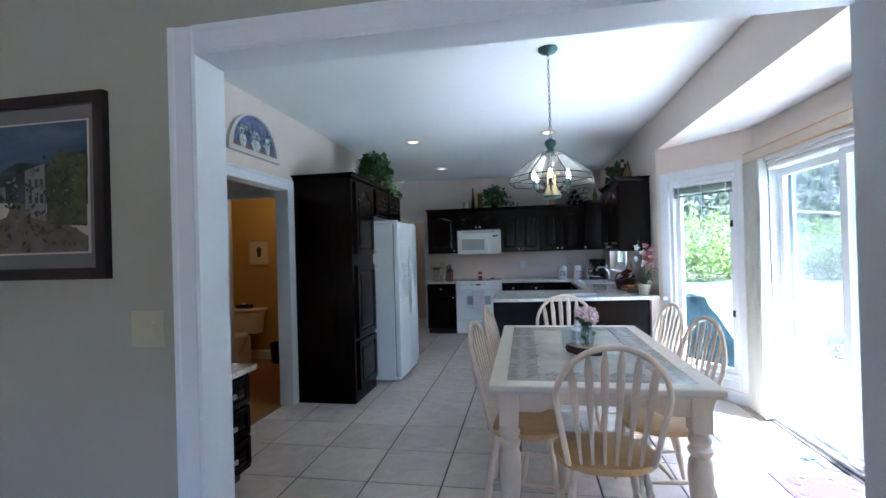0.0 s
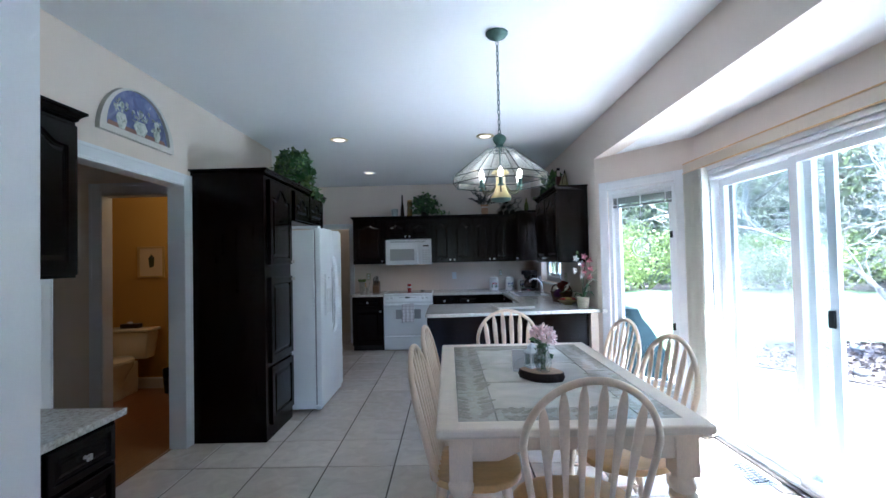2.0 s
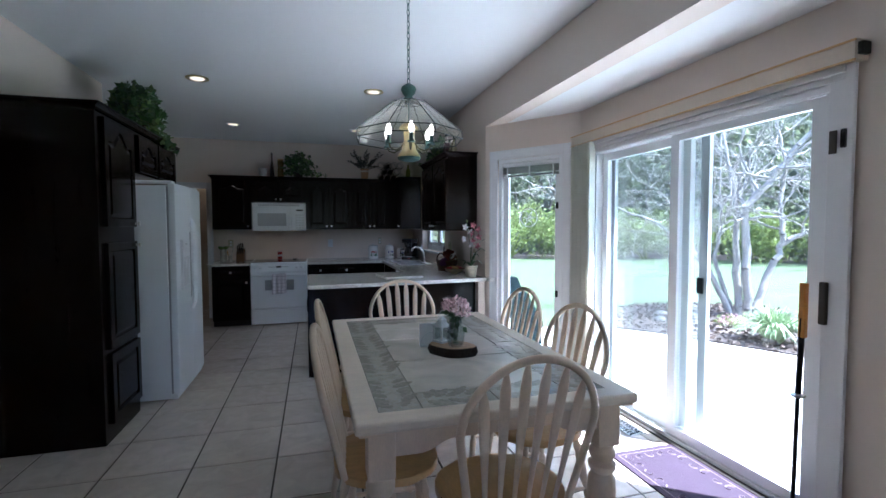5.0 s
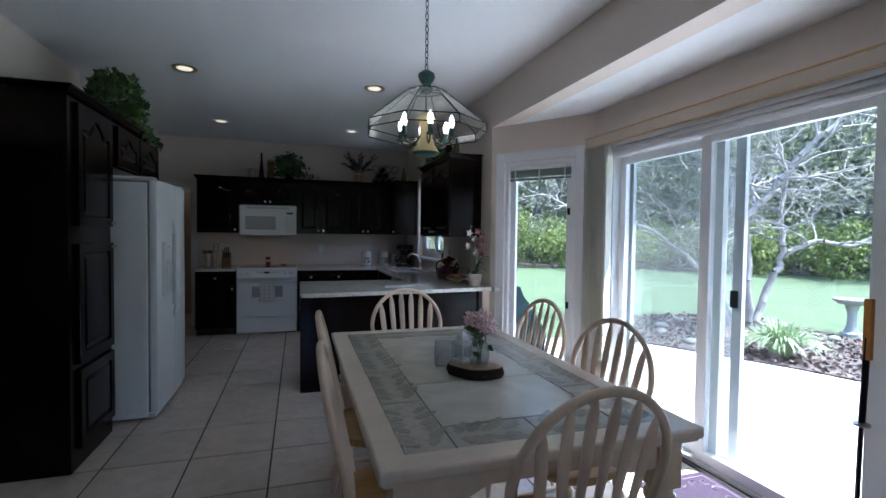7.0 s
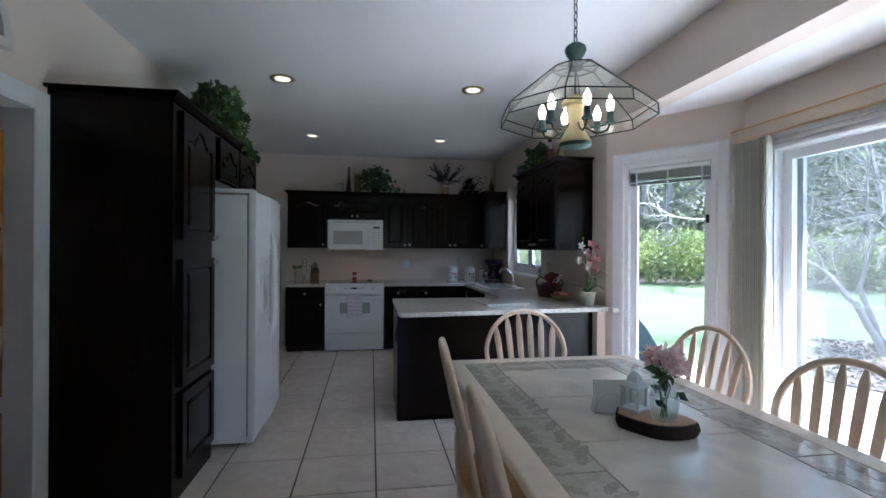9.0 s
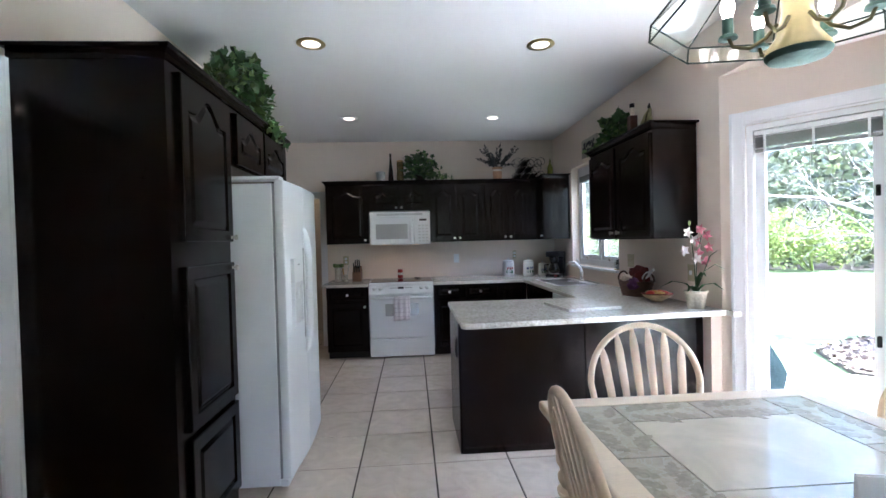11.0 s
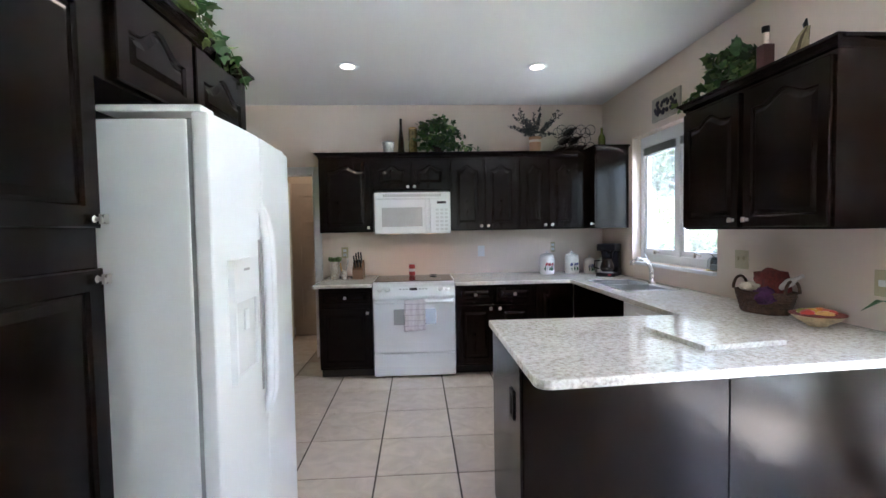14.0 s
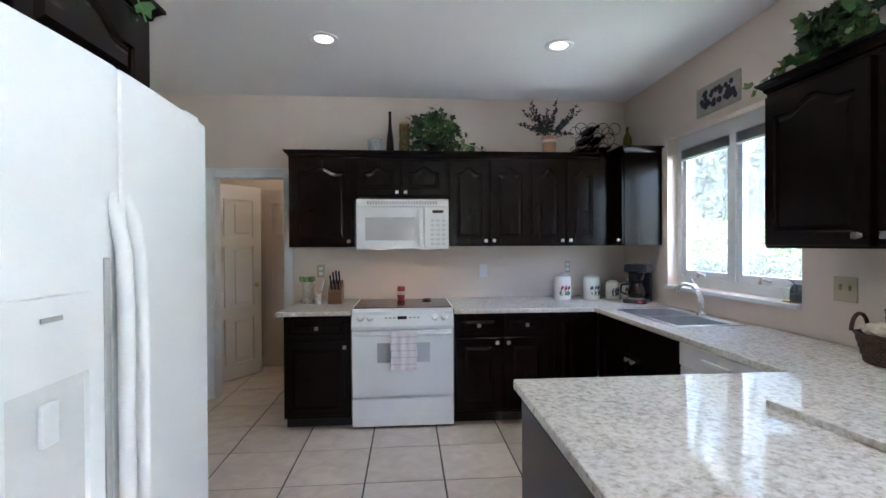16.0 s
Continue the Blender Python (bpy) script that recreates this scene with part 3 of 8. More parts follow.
part("blind_bottom", boxed(TALL_U0 + 0.045, TALL_U1 - 0.045, 0.014, 0.044, TALL_Z1 - 0.17, TALL_Z1 - 0.15, bevel=0.003), BLIND, tall)
for z in (0.75, 1.55):
    part("latch", boxed(TALL_U1 - 0.075, TALL_U1 - 0.055, 0.03, 0.052, z, z + 0.06, bevel=0.004), BLACK, tall)

SUNCATCH = surface("etched_glass", (0.70, 0.70, 0.74), 0.2, vary=0.1, bump=0.1)
# round sun catcher hung in the tall window
catcher = thing("sun_catcher", local_slant() @ pose((TALL_U0 + TALL_U1) / 2 - 0.02, 0.046, 1.475), "round clear glass sun catcher hung in the tall window", "ornament")
ring = [(0.085 * math.cos(k * math.pi / 16), 0, 0.085 * math.sin(k * math.pi / 16)) for k in range(32)]
part("rim", tube(ring, 0.006, 6, closed=True), SUNCATCH, catcher)
for k in range(6):
    w = k * math.pi / 3
    part("petal", tube([(0, 0, 0), (0.03 * math.cos(w + 0.3), 0, 0.03 * math.sin(w + 0.3)), (0.072 * math.cos(w), 0, 0.072 * math.sin(w)), (0.03 * math.cos(w - 0.3), 0, 0.03 * math.sin(w - 0.3))], 0.003, 5, closed=True), SUNCATCH, catcher)
part("cord", tube([(0, 0, 0.085), (0, 0.0, 0.37)], 0.0012, 5), NICKEL, catcher)

# sliding door
slider = thing("door_1", Matrix.Identity(4), "white vinyl sliding glass door with an outer screen", "sliding door", kind="structure")
x = BAY_X
part("door_frame", cells([SL_Y0, SL_Y0 + 0.07, SL_Y1 - 0.05, SL_Y1], [0.0, 0.035, SL_Z1 - 0.09, SL_Z1], lambda u, v: not (SL_Y0 + 0.07 < u < SL_Y1 - 0.05 and 0.035 < v < SL_Z1 - 0.09), 0.15, lambda u, v, w: (x - 0.012 + w, u, v)), VINYL, slider)
for k, (za, zb, out) in enumerate(((SL_Z1 - 0.085, SL_Z1 - 0.06, 0.016), (SL_Z1 - 0.05, SL_Z1 - 0.03, 0.024), (SL_Z1 - 0.02, SL_Z1 + 0.01, 0.034))):
    part("head_moulding", boxed(x - 0.012 - out, x - 0.0125, SL_Y0 - 0.02, SL_Y1 + 0.03, za, zb, bevel=0.004), TRIM, slider)
part("jamb_casing", boxed(x - 0.034, x - 0.013, SL_Y0 - 0.055, SL_Y0 + 0.045, 0, SL_Z1 + 0.01, bevel=0.005), TRIM, slider)
part("jamb_casing", boxed(x - 0.03, x - 0.013, SL_Y1 - 0.035, SL_Y1 + 0.06, 0, SL_Z1 + 0.01, bevel=0.005), TRIM, slider)
GREY_VINYL = surface("grey_screen_frame", (0.42, 0.44, 0.45), 0.45, vary=0.05)
DARK_TRACK = surface("bronze_track", (0.09, 0.08, 0.07), 0.4, 0.6, vary=0.1)
part("track", boxed(x - 0.05, x - 0.013, SL_Y0 + 0.01, SL_Y1 - 0.01, 0.0, 0.014, bevel=0.003), DARK_TRACK, slider)


def glazed_panel(name, y0, y1, x0, x1, stile, glass, material, rail=0.08):
    fr = part(name, cells([y0, y0 + stile, y1 - stile, y1], [0.037, 0.037 + rail, SL_Z1 - 0.092 - rail * 0.7, SL_Z1 - 0.092], lambda u, v: not (y0 + stile < u < y1 - stile and 0.037 + rail < v < SL_Z1 - 0.092 - rail * 0.7), x1 - x0, lambda u, v, w: (x0 + w, u, v)), material, slider)
    pane = part("pane", boxed((x0 + x1) / 2 - 0.003, (x0 + x1) / 2 + 0.003, y0 + stile, y1 - stile, 0.037 + rail, SL_Z1 - 0.092 - rail * 0.7), glass, fr)
    pane.visible_shadow = False
    return fr


glazed_panel("fixed_panel", 3.472, SL_Y1 - 0.052, x + 0.05, x + 0.085, 0.06, GLASS, VINYL)
glazed_panel("sliding_panel", SL_Y0 + 0.072, 3.59, x + 0.006, x + 0.044, 0.068, GLASS, VINYL, 0.06)
screen = glazed_panel("screen_panel", 3.378, 4.345, x + 0.10, x + 0.125, 0.062, GLASS_HAZE, GREY_VINYL, 0.05)
part("screen_latch", boxed(x + 0.0865, x + 0.0995, 3.40, 3.445, 0.97, 1.07, bevel=0.004), BLACK, screen, "black plastic latch")
part("strike_plate", boxed(x - 0.040, x - 0.034, SL_Y0 + 0.005, SL_Y0 + 0.035, 1.70, 1.80, bevel=0.002), DARK_TRACK, slider, "bronze strike plate")
part("pull_handle", boxed(x - 0.055, x - 0.034, SL_Y0 + 0.015, SL_Y0 + 0.045, 0.95, 1.14, bevel=0.006), DARK_TRACK, slider, "bronze pull handle")
part("hook", boxed(x - 0.05, x - 0.034, SL_Y0 - 0.035, SL_Y0 - 0.015, 1.72, 1.80, bevel=0.005), BLACK, slider, "black hook latch")

# security bar standing against the jamb
bar = thing("security_bar", pose(x - 0.075, SL_Y0 + 0.10, 0.0), "black telescoping door security bar with an orange top", "security bar")
ORANGE = surface("orange_plastic", (0.62, 0.26, 0.03), 0.4, vary=0.1)
part("lower_tube", tube([(0.0, 0.012, 0.02), (0.0, 0.004, 0.62)], 0.0095, 12), BLACK, bar, smooth=40)
part("upper_tube", tube([(0.0, 0.004, 0.60), (0, -0.006, 0.97)], 0.0125, 12), BLACK, bar, smooth=40)
part("collar", lathe([(0.013, 0), (0.03, 0.004), (0.03, 0.014), (0.013, 0.018)], 14, Matrix.Translation((0, 0.004, 0.60))), NICKEL, bar, "chrome collar", smooth=40)
part("foot", lathe([(0.03, 0.003), (0.034, 0.01), (0.02, 0.02), (0.0095, 0.026)], 14, Matrix.Translation((0, 0.012, 0))), NICKEL, bar, "chrome foot", smooth=40)
part("fork", boxed(-0.012, 0.012, -0.022, 0.006, 0.88, 1.13, bevel=0.004), ORANGE, bar, "orange plastic top")

# valance and the gathered vertical blind
valance = thing("valance", pose(1.965, 0, 0), "cream wooden valance with honey trim above the sliding door", "valance")
CREAMPAINT = surface("cream_paint", (0.70, 0.60, 0.49), 0.5, vary=0.04)
part("front_board", boxed(-0.025, -0.01, 2.50, 4.64, 2.068, 2.14), CREAMPAINT, valance)
part("top_board", boxed(-0.025, 0.055, 2.50, 4.62, 2.1405, 2.152), CREAMPAINT, valance)
part("end_board", boxed(-0.009, 0.055, 2.50, 2.515, 2.068, 2.14), CREAMPAINT, valance)
for z in (2.062, 2.141):
    part("trim_strip", boxed(-0.031, -0.024, 2.495, 4.645, z, z + 0.009, bevel=0.002), HONEY, valance, "honey wood strip")
part("bracket", boxed(-0.02, 0.03, 2.475, 2.495, 2.085, 2.135, bevel=0.004), BLACK, valance, "black end bracket")
blind = thing("vertical_blind", pose(1.955, 0, 0), "beige vertical blind gathered beside the sliding door", "blind")
VANE = leafy("beige_vane", (0.68, 0.67, 0.62), 0.34, 0.10)
for k in range(14):
    part("vane", boxed(-0.045, 0.045, -0.0012, 0.0012, 0.03, 2.06), VANE, blind, m=pose(0, 4.35 + 0.021 * k, 0, 0, 0, 26 + (k % 3) * 4))

# sink window
sink_win = thing("window_2", pose(RIGHT, 0, 0), "white casement window over the sink with raised blinds", "window", kind="structure")
part("window_frame", cells([WIN_Y0, WIN_Y0 + 0.05, 7.475, 7.525, WIN_Y1 - 0.05, WIN_Y1], [WIN_Z0, WIN_Z0 + 0.07, WIN_Z1 - 0.1, WIN_Z1], lambda u, v: not (WIN_Z0 + 0.07 < v < WIN_Z1 - 0.1 and (WIN_Y0 + 0.05 < u < 7.475 or 7.525 < u < WIN_Y1 - 0.05)), 0.06, lambda u, v, w: (0.085 + w, u, v)), VINYL, sink_win)
for a, b in ((WIN_Y0 + 0.051, 7.474), (7.526, WIN_Y1 - 0.051)):
    fr = part("sash", cells([a, a + 0.045, b - 0.045, b], [WIN_Z0 + 0.071, WIN_Z0 + 0.12, WIN_Z1 - 0.145, WIN_Z1 - 0.101], lambda u, v: not (a + 0.045 < u < b - 0.045 and WIN_Z0 + 0.12 < v < WIN_Z1 - 0.145), 0.035, lambda u, v, w: (0.10 + w, u, v)), VINYL, sink_win)
    pane = part("pane", boxed(0.115, 0.121, a + 0.045, b - 0.045, WIN_Z0 + 0.12, WIN_Z1 - 0.145), SCREEN_GLASS, fr)
    pane.visible_shadow = False
    for k in range(8):
        part("slat", boxed(0.072, 0.097, a + 0.02, b - 0.02, WIN_Z1 - 0.115 - 0.008 * k, WIN_Z1 - 0.111 - 0.008 * k), BLIND, sink_win)
    part("blind_bottom", boxed(0.072, 0.097, a + 0.02, b - 0.02, WIN_Z1 - 0.19, WIN_Z1 - 0.177, bevel=0.002), VINYL, sink_win)
    part("crank", tube([(0.08, (a + b) / 2 + 0.06, WIN_Z0 + 0.08), (0.062, (a + b) / 2 + 0.03, WIN_Z0 + 0.11), (0.06, (a + b) / 2 - 0.05, WIN_Z0 + 0.095)], [0.012, 0.008, 0.007], 8), NICKEL, sink_win, "metal crank handle", smooth=50)
part("window_sill", boxed(-0.03, 0.084, WIN_Y0 - 0.0, WIN_Y1, WIN_Z0 - 0.028, WIN_Z0 - 0.001, bevel=0.005), TRIM, sink_win)

sill_jar = thing("sill_jar", pose(RIGHT + 0.03, WIN_Y0 + 0.065, WIN_Z0), "small clear jar with a sprig on the window sill", "jar")
part("glass", lathe([(0.030, 0), (0.033, 0.006), (0.033, 0.075), (0.026, 0.088), (0.027, 0.10), (0.024, 0.10), (0.023, 0.088), (0.030, 0.073), (0.030, 0.008)], 20), SCREEN_GLASS, sill_jar, smooth=50)
part("water", lathe([(0.0285, 0.009), (0.0285, 0.05), (0.01, 0.0505)], 20), VINYL, sill_jar, "pale contents", smooth=50)
part("sprig", tube([(0, 0, 0.012), (0.004, 0.004, 0.09), (-0.012, 0.03, 0.125), (-0.02, 0.05, 0.13)], [0.003, 0.003, 0.004, 0.002], 6), BLACK, sill_jar, "dark sprig", smooth=50)

# hall doors
def six_panel_door(name, m, w, h, material, label, knob_x):
    """A moulded door; it lies in local x-z with its faces to -y and +y."""
    door = thing(name, m, label, "door", kind="structure")
    rows, cols = ((0.16, 0.62), (0.74, 1.36), (1.46, 1.84)), ((0.10, w / 2 - 0.045), (w / 2 + 0.045, w - 0.10))
    us = sorted({0, w, *[v for c in cols for v in c]})
    vs = sorted({0, h, *[v for r in rows for v in r]})
    part("leaf", cells(us, vs, lambda u, v: not any(a < u < b and c < v < d for a, b in cols for c, d in rows), 0.04, lambda u, v, q: (u, q, v + 0.008)), material, door)
    for a, b in cols:
        for c, d in rows:
            part("panel", boxed(a - 0.001, b + 0.001, 0.012, 0.028, c + 0.007, d + 0.009), material, door)
            part("panel_field", boxed(a + 0.035, b - 0.035, 0.005, 0.035, c + 0.043, d - 0.027, bevel=0.006), material, door)
    for side in (-1, 1):
        y = -0.035 if side < 0 else 0.075
        part("door_knob", lathe([(0.008, 0), (0.010, 0.02), (0.024, 0.03), (0.028, 0.045), (0.018, 0.058), (0.004, 0.06)], 16, pose(knob_x, 0.02 + side * 0.02, 0.96, 90 * side)), BRASS, door, "brass knob", smooth=50)
    return door


HALLDOOR = surface("off_white_door_paint", (0.78, 0.75, 0.68), 0.4, vary=0.03)
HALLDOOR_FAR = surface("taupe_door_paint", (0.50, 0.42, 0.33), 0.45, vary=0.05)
six_panel_door("door_2", pose(-2.66, 9.075, 0.0, 0, 0, 55.5), 0.78, 1.99, HALLDOOR, "off-white moulded panel door standing open in the hall", 0.72)
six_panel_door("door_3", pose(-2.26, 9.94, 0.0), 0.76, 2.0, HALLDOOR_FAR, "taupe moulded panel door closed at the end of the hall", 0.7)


# ---- kitchen ----
def door_panel(w, h, arch=0.0, rail=0.055, thick=0.02):
    """A raised-panel cabinet front with its lower corner at the origin, facing -y; arch is the rise of its curved upper rail."""
    bm = bmesh.new()
    steps = 16

    def loop(inset, y, bend):
        x0, x1, z0, z1 = inset, w - inset, inset, h - inset
        pts = [(x0, z0), (x1, z0)]
        for k in range(steps + 1):
            u = 1 - 2 * k / steps
            t = min(1.0, abs(u) / 0.72)
            rise = 0.5 + 0.5 * math.cos(math.pi * t) if abs(u) < 0.72 else 0.0
            pts.append((x0 + (x1 - x0) * (1 - k / steps), z1 - bend * (1 - rise)))
        return [bm.verts.new((px, y, pz)) for px, pz in pts]

    loops = [loop(0, 0, 0), loop(0, -thick + 0.004, 0), loop(0.004, -thick, 0), loop(rail, -thick, arch), loop(rail + 0.006, -thick + 0.010, arch), loop(rail + 0.014, -thick + 0.010, arch), loop(rail + 0.036, -thick + 0.001, arch)]
    n = steps + 3
    for a, b in zip(loops, loops[1:]):
        for k in range(n):
            bm.faces.new((a[k], a[(k + 1) % n], b[(k + 1) % n], b[k]))
    bm.faces.new(loops[-1])
    bm.faces.new(loops[0][::-1])
    bmesh.ops.recalc_face_normals(bm, faces=bm.faces)
    return bm


def square_knob(parent, m):
    bm = lathe([(0.010, 0), (0.006, 0.004), (0.0055, 0.018)], 10, pose(0, 0, 0, 90))
    box(bm, -0.0135, 0.0135, -0.028, -0.018, -0.0135, 0.0135, bevel=0.003)
    return part("knob", bm, NICKEL, parent, "square brushed nickel knob", m=m)


def cabinet(name, m, w, d, z0, z1, label, doors=(), drawers=(), toe=0.0, crown=0.0, ends=(True, True), category="cabinet", group=""):
    """Front on local y = 0, facing -y. doors: x0, x1, za, zb, arch, knob x, knob z; drawers: x0, x1, za, zb."""
    cab = thing(name, m, label, category, group)
    part("body", boxed(0, w, 0, d, z0 + toe, z1, bevel=0.0015), ESPRESSO, cab)
    if toe:
        part("toe_kick", boxed(0.002, w - 0.002, 0.075, d, z0, z0 + toe - 0.001), ESPRESSO_IN, cab)
    for x0, x1, za, zb, arch, kx, kz in doors:
        door = part("door", door_panel(x1 - x0, zb - za, arch), ESPRESSO, cab, m=pose(x0, -0.001, za))
        if kx is not None:
            square_knob(door, pose(kx - x0, -0.02, kz - za))
    for x0, x1, za, zb in drawers:
        drawer = part("drawer", door_panel(x1 - x0, zb - za, 0, 0.03), ESPRESSO, cab, m=pose(x0, -0.001, za))
        square_knob(drawer, pose((x1 - x0) / 2, -0.018, (zb - za) / 2))
    if crown:
        a, b = (-0.035 if ends[0] else 0), (w + 0.035 if ends[1] else w)
        bm = bmesh.new()
        profile = [(0.0, 0.0), (-0.008, 0.006), (-0.012, 0.02), (-0.028, crown - 0.016), (-0.036, crown - 0.012), (-0.036, crown), (d, crown), (d, 0.0)]
        near = [bm.verts.new((0 if not ends[0] else min(0, y), y, z1 + 0.001 + z)) for y, z in profile]
        far = [bm.verts.new((w if not ends[1] else w - min(0, y), y, z1 + 0.001 + z)) for y, z in profile]
        n = len(profile)
        for k in range(n):
            bm.faces.new((near[k], near[(k + 1) % n], far[(k + 1) % n], far[k]))
        bm.faces.new(near[::-1])
        bm.faces.new(far)
        bmesh.ops.recalc_face_normals(bm, faces=bm.faces)
        part("crown", bm, ESPRESSO, cab)
        for side in (0, 1):
            if ends[side]:
                box_x = (-0.034, -0.0005) if side == 0 else (w + 0.0005, w + 0.034)
                part("crown_return", boxed(*box_x, 0.0, d, z1 + crown - 0.016, z1 + crown), ESPRESSO, cab)
    return cab


UP0, UP1 = 1.36, 2.085
CR = 0.052
def back_at(x):
    return pose(x, 8.36, 0)


DW = BACK - 8.365
cabinet("wall_cabinet", back_at(-1.58), 0.52, DW, UP0, UP1, "dark espresso wall cabinet beside the hall doorway", [(0.02, 0.50, UP0 + 0.012, UP1 - 0.02, 0.045, 0.478, UP0 + 0.045)], crown=CR, ends=(True, False), group="wall cabinets")
cabinet("wall_cabinet", back_at(-1.059), 0.758, DW, 1.765, UP1, "short dark espresso wall cabinet above the microwave", [(0.015, 0.372, 1.775, UP1 - 0.02, 0.045, 0.345, 1.80), (0.386, 0.743, 1.775, UP1 - 0.02, 0.045, 0.412, 1.80)], crown=CR, ends=(False, False), group="wall cabinets")
cabinet("wall_cabinet", back_at(-0.30), 0.687, DW, UP0, UP1, "dark espresso two-door wall cabinet with arched panels", [(0.012, 0.335, UP0 + 0.012, UP1 - 0.02, 0.05, 0.31, UP0 + 0.045), (0.352, 0.675, UP0 + 0.012, UP1 - 0.02, 0.05, 0.378, UP0 + 0.045)], crown=CR, ends=(False, False), group="wall cabinets")
cabinet("wall_cabinet", back_at(0.388), 0.60, DW, UP0, UP1, "dark espresso two-door wall cabinet with arched panels", [(0.012, 0.29, UP0 + 0.012, UP1 - 0.02, 0.05, 0.265, UP0 + 0.045), (0.31, 0.588, UP0 + 0.012, UP1 - 0.02, 0.05, 0.335, UP0 + 0.045)], crown=CR, ends=(False, False), group="wall cabinets")
corner = cabinet("wall_cabinet", pose(1.13, 8.685, 0, 0, 0, -90), 0.485, 0.315, UP0, UP1 + 0.03, "dark espresso corner wall cabinet with a glossy end panel", [(0.345, 0.475, UP0 + 0.012, UP1, 0.0, 0.45, UP0 + 0.045)], crown=CR, ends=(False, True), group="wall cabinets")
solid("filler_panel", boxed(0.989, 1.129, 8.365, BACK - 0.01, UP0, UP1 + 0.05), ESPRESSO, "dark espresso filler beside the corner cabinet", "cabinet", group="wall cabinets")
cabinet("wall_cabinet", pose(1.13, 6.72, 0, 0, 0, -90), 1.09, 0.315, 1.348, 2.10, "dark espresso two-door wall cabinet above the peninsula", [(0.012, 0.525, 1.36, 2.08, 0.05, 0.49, 1.40), (0.562, 1.078, 1.36, 2.08, 0.05, 0.60, 1.40)], crown=CR, group="wall cabinets")

# base cabinets
CT = 0.885
BZ = CT - 0.034
cabinet("base_cabinet", pose(-1.548, 8.055, 0), 0.490, BACK - 8.06, 0.0, BZ, "dark espresso base cabinet beside the range", [(0.015, 0.475, 0.11, 0.665, 0, 0.447, 0.62)], [(0.015, 0.475, 0.685, BZ - 0.012)], toe=0.09, group="base cabinets")
cabinet("base_cabinet", pose(-0.283, 8.055, 0), 0.37, BACK - 8.06, 0.0, BZ, "dark espresso base cabinet with a drawer", [(0.012, 0.358, 0.11, 0.665, 0, 0.325, 0.63)], [(0.012, 0.358, 0.685, BZ - 0.012)], toe=0.09, group="base cabinets")
cabinet("base_cabinet", pose(0.088, 8.055, 0), 0.37, BACK - 8.06, 0.0, BZ, "dark espresso base cabinet with a drawer", [(0.012, 0.358, 0.11, 0.665, 0, 0.04, 0.63)], [(0.012, 0.358, 0.685, BZ - 0.012)], toe=0.09, group="base cabinets")
cabinet("base_cabinet", pose(0.459, 8.055, 0), 0.38, BACK - 8.06, 0.0, BZ, "dark espresso corner base cabinet", [(0.02, 0.22, 0.11, BZ - 0.012, 0, None, 0)], toe=0.09, group="base cabinets")
sink_base = cabinet("base_cabinet", pose(0.84, 8.05, 0, 0, 0, -90), 1.09, 0.60, 0.0, 0.655, "dark espresso sink base cabinet", [(0.10, 0.57, 0.11, 0.645, 0, 0.54, 0.61), (0.585, 1.06, 0.11, 0.645, 0, 0.615, 0.61)], toe=0.09, group="base cabinets")
part("apron", boxed(0, 1.09, 0, 0.02, 0.656, BZ), ESPRESSO, sink_base)
dish = thing("dishwasher", pose(0.835, 6.945, 0, 0, 0, -90), "white dishwasher under the stone countertop", "dishwasher")
part("body", boxed(0.002, 0.598, 0.025, 0.58, 0.09, BZ - 0.004), ENAMEL_GREY, dish)
part("door", boxed(0.003, 0.597, -0.012, 0.024, 0.12, 0.72, bevel=0.006), ENAMEL, dish)
part("control_panel", boxed(0.003, 0.597, -0.018, 0.024, 0.725, BZ - 0.006, bevel=0.006), ENAMEL, dish)
part("handle", boxed(0.20, 0.40, -0.030, -0.017, 0.775, 0.80, bevel=0.005), ENAMEL, dish)
part("toe_kick", boxed(0.003, 0.597, 0.07, 0.10, 0.0, 0.089), BLACK, dish)

# peninsula
pen = thing("peninsula_cabinet", pose(-0.24, 5.485, 0), "dark espresso peninsula cabinet with flat back panels", "cabinet")
part("body", boxed(0, 1.616, 0.012, 0.62, 0.0, BZ), ESPRESSO, pen)
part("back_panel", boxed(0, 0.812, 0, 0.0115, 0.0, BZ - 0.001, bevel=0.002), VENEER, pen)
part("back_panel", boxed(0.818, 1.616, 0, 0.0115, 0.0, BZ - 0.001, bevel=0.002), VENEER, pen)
part("end_panel", boxed(-0.012, -0.0005, 0.004, 0.62, 0.0, BZ - 0.001, bevel=0.002), ESPRESSO, pen)
part("outlet", boxed(-0.019, -0.0125, 0.10, 0.17, 0.60, 0.72, bevel=0.004), BLACK, pen, "black outlet plate")
part("socket", boxed(-0.021, -0.0185, 0.118, 0.152, 0.62, 0.70, bevel=0.001), ESPRESSO_IN, pen)
structure("wall_stub", boxed(1.378, 1.449, 5.405, 6.1, 0, BZ - 0.001), WALL, "beige painted end of the wall under the counter", "wall")

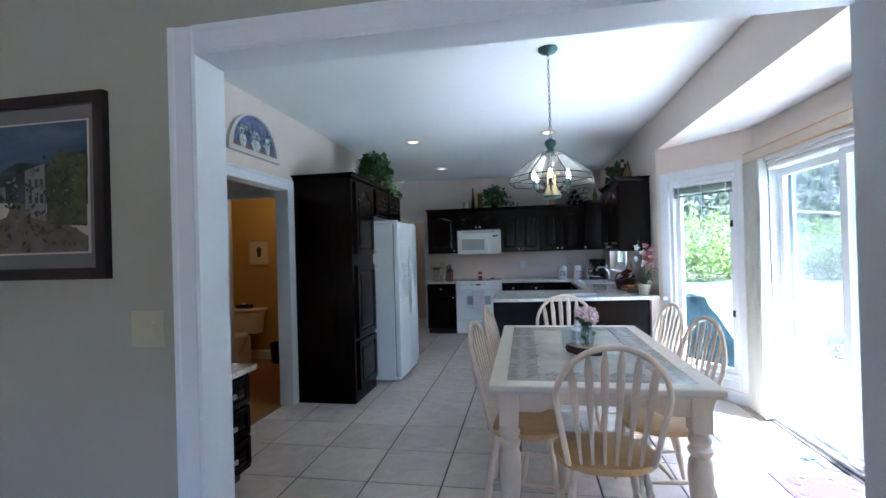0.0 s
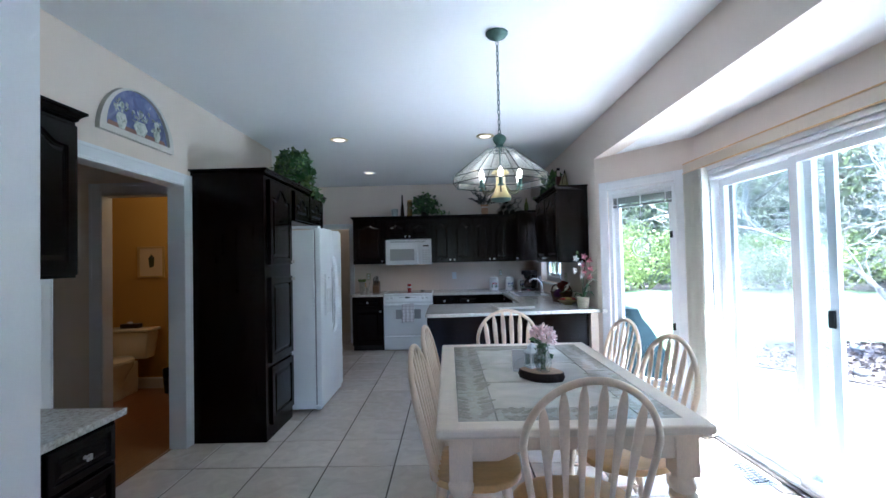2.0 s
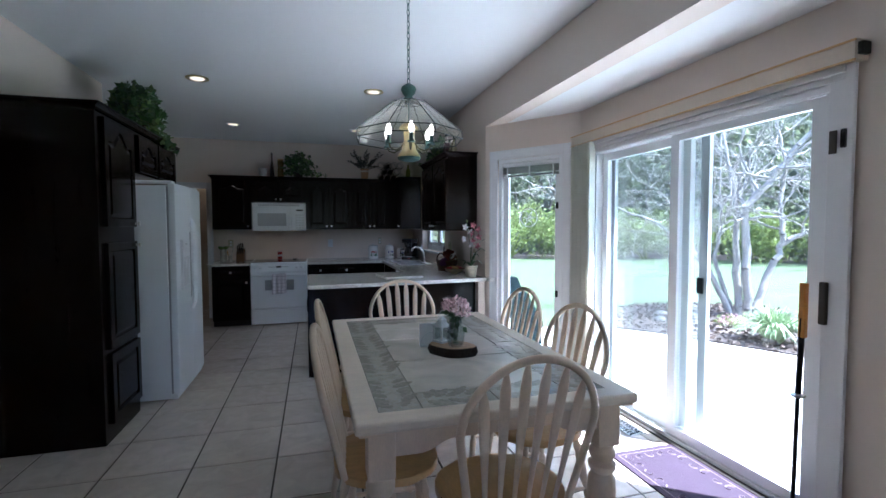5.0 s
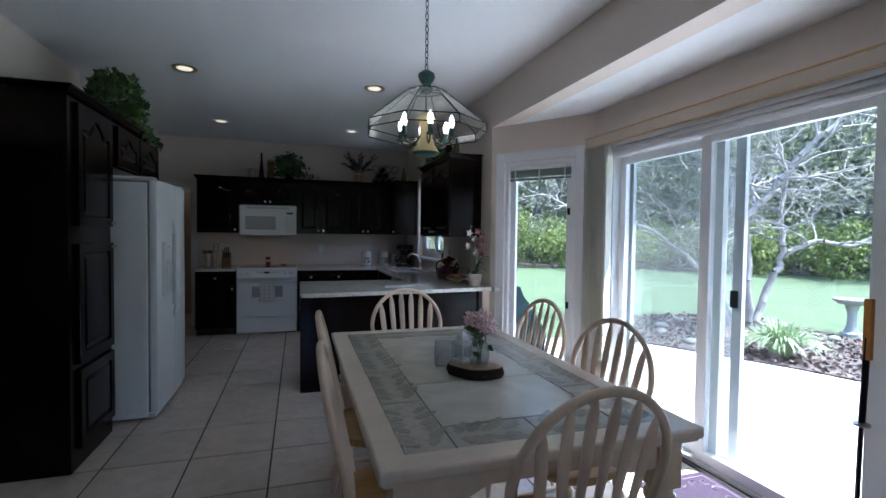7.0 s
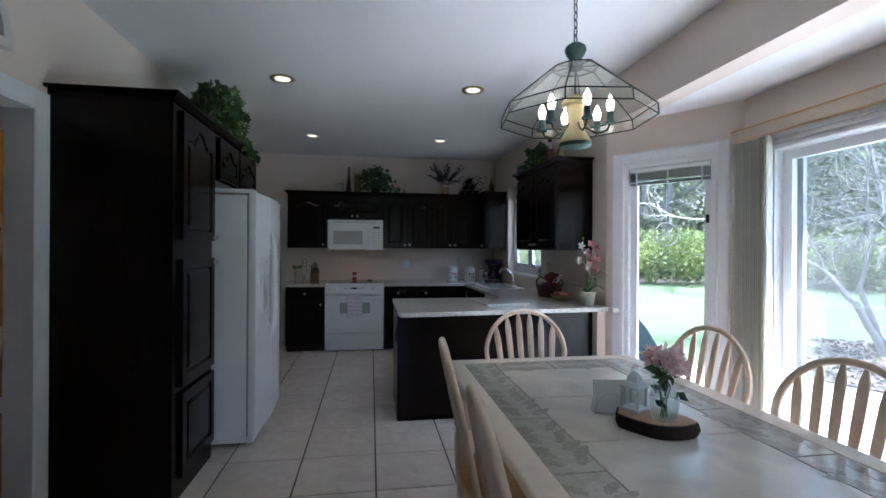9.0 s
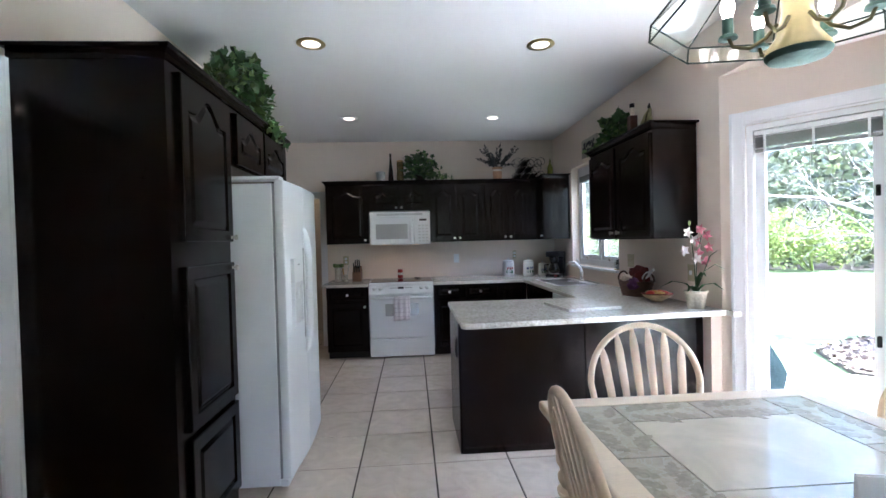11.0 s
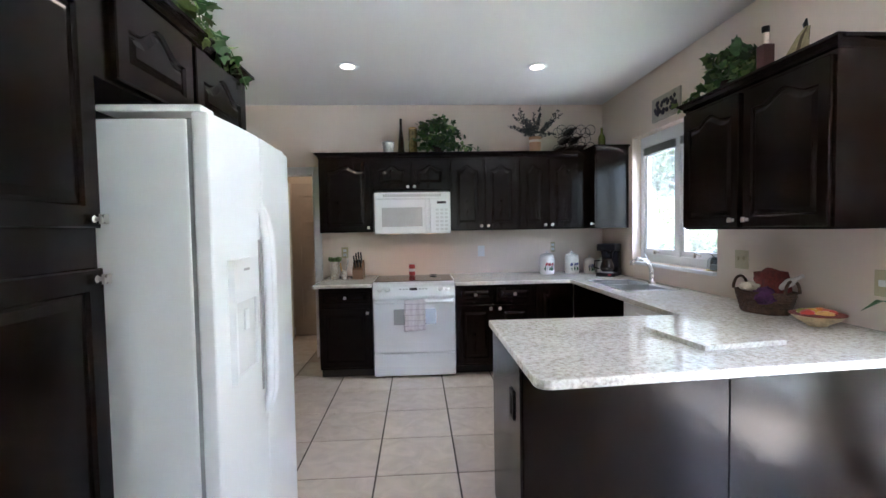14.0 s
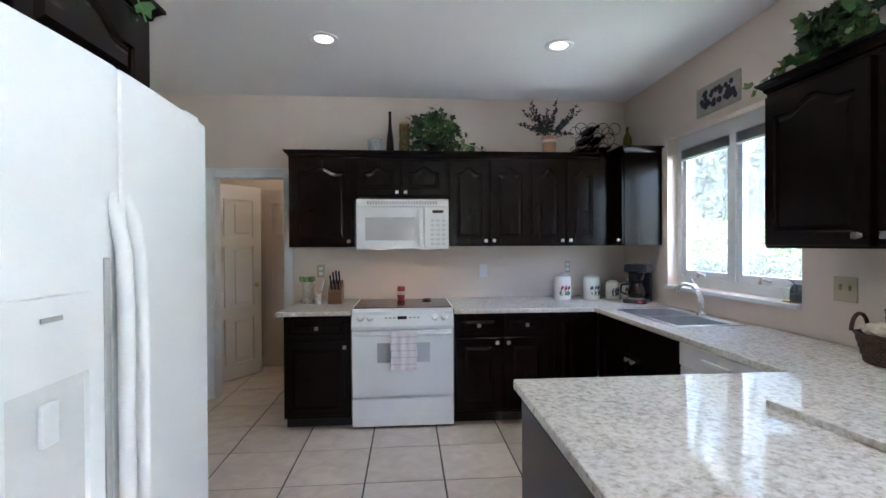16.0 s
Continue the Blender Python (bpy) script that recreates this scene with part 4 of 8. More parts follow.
# countertops
SX0, SX1, SY0, SY1 = 0.935, 1.335, 7.16, 7.88
FRONT_X, PEN_Y0, PEN_Y1 = 0.80, 5.215, 6.215
stone = cells([-0.285, -0.255, FRONT_X, SX0, SX1, RIGHT - 0.002], [PEN_Y0 + 0.0, PEN_Y1, SY0, SY1, 8.02, BACK - 0.002], lambda u, v: ((v < PEN_Y1 and u > -0.255) or u > FRONT_X or v > 8.02) and not (SX0 < u < SX1 and SY0 < v < SY1), 0.034, lambda u, v, w: (u, v + (0.14 * (u + 0.255) / 1.7 if v == PEN_Y0 else 0), BZ + 0.001 + w))
near_corner = [e for e in stone.edges if all(abs(v.co.x + 0.255) < 0.01 and v.co.y < PEN_Y0 + 0.05 for v in e.verts) and abs(e.verts[0].co.z - e.verts[1].co.z) > 0.01]
bmesh.ops.bevel(stone, geom=near_corner, offset=0.05, segments=3, affect="EDGES", profile=0.5)
top_edges = [e for e in stone.edges if len(e.link_faces) == 2 and e.calc_face_angle() > 1.2]
bmesh.ops.bevel(stone, geom=top_edges, offset=0.004, segments=2, affect="EDGES", profile=0.5)
countertop = solid("countertop", stone, GRANITE, "pale speckled granite countertop over the cabinets and peninsula", "countertop")
solid("countertop", boxed(-1.595, -1.057, 8.02, BACK - 0.002, BZ + 0.001, CT, bevel=0.004), GRANITE, "pale speckled granite countertop beside the range", "countertop")
solid("countertop", boxed(RIGHT + 0.002, 1.52, 5.30, 5.392, BZ + 0.001, CT, bevel=0.004), GRANITE, "pale speckled granite counter end past the wall", "countertop")
sink = thing("sink", pose(0, 0, 0), "double-bowl stainless steel sink set in the countertop", "sink")
part("rim", cells([SX0 - 0.018, SX0 + 0.015, SX1 - 0.055, SX1 + 0.018], [SY0 - 0.018, SY0 + 0.015, (SY0 + SY1) / 2 - 0.015, (SY0 + SY1) / 2 + 0.015, SY1 - 0.015, SY1 + 0.018], lambda u, v: not (SX0 + 0.015 < u < SX1 - 0.055 and (SY0 + 0.015 < v < (SY0 + SY1) / 2 - 0.015 or (SY0 + SY1) / 2 + 0.015 < v < SY1 - 0.015)), 0.005, lambda u, v, w: (u, v, CT + 0.001 + w)), STEEL, sink)
for a, b in ((SY0 + 0.012, (SY0 + SY1) / 2 - 0.012), ((SY0 + SY1) / 2 + 0.012, SY1 - 0.012)):
    bm = boxed(SX0 + 0.012, SX1 - 0.052, a, b, CT - 0.18, CT)
    bmesh.ops.delete(bm, geom=[f for f in bm.faces if f.normal.z > 0.9], context="FACES")
    bmesh.ops.reverse_faces(bm, faces=bm.faces)
    part("bowl", bm, STEEL, sink)
faucet = thing("faucet", pose(SX1 - 0.012, 7.52, CT + 0.007), "brushed nickel single-lever kitchen faucet behind the sink", "faucet")
part("base", lathe([(0.03, 0), (0.028, 0.012), (0.019, 0.02), (0.018, 0.09), (0.02, 0.11), (0.012, 0.125)], 18), NICKEL, faucet, smooth=50)
part("spout", tube([(0, 0, 0.06), (-0.01, 0, 0.14), (-0.06, 0, 0.20), (-0.12, 0, 0.215), (-0.165, 0, 0.185), (-0.17, 0, 0.16)], [0.016, 0.015, 0.013, 0.013, 0.014, 0.015], 12), NICKEL, faucet, smooth=60)
part("lever", tube([(0, 0, 0.12), (-0.005, 0.03, 0.18), (-0.02, 0.075, 0.235)], [0.012, 0.008, 0.009], 10), NICKEL, faucet, smooth=60)

# range
rng = thing("range", pose(-1.05, 8.025, 0), "white electric slide-in range with a black glass cooktop", "range")
part("body", boxed(0.003, 0.757, 0.03, 0.64, 0.02, 0.875), ENAMEL, rng)
part("drawer", boxed(0.002, 0.758, 0.0, 0.029, 0.02, 0.232, bevel=0.008), ENAMEL, rng)
part("drawer_lip", boxed(0.01, 0.75, -0.012, -0.0005, 0.20, 0.228, bevel=0.005), ENAMEL, rng)
oven = part("oven_door", boxed(0.002, 0.758, -0.006, 0.029, 0.245, 0.735, bevel=0.01), ENAMEL, rng)
part("window", boxed(0.19, 0.58, -0.009, -0.0055, 0.50, 0.645, bevel=0.001), OVEN_GLASS, oven, "smoky oven window")
part("handle", tube([(0.03, -0.006, 0.715), (0.035, -0.045, 0.715), (0.10, -0.052, 0.715), (0.66, -0.052, 0.715), (0.725, -0.045, 0.715), (0.73, -0.006, 0.715)], 0.013, 10), ENAMEL, oven, smooth=50)
panel = bmesh.new()
prof = [(-0.012, 0.75), (-0.012, 0.77), (0.05, 0.885), (0.09, 0.893), (0.09, 0.75)]
ends = [[panel.verts.new((xx, y, z)) for y, z in prof] for xx in (0.001, 0.759)]
for k in range(5):
    panel.faces.new((ends[0][k], ends[0][(k + 1) % 5], ends[1][(k + 1) % 5], ends[1][k]))
panel.faces.new(ends[0][::-1])
panel.faces.new(ends[1])
bmesh.ops.recalc_face_normals(panel, faces=panel.faces)
control = part("control_panel", panel, ENAMEL, rng)
tilt = math.degrees(math.atan2(0.115, 0.062))
for kx in (0.065, 0.135, 0.62, 0.69):
    part("knob", lathe([(0.026, 0), (0.024, 0.012), (0.020, 0.024), (0.004, 0.026)], 16, pose(kx, 0.017, 0.828, 90 - (90 - tilt))), ENAMEL, control, smooth=40)
part("clock", boxed(-0.035, 0.035, -0.012, 0.012, 0, 0.002, m=pose(0.375, 0.015, 0.828, tilt)), BLACK, control, "dark clock display")
for kx in (-0.12, -0.09, -0.06, 0.06, 0.09, 0.12):
    part("button", boxed(-0.01, 0.01, -0.006, 0.006, 0, 0.0018, m=pose(0.375 + kx, 0.015, 0.828, tilt)), ENAMEL_GREY, control)
part("cooktop", boxed(0.004, 0.756, 0.085, 0.645, 0.886, 0.897, bevel=0.003), DARK_GLASS, rng, "black ceramic glass cooktop")
for rx in (0.0, 0.7565):
    part("cooktop_rim", boxed(rx, rx + 0.0035, 0.092, 0.65, 0.876, 0.9, bevel=0.001), ENAMEL, rng)
for bx, by, br in ((0.2, 0.22, 0.1), (0.56, 0.22, 0.08), (0.2, 0.48, 0.08), (0.56, 0.48, 0.1)):
    part("burner", lathe([(br - 0.004, 0.8974), (br, 0.8974), (br, 0.8978), (br - 0.004, 0.8978)], 32, Matrix.Translation((bx, by, 0)), caps=False), ENAMEL_GREY, rng)
towel = bmesh.new()
cols, rows_n = 12, 16
grid = [[towel.verts.new((0.29 + 0.19 * c / cols + 0.004 * math.sin(r * 0.8), -0.070 - 0.008 * math.sin(c * 1.6) * min(1, r / 6), 0.735 - 0.285 * r / rows_n + 0.012 * c / cols)) for c in range(cols + 1)] for r in range(rows_n + 1)]
back_fold = [[towel.verts.new((0.29 + 0.19 * c / cols, -0.034 + 0.003 * math.sin(c * 1.3), 0.735 - 0.22 * r / 6)) for c in range(cols + 1)] for r in range(7)]
for g in (grid, back_fold):
    for r in range(len(g) - 1):
        for c in range(cols):
            towel.faces.new((g[r][c], g[r][c + 1], g[r + 1][c + 1], g[r + 1][c]))
for c in range(cols):
    towel.faces.new((back_fold[0][c], back_fold[0][c + 1], grid[0][c + 1], grid[0][c]))
bmesh.ops.recalc_face_normals(towel, faces=towel.faces)


def striped(name, base, stripe, axis, period, width):
    mat, nodes, links, bsdf = node_material(name)
    coords, sep, frac, less, mix = (nodes.new("ShaderNode" + k) for k in ("TexCoord", "SeparateXYZ", "Math", "Math", "Mix"))
    links.new(coords.outputs["Object"], sep.inputs[0])
    frac.operation, less.operation, mix.data_type = "PINGPONG", "LESS_THAN", "RGBA"
    frac.inputs[1].default_value, less.inputs[1].default_value = period, width
    links.new(sep.outputs[axis], frac.inputs[0])
    links.new(frac.outputs[0], less.inputs[0])
    links.new(less.outputs[0], mix.inputs[0])
    mix.inputs[6].default_value, mix.inputs[7].default_value = (*base, 1), (*stripe, 1)
    links.new(mix.outputs[2], bsdf.inputs["Base Color"])
    bsdf.inputs["Roughness"].default_value = 0.95
    weave, relief = nodes.new("ShaderNodeTexNoise"), nodes.new("ShaderNodeBump")
    weave.inputs["Scale"].default_value = 400
    relief.inputs["Strength"].default_value, relief.inputs["Distance"].default_value = 0.3, 0.003
    links.new(weave.outputs["Fac"], relief.inputs["Height"])
    links.new(relief.outputs["Normal"], bsdf.inputs["Normal"])
    return mat


TOWEL = striped("striped_towel", (0.74, 0.71, 0.74), (0.56, 0.51, 0.57), 2, 0.025, 0.0035)
cloth = solid("dish_towel", towel, TOWEL, "white dish towel with grey stripes hung over the oven handle", "towel", smooth=60, m=pose(-1.05, 8.025, 0))
thick = cloth.modifiers.new("thickness", "SOLIDIFY")
thick.thickness = 0.004

# microwave
UNDERLIGHT = glowing("warm_underlight", (1.0, 0.62, 0.3), 0.12)
KEYPAD = surface("pale_grey_keypad", (0.68, 0.69, 0.70), 0.4, vary=0.05)
mw = thing("microwave", pose(-1.045, 8.345, -0.014), "white over-the-range microwave under the short cabinet", "microwave")
part("body", boxed(0, 0.75, 0.0, 0.335, 1.352, 1.762, bevel=0.004), ENAMEL, mw)
part("vent", boxed(0.004, 0.746, -0.022, -0.0005, 1.70, 1.758, bevel=0.003), ENAMEL, mw)
for k in range(26):
    part("vent_slot", boxed(0.09 + 0.022 * k, 0.103 + 0.022 * k, -0.0235, -0.0225, 1.715, 1.742), ENAMEL_GREY, mw)
mdoor = part("door", boxed(0.004, 0.545, -0.03, -0.0005, 1.358, 1.695, bevel=0.008), ENAMEL, mw)
part("window", boxed(0.075, 0.47, -0.033, -0.0295, 1.425, 1.61, bevel=0.002), MW_GLASS, mdoor, "grey mesh window")
part("handle", boxed(0.50, 0.53, -0.052, -0.0305, 1.38, 1.675, bevel=0.008), ENAMEL, mdoor)
mpanel = part("control_panel", boxed(0.549, 0.746, -0.03, -0.0005, 1.358, 1.695, bevel=0.006), ENAMEL, mw)
part("display", boxed(0.615, 0.705, -0.032, -0.0295, 1.645, 1.668, bevel=0.001), DARK_GLASS, mpanel, "dark clock display")
for r in range(6):
    for c in range(3):
        part("button", boxed(0.60 + 0.045 * c, 0.632 + 0.045 * c, -0.0315, -0.0295, 1.385 + 0.038 * r, 1.405 + 0.038 * r, bevel=0.001), KEYPAD, mpanel)
part("underlight", boxed(0.15, 0.24, 0.06, 0.13, 1.349, 1.3518), UNDERLIGHT, mw, "warm lit lamp")
part("underlight", boxed(0.52, 0.61, 0.06, 0.13, 1.349, 1.3518), UNDERLIGHT, mw, "warm lit lamp")
for lx in (-0.85, -0.48):
    lamp("microwave_lamp", "SPOT", look((lx, 8.46, 1.343), (lx, 8.62, 0.9)), 0.13, (1.0, 0.6, 0.3), 0.03, angle=120)

# tall pantry, the cabinet above the refrigerator and the refrigerator
PF = -1.478
pantry = cabinet("pantry_cabinet", pose(PF, 4.452, 0, 0, 0, 90), 0.60, 0.585, 0.0, 2.112, "tall dark espresso pantry cabinet with arched upper door", [(0.085, 0.592, 1.395, 2.092, 0.085, 0.566, 1.418), (0.085, 0.592, 0.60, 1.29, 0.0, 0.566, 1.263), (0.085, 0.592, 0.11, 0.565, 0.0, None, 0)], toe=0.0, crown=CR, ends=(True, False))
cabinet("bridge_cabinet", pose(PF, 5.053, 0, 0, 0, 90), 1.125, 0.585, 1.80, 2.112, "short dark espresso cabinet above the refrigerator", [(0.09, 0.535, 1.815, 2.092, 0.06, None, 0), (0.565, 1.06, 1.815, 2.092, 0.06, None, 0)], crown=CR, ends=(False, True))
fr = thing("refrigerator", pose(-1.375, 5.185, 0, 0, 0, 90) @ Matrix.Diagonal((0.93, 1, 1, 1)), "white side-by-side refrigerator with a water dispenser", "refrigerator")
part("body", boxed(0, 0.90, -0.075, 0.66, 0.02, 1.715, bevel=0.006), ENAMEL, fr)
part("gasket", boxed(0.008, 0.892, -0.088, -0.0755, 0.06, 1.715), GASKET, fr, "grey rubber gasket")
part("kick_plate", boxed(0.004, 0.896, -0.12, -0.076, 0.015, 0.052, bevel=0.003), ENAMEL, fr)


def fridge_door(x0, x1, z0, z1, bow):
    bm = bmesh.new()
    n = 8
    outline = [(x0, -0.089)] + [(x0 + (x1 - x0) * k / n, -0.138 - bow(k / n)) for k in range(n + 1)] + [(x1, -0.089)]
    prism(outline[::-1], z0, z1, bm)
    bmesh.ops.recalc_face_normals(bm, faces=bm.faces)
    edges = [e for e in bm.edges if e.calc_face_angle(0) > 0.9]
    bmesh.ops.bevel(bm, geom=edges, offset=0.010, segments=3, affect="EDGES", profile=0.6)
    return bm


left_door = part("door", fridge_door(0.0, 0.409, 0.06, 1.735, lambda t: 0.022 * math.sin(math.pi * (0.5 * t))), ENAMEL, fr, smooth=30)
right_door = part("door", fridge_door(0.415, 0.90, 0.06, 1.735, lambda t: 0.022 * math.cos(math.pi * (0.5 * t))), ENAMEL, fr, smooth=30)
for door, hx, out in ((left_door, 0.384, -1), (right_door, 0.442, 1)):
    part("handle", tube([(hx, -0.150, 0.685), (hx, -0.166, 0.72), (hx, -0.180, 0.78), (hx, -0.184, 0.88), (hx, -0.184, 1.25), (hx, -0.180, 1.36), (hx, -0.168, 1.43), (hx, -0.150, 1.475)], [0.012, 0.014, 0.015, 0.0155, 0.0155, 0.015, 0.014, 0.012], 12), ENAMEL, door, smooth=60)
    part("handle_slot", boxed(min(hx + out * 0.012, hx + out * 0.032), max(hx + out * 0.012, hx + out * 0.032), -0.163, -0.152, 0.79, 1.35, bevel=0.003), ENAMEL_GREY, door, "grey finger recess")
disp = part("dispenser", cells([0.09, 0.105, 0.295, 0.31], [0.89, 0.91, 1.15, 1.29], lambda u, v: not (0.105 < u < 0.295 and 0.91 < v < 1.15), 0.024, lambda u, v, w: (u, -0.167 + w, v)), ENAMEL, left_door)
part("dispenser_back", boxed(0.106, 0.294, -0.158, -0.150, 0.911, 1.149), surface("dispenser_recess", (0.72, 0.73, 0.74), 0.4, vary=0.03), left_door)
part("paddle", boxed(0.18, 0.22, -0.166, -0.1585, 1.05, 1.12, bevel=0.003), ENAMEL, left_door)
part("nameplate", boxed(0.175, 0.225, -0.1695, -0.1675, 1.25, 1.258), ENAMEL_GREY, left_door, "small grey maker's plate")
part("hinge_cover", boxed(0.0, 0.10, -0.12, 0.18, 1.7355, 1.757, bevel=0.008), ENAMEL, fr)
part("hinge_cover", boxed(0.80, 0.90, -0.12, 0.08, 1.7355, 1.757, bevel=0.008), ENAMEL, fr)

# built-in desk and hutch by the vestibule
desk = cabinet("desk_cabinet", pose(-1.625, 1.82, 0, 0, 0, 90), 1.19, 0.44, 0.0, 0.69, "dark espresso desk-height drawer cabinet by the vestibule", [], [(0.80, 1.17, 0.50, 0.67), (0.80, 1.17, 0.31, 0.48), (0.80, 1.17, 0.12, 0.29), (0.42, 0.78, 0.50, 0.67), (0.42, 0.78, 0.31, 0.48), (0.42, 0.78, 0.12, 0.29)], toe=0.09)
solid("countertop", boxed(LEFT + 0.002, -1.588, 1.80, 3.045, 0.691, 0.724, bevel=0.004), GRANITE, "pale granite top on the desk cabinet", "countertop")
cabinet("wall_cabinet", pose(-1.80, 2.10, 0, 0, 0, 90), 0.90, 0.265, 1.355, 2.10, "dark espresso wall cabinet above the desk", [(0.01, 0.44, 1.37, 2.08, 0.05, 0.41, 1.40), (0.46, 0.89, 1.37, 2.08, 0.05, 0.49, 1.40)], crown=CR, group="wall cabinets")


# ---- dining set ----
def turned_leg(z0, z1, r, n=18):
    """A stout turned table leg between z0 and z1."""
    h = z1 - z0
    prof = ((0.55, 0), (0.62, 0.02), (0.50, 0.06), (0.58, 0.09), (0.62, 0.12), (0.72, 0.30), (0.92, 0.52), (1.0, 0.66), (0.92, 0.76), (0.70, 0.80), (0.95, 0.83), (0.98, 0.86), (0.72, 0.885), (0.90, 0.92), (0.92, 0.95), (0.75, 0.975), (0.8, 1.0))
    return lathe([(r * a, z0 + h * b) for a, b in prof], n)


def inlay_tile(name, light, dark, scale, lines):
    """Glazed tabletop tile: pale cloudy ground with a scrolling leaf figure where lines is set."""
    mat, nodes, links, bsdf = node_material(name)
    coords = nodes.new("ShaderNodeTexCoord")
    cloud = nodes.new("ShaderNodeTexNoise")
    cloud.inputs["Scale"].default_value, cloud.inputs["Detail"].default_value, cloud.inputs["Distortion"].default_value = scale, 4, 1.0
    links.new(coords.outputs["Object"], cloud.inputs["Vector"])
    ramp = nodes.new("ShaderNodeMapRange")
    ramp.inputs["From Min"].default_value, ramp.inputs["From Max"].default_value = 0.35, 0.65
    links.new(cloud.outputs["Fac"], ramp.inputs["Value"])
    mix = nodes.new("ShaderNodeMix")
    mix.data_type = "RGBA"
    mix.inputs[6].default_value, mix.inputs[7].default_value = (*dark, 1), (*light, 1)
    links.new(ramp.outputs["Result"], mix.inputs[0])
    out = mix.outputs[2]
    if lines:
        cell = nodes.new("ShaderNodeTexVoronoi")
        cell.feature = "DISTANCE_TO_EDGE"
        cell.inputs["Scale"].default_value = lines
        wob = nodes.new("ShaderNodeTexNoise")
        wob.inputs["Scale"].default_value = 9
        bend = nodes.new("ShaderNodeVectorMath")
        bend.operation = "MULTIPLY_ADD"
        bend.inputs[1].default_value = (0.12, 0.12, 0)
        links.new(coords.outputs["Object"], wob.inputs["Vector"])
        links.new(wob.outputs["Color"], bend.inputs[0])
        links.new(coords.outputs["Object"], bend.inputs[2])
        links.new(bend.outputs[0], cell.inputs["Vector"])
        edge = nodes.new("ShaderNodeMapRange")
        edge.inputs["From Min"].default_value, edge.inputs["From Max"].default_value = 0.02, 0.07
        links.new(cell.outputs["Distance"], edge.inputs["Value"])
        over = nodes.new("ShaderNodeMix")
        over.data_type = "RGBA"
        links.new(edge.outputs["Result"], over.inputs[0])
        over.inputs[6].default_value = (0.53, 0.52, 0.46, 1)
        links.new(out, over.inputs[7])
        out = over.outputs[2]
    links.new(out, bsdf.inputs["Base Color"])
    bsdf.inputs["Roughness"].default_value = 0.13
    return mat


FIELD = inlay_tile("table_field_tile", (0.72, 0.67, 0.57), (0.58, 0.55, 0.465), 5, 0)
BORDER = inlay_tile("table_border_tile", (0.56, 0.52, 0.44), (0.46, 0.43, 0.36), 22, 34)
MOTIF = inlay_tile("table_leaf_figure", (0.45, 0.42, 0.345), (0.36, 0.34, 0.28), 40, 0)
GROUT_T = surface("table_grout", (0.30, 0.29, 0.25), 0.8, vary=0.1)
TX0, TX1, TY0, TY1, TZ = -0.080, 0.95, 2.525, 4.235, 0.775
table = thing("dining_table", pose(TX0, TY0, 0), "whitewashed dining table with a tiled top and turned legs", "dining table")
TW, TL = TX1 - TX0, TY1 - TY0
RIM, BAND = 0.085, 0.15
rim = cells([0, RIM, TW - RIM, TW], [0, RIM, TL - RIM, TL], lambda u, v: not (RIM < u < TW - RIM and RIM < v < TL - RIM), 0.036, lambda u, v, w: (u, v, TZ - 0.036 + w))
outer = [e for e in rim.edges if len(e.link_faces) == 2 and e.calc_face_angle() > 1.2 and any(min(v.co.x, TW - v.co.x, v.co.y, TL - v.co.y) < 0.001 for v in e.verts)]
bmesh.ops.bevel(rim, geom=outer, offset=0.010, segments=3, affect="EDGES", profile=0.5)
top = part("tabletop", rim, CREAM_TOP, table)
part("underlay", boxed(RIM, TW - RIM, RIM, TL - RIM, TZ - 0.03, TZ - 0.006), GROUT_T, top)
ix0, ix1, iy0, iy1 = RIM, TW - RIM, RIM, TL - RIM
g = 0.003


def leaf_outline(m, length, width):
    """A lobed acanthus leaf lying flat."""
    side = [(0.0, 0.05), (0.12, 0.34), (0.2, 0.22), (0.36, 0.5), (0.46, 0.32), (0.62, 0.44), (0.7, 0.24), (0.86, 0.22), (1.0, 0.0)]
    pts = [(u * length, -v * width) for u, v in side] + [(u * length, v * width) for u, v in side[-2::-1]]
    return [tuple((m @ Vector((px, py, 0)))[:2]) for px, py in pts]


rng_t = random.Random(12)


def table_tile(x0, x1, y0, y1, material):
    tile = part("table_tile", boxed(x0 + g, x1 - g, y0 + g, y1 - g, TZ - 0.0055, TZ - 0.0015), material, top)
    if material is not BORDER:
        return
    along_y = (y1 - y0) > (x1 - x0)
    length = max(y1 - y0, x1 - x0)
    bm = bmesh.new()
    n = max(3, round(length / 0.062))
    for k in range(n):
        t = 0.045 + (k + 0.5) / n * (length - 0.095)
        for side in (-1, 1):
            off = side * 0.02 + rng_t.uniform(-0.01, 0.01)
            cx, cy = (((x0 + x1) / 2 + off, y0 + t - 0.03) if along_y else (x0 + t - 0.03, (y0 + y1) / 2 + off))
            turn = (90 if along_y else 0) + side * (-1 if along_y else 1) * rng_t.uniform(28, 62)
            size = rng_t.uniform(0.072, 0.10)
            prism(leaf_outline(pose(cx, cy, 0, 0, 0, turn), size, size * 0.5), TZ - 0.0016, TZ - 0.0011 + 0.00012 * ((2 * k + side) % 5), bm)
    bmesh.ops.recalc_face_normals(bm, faces=bm.faces)
    tagged(part("leaf_figure", bm, MOTIF, top, "grey-green leaf figure"), kind="stuff")


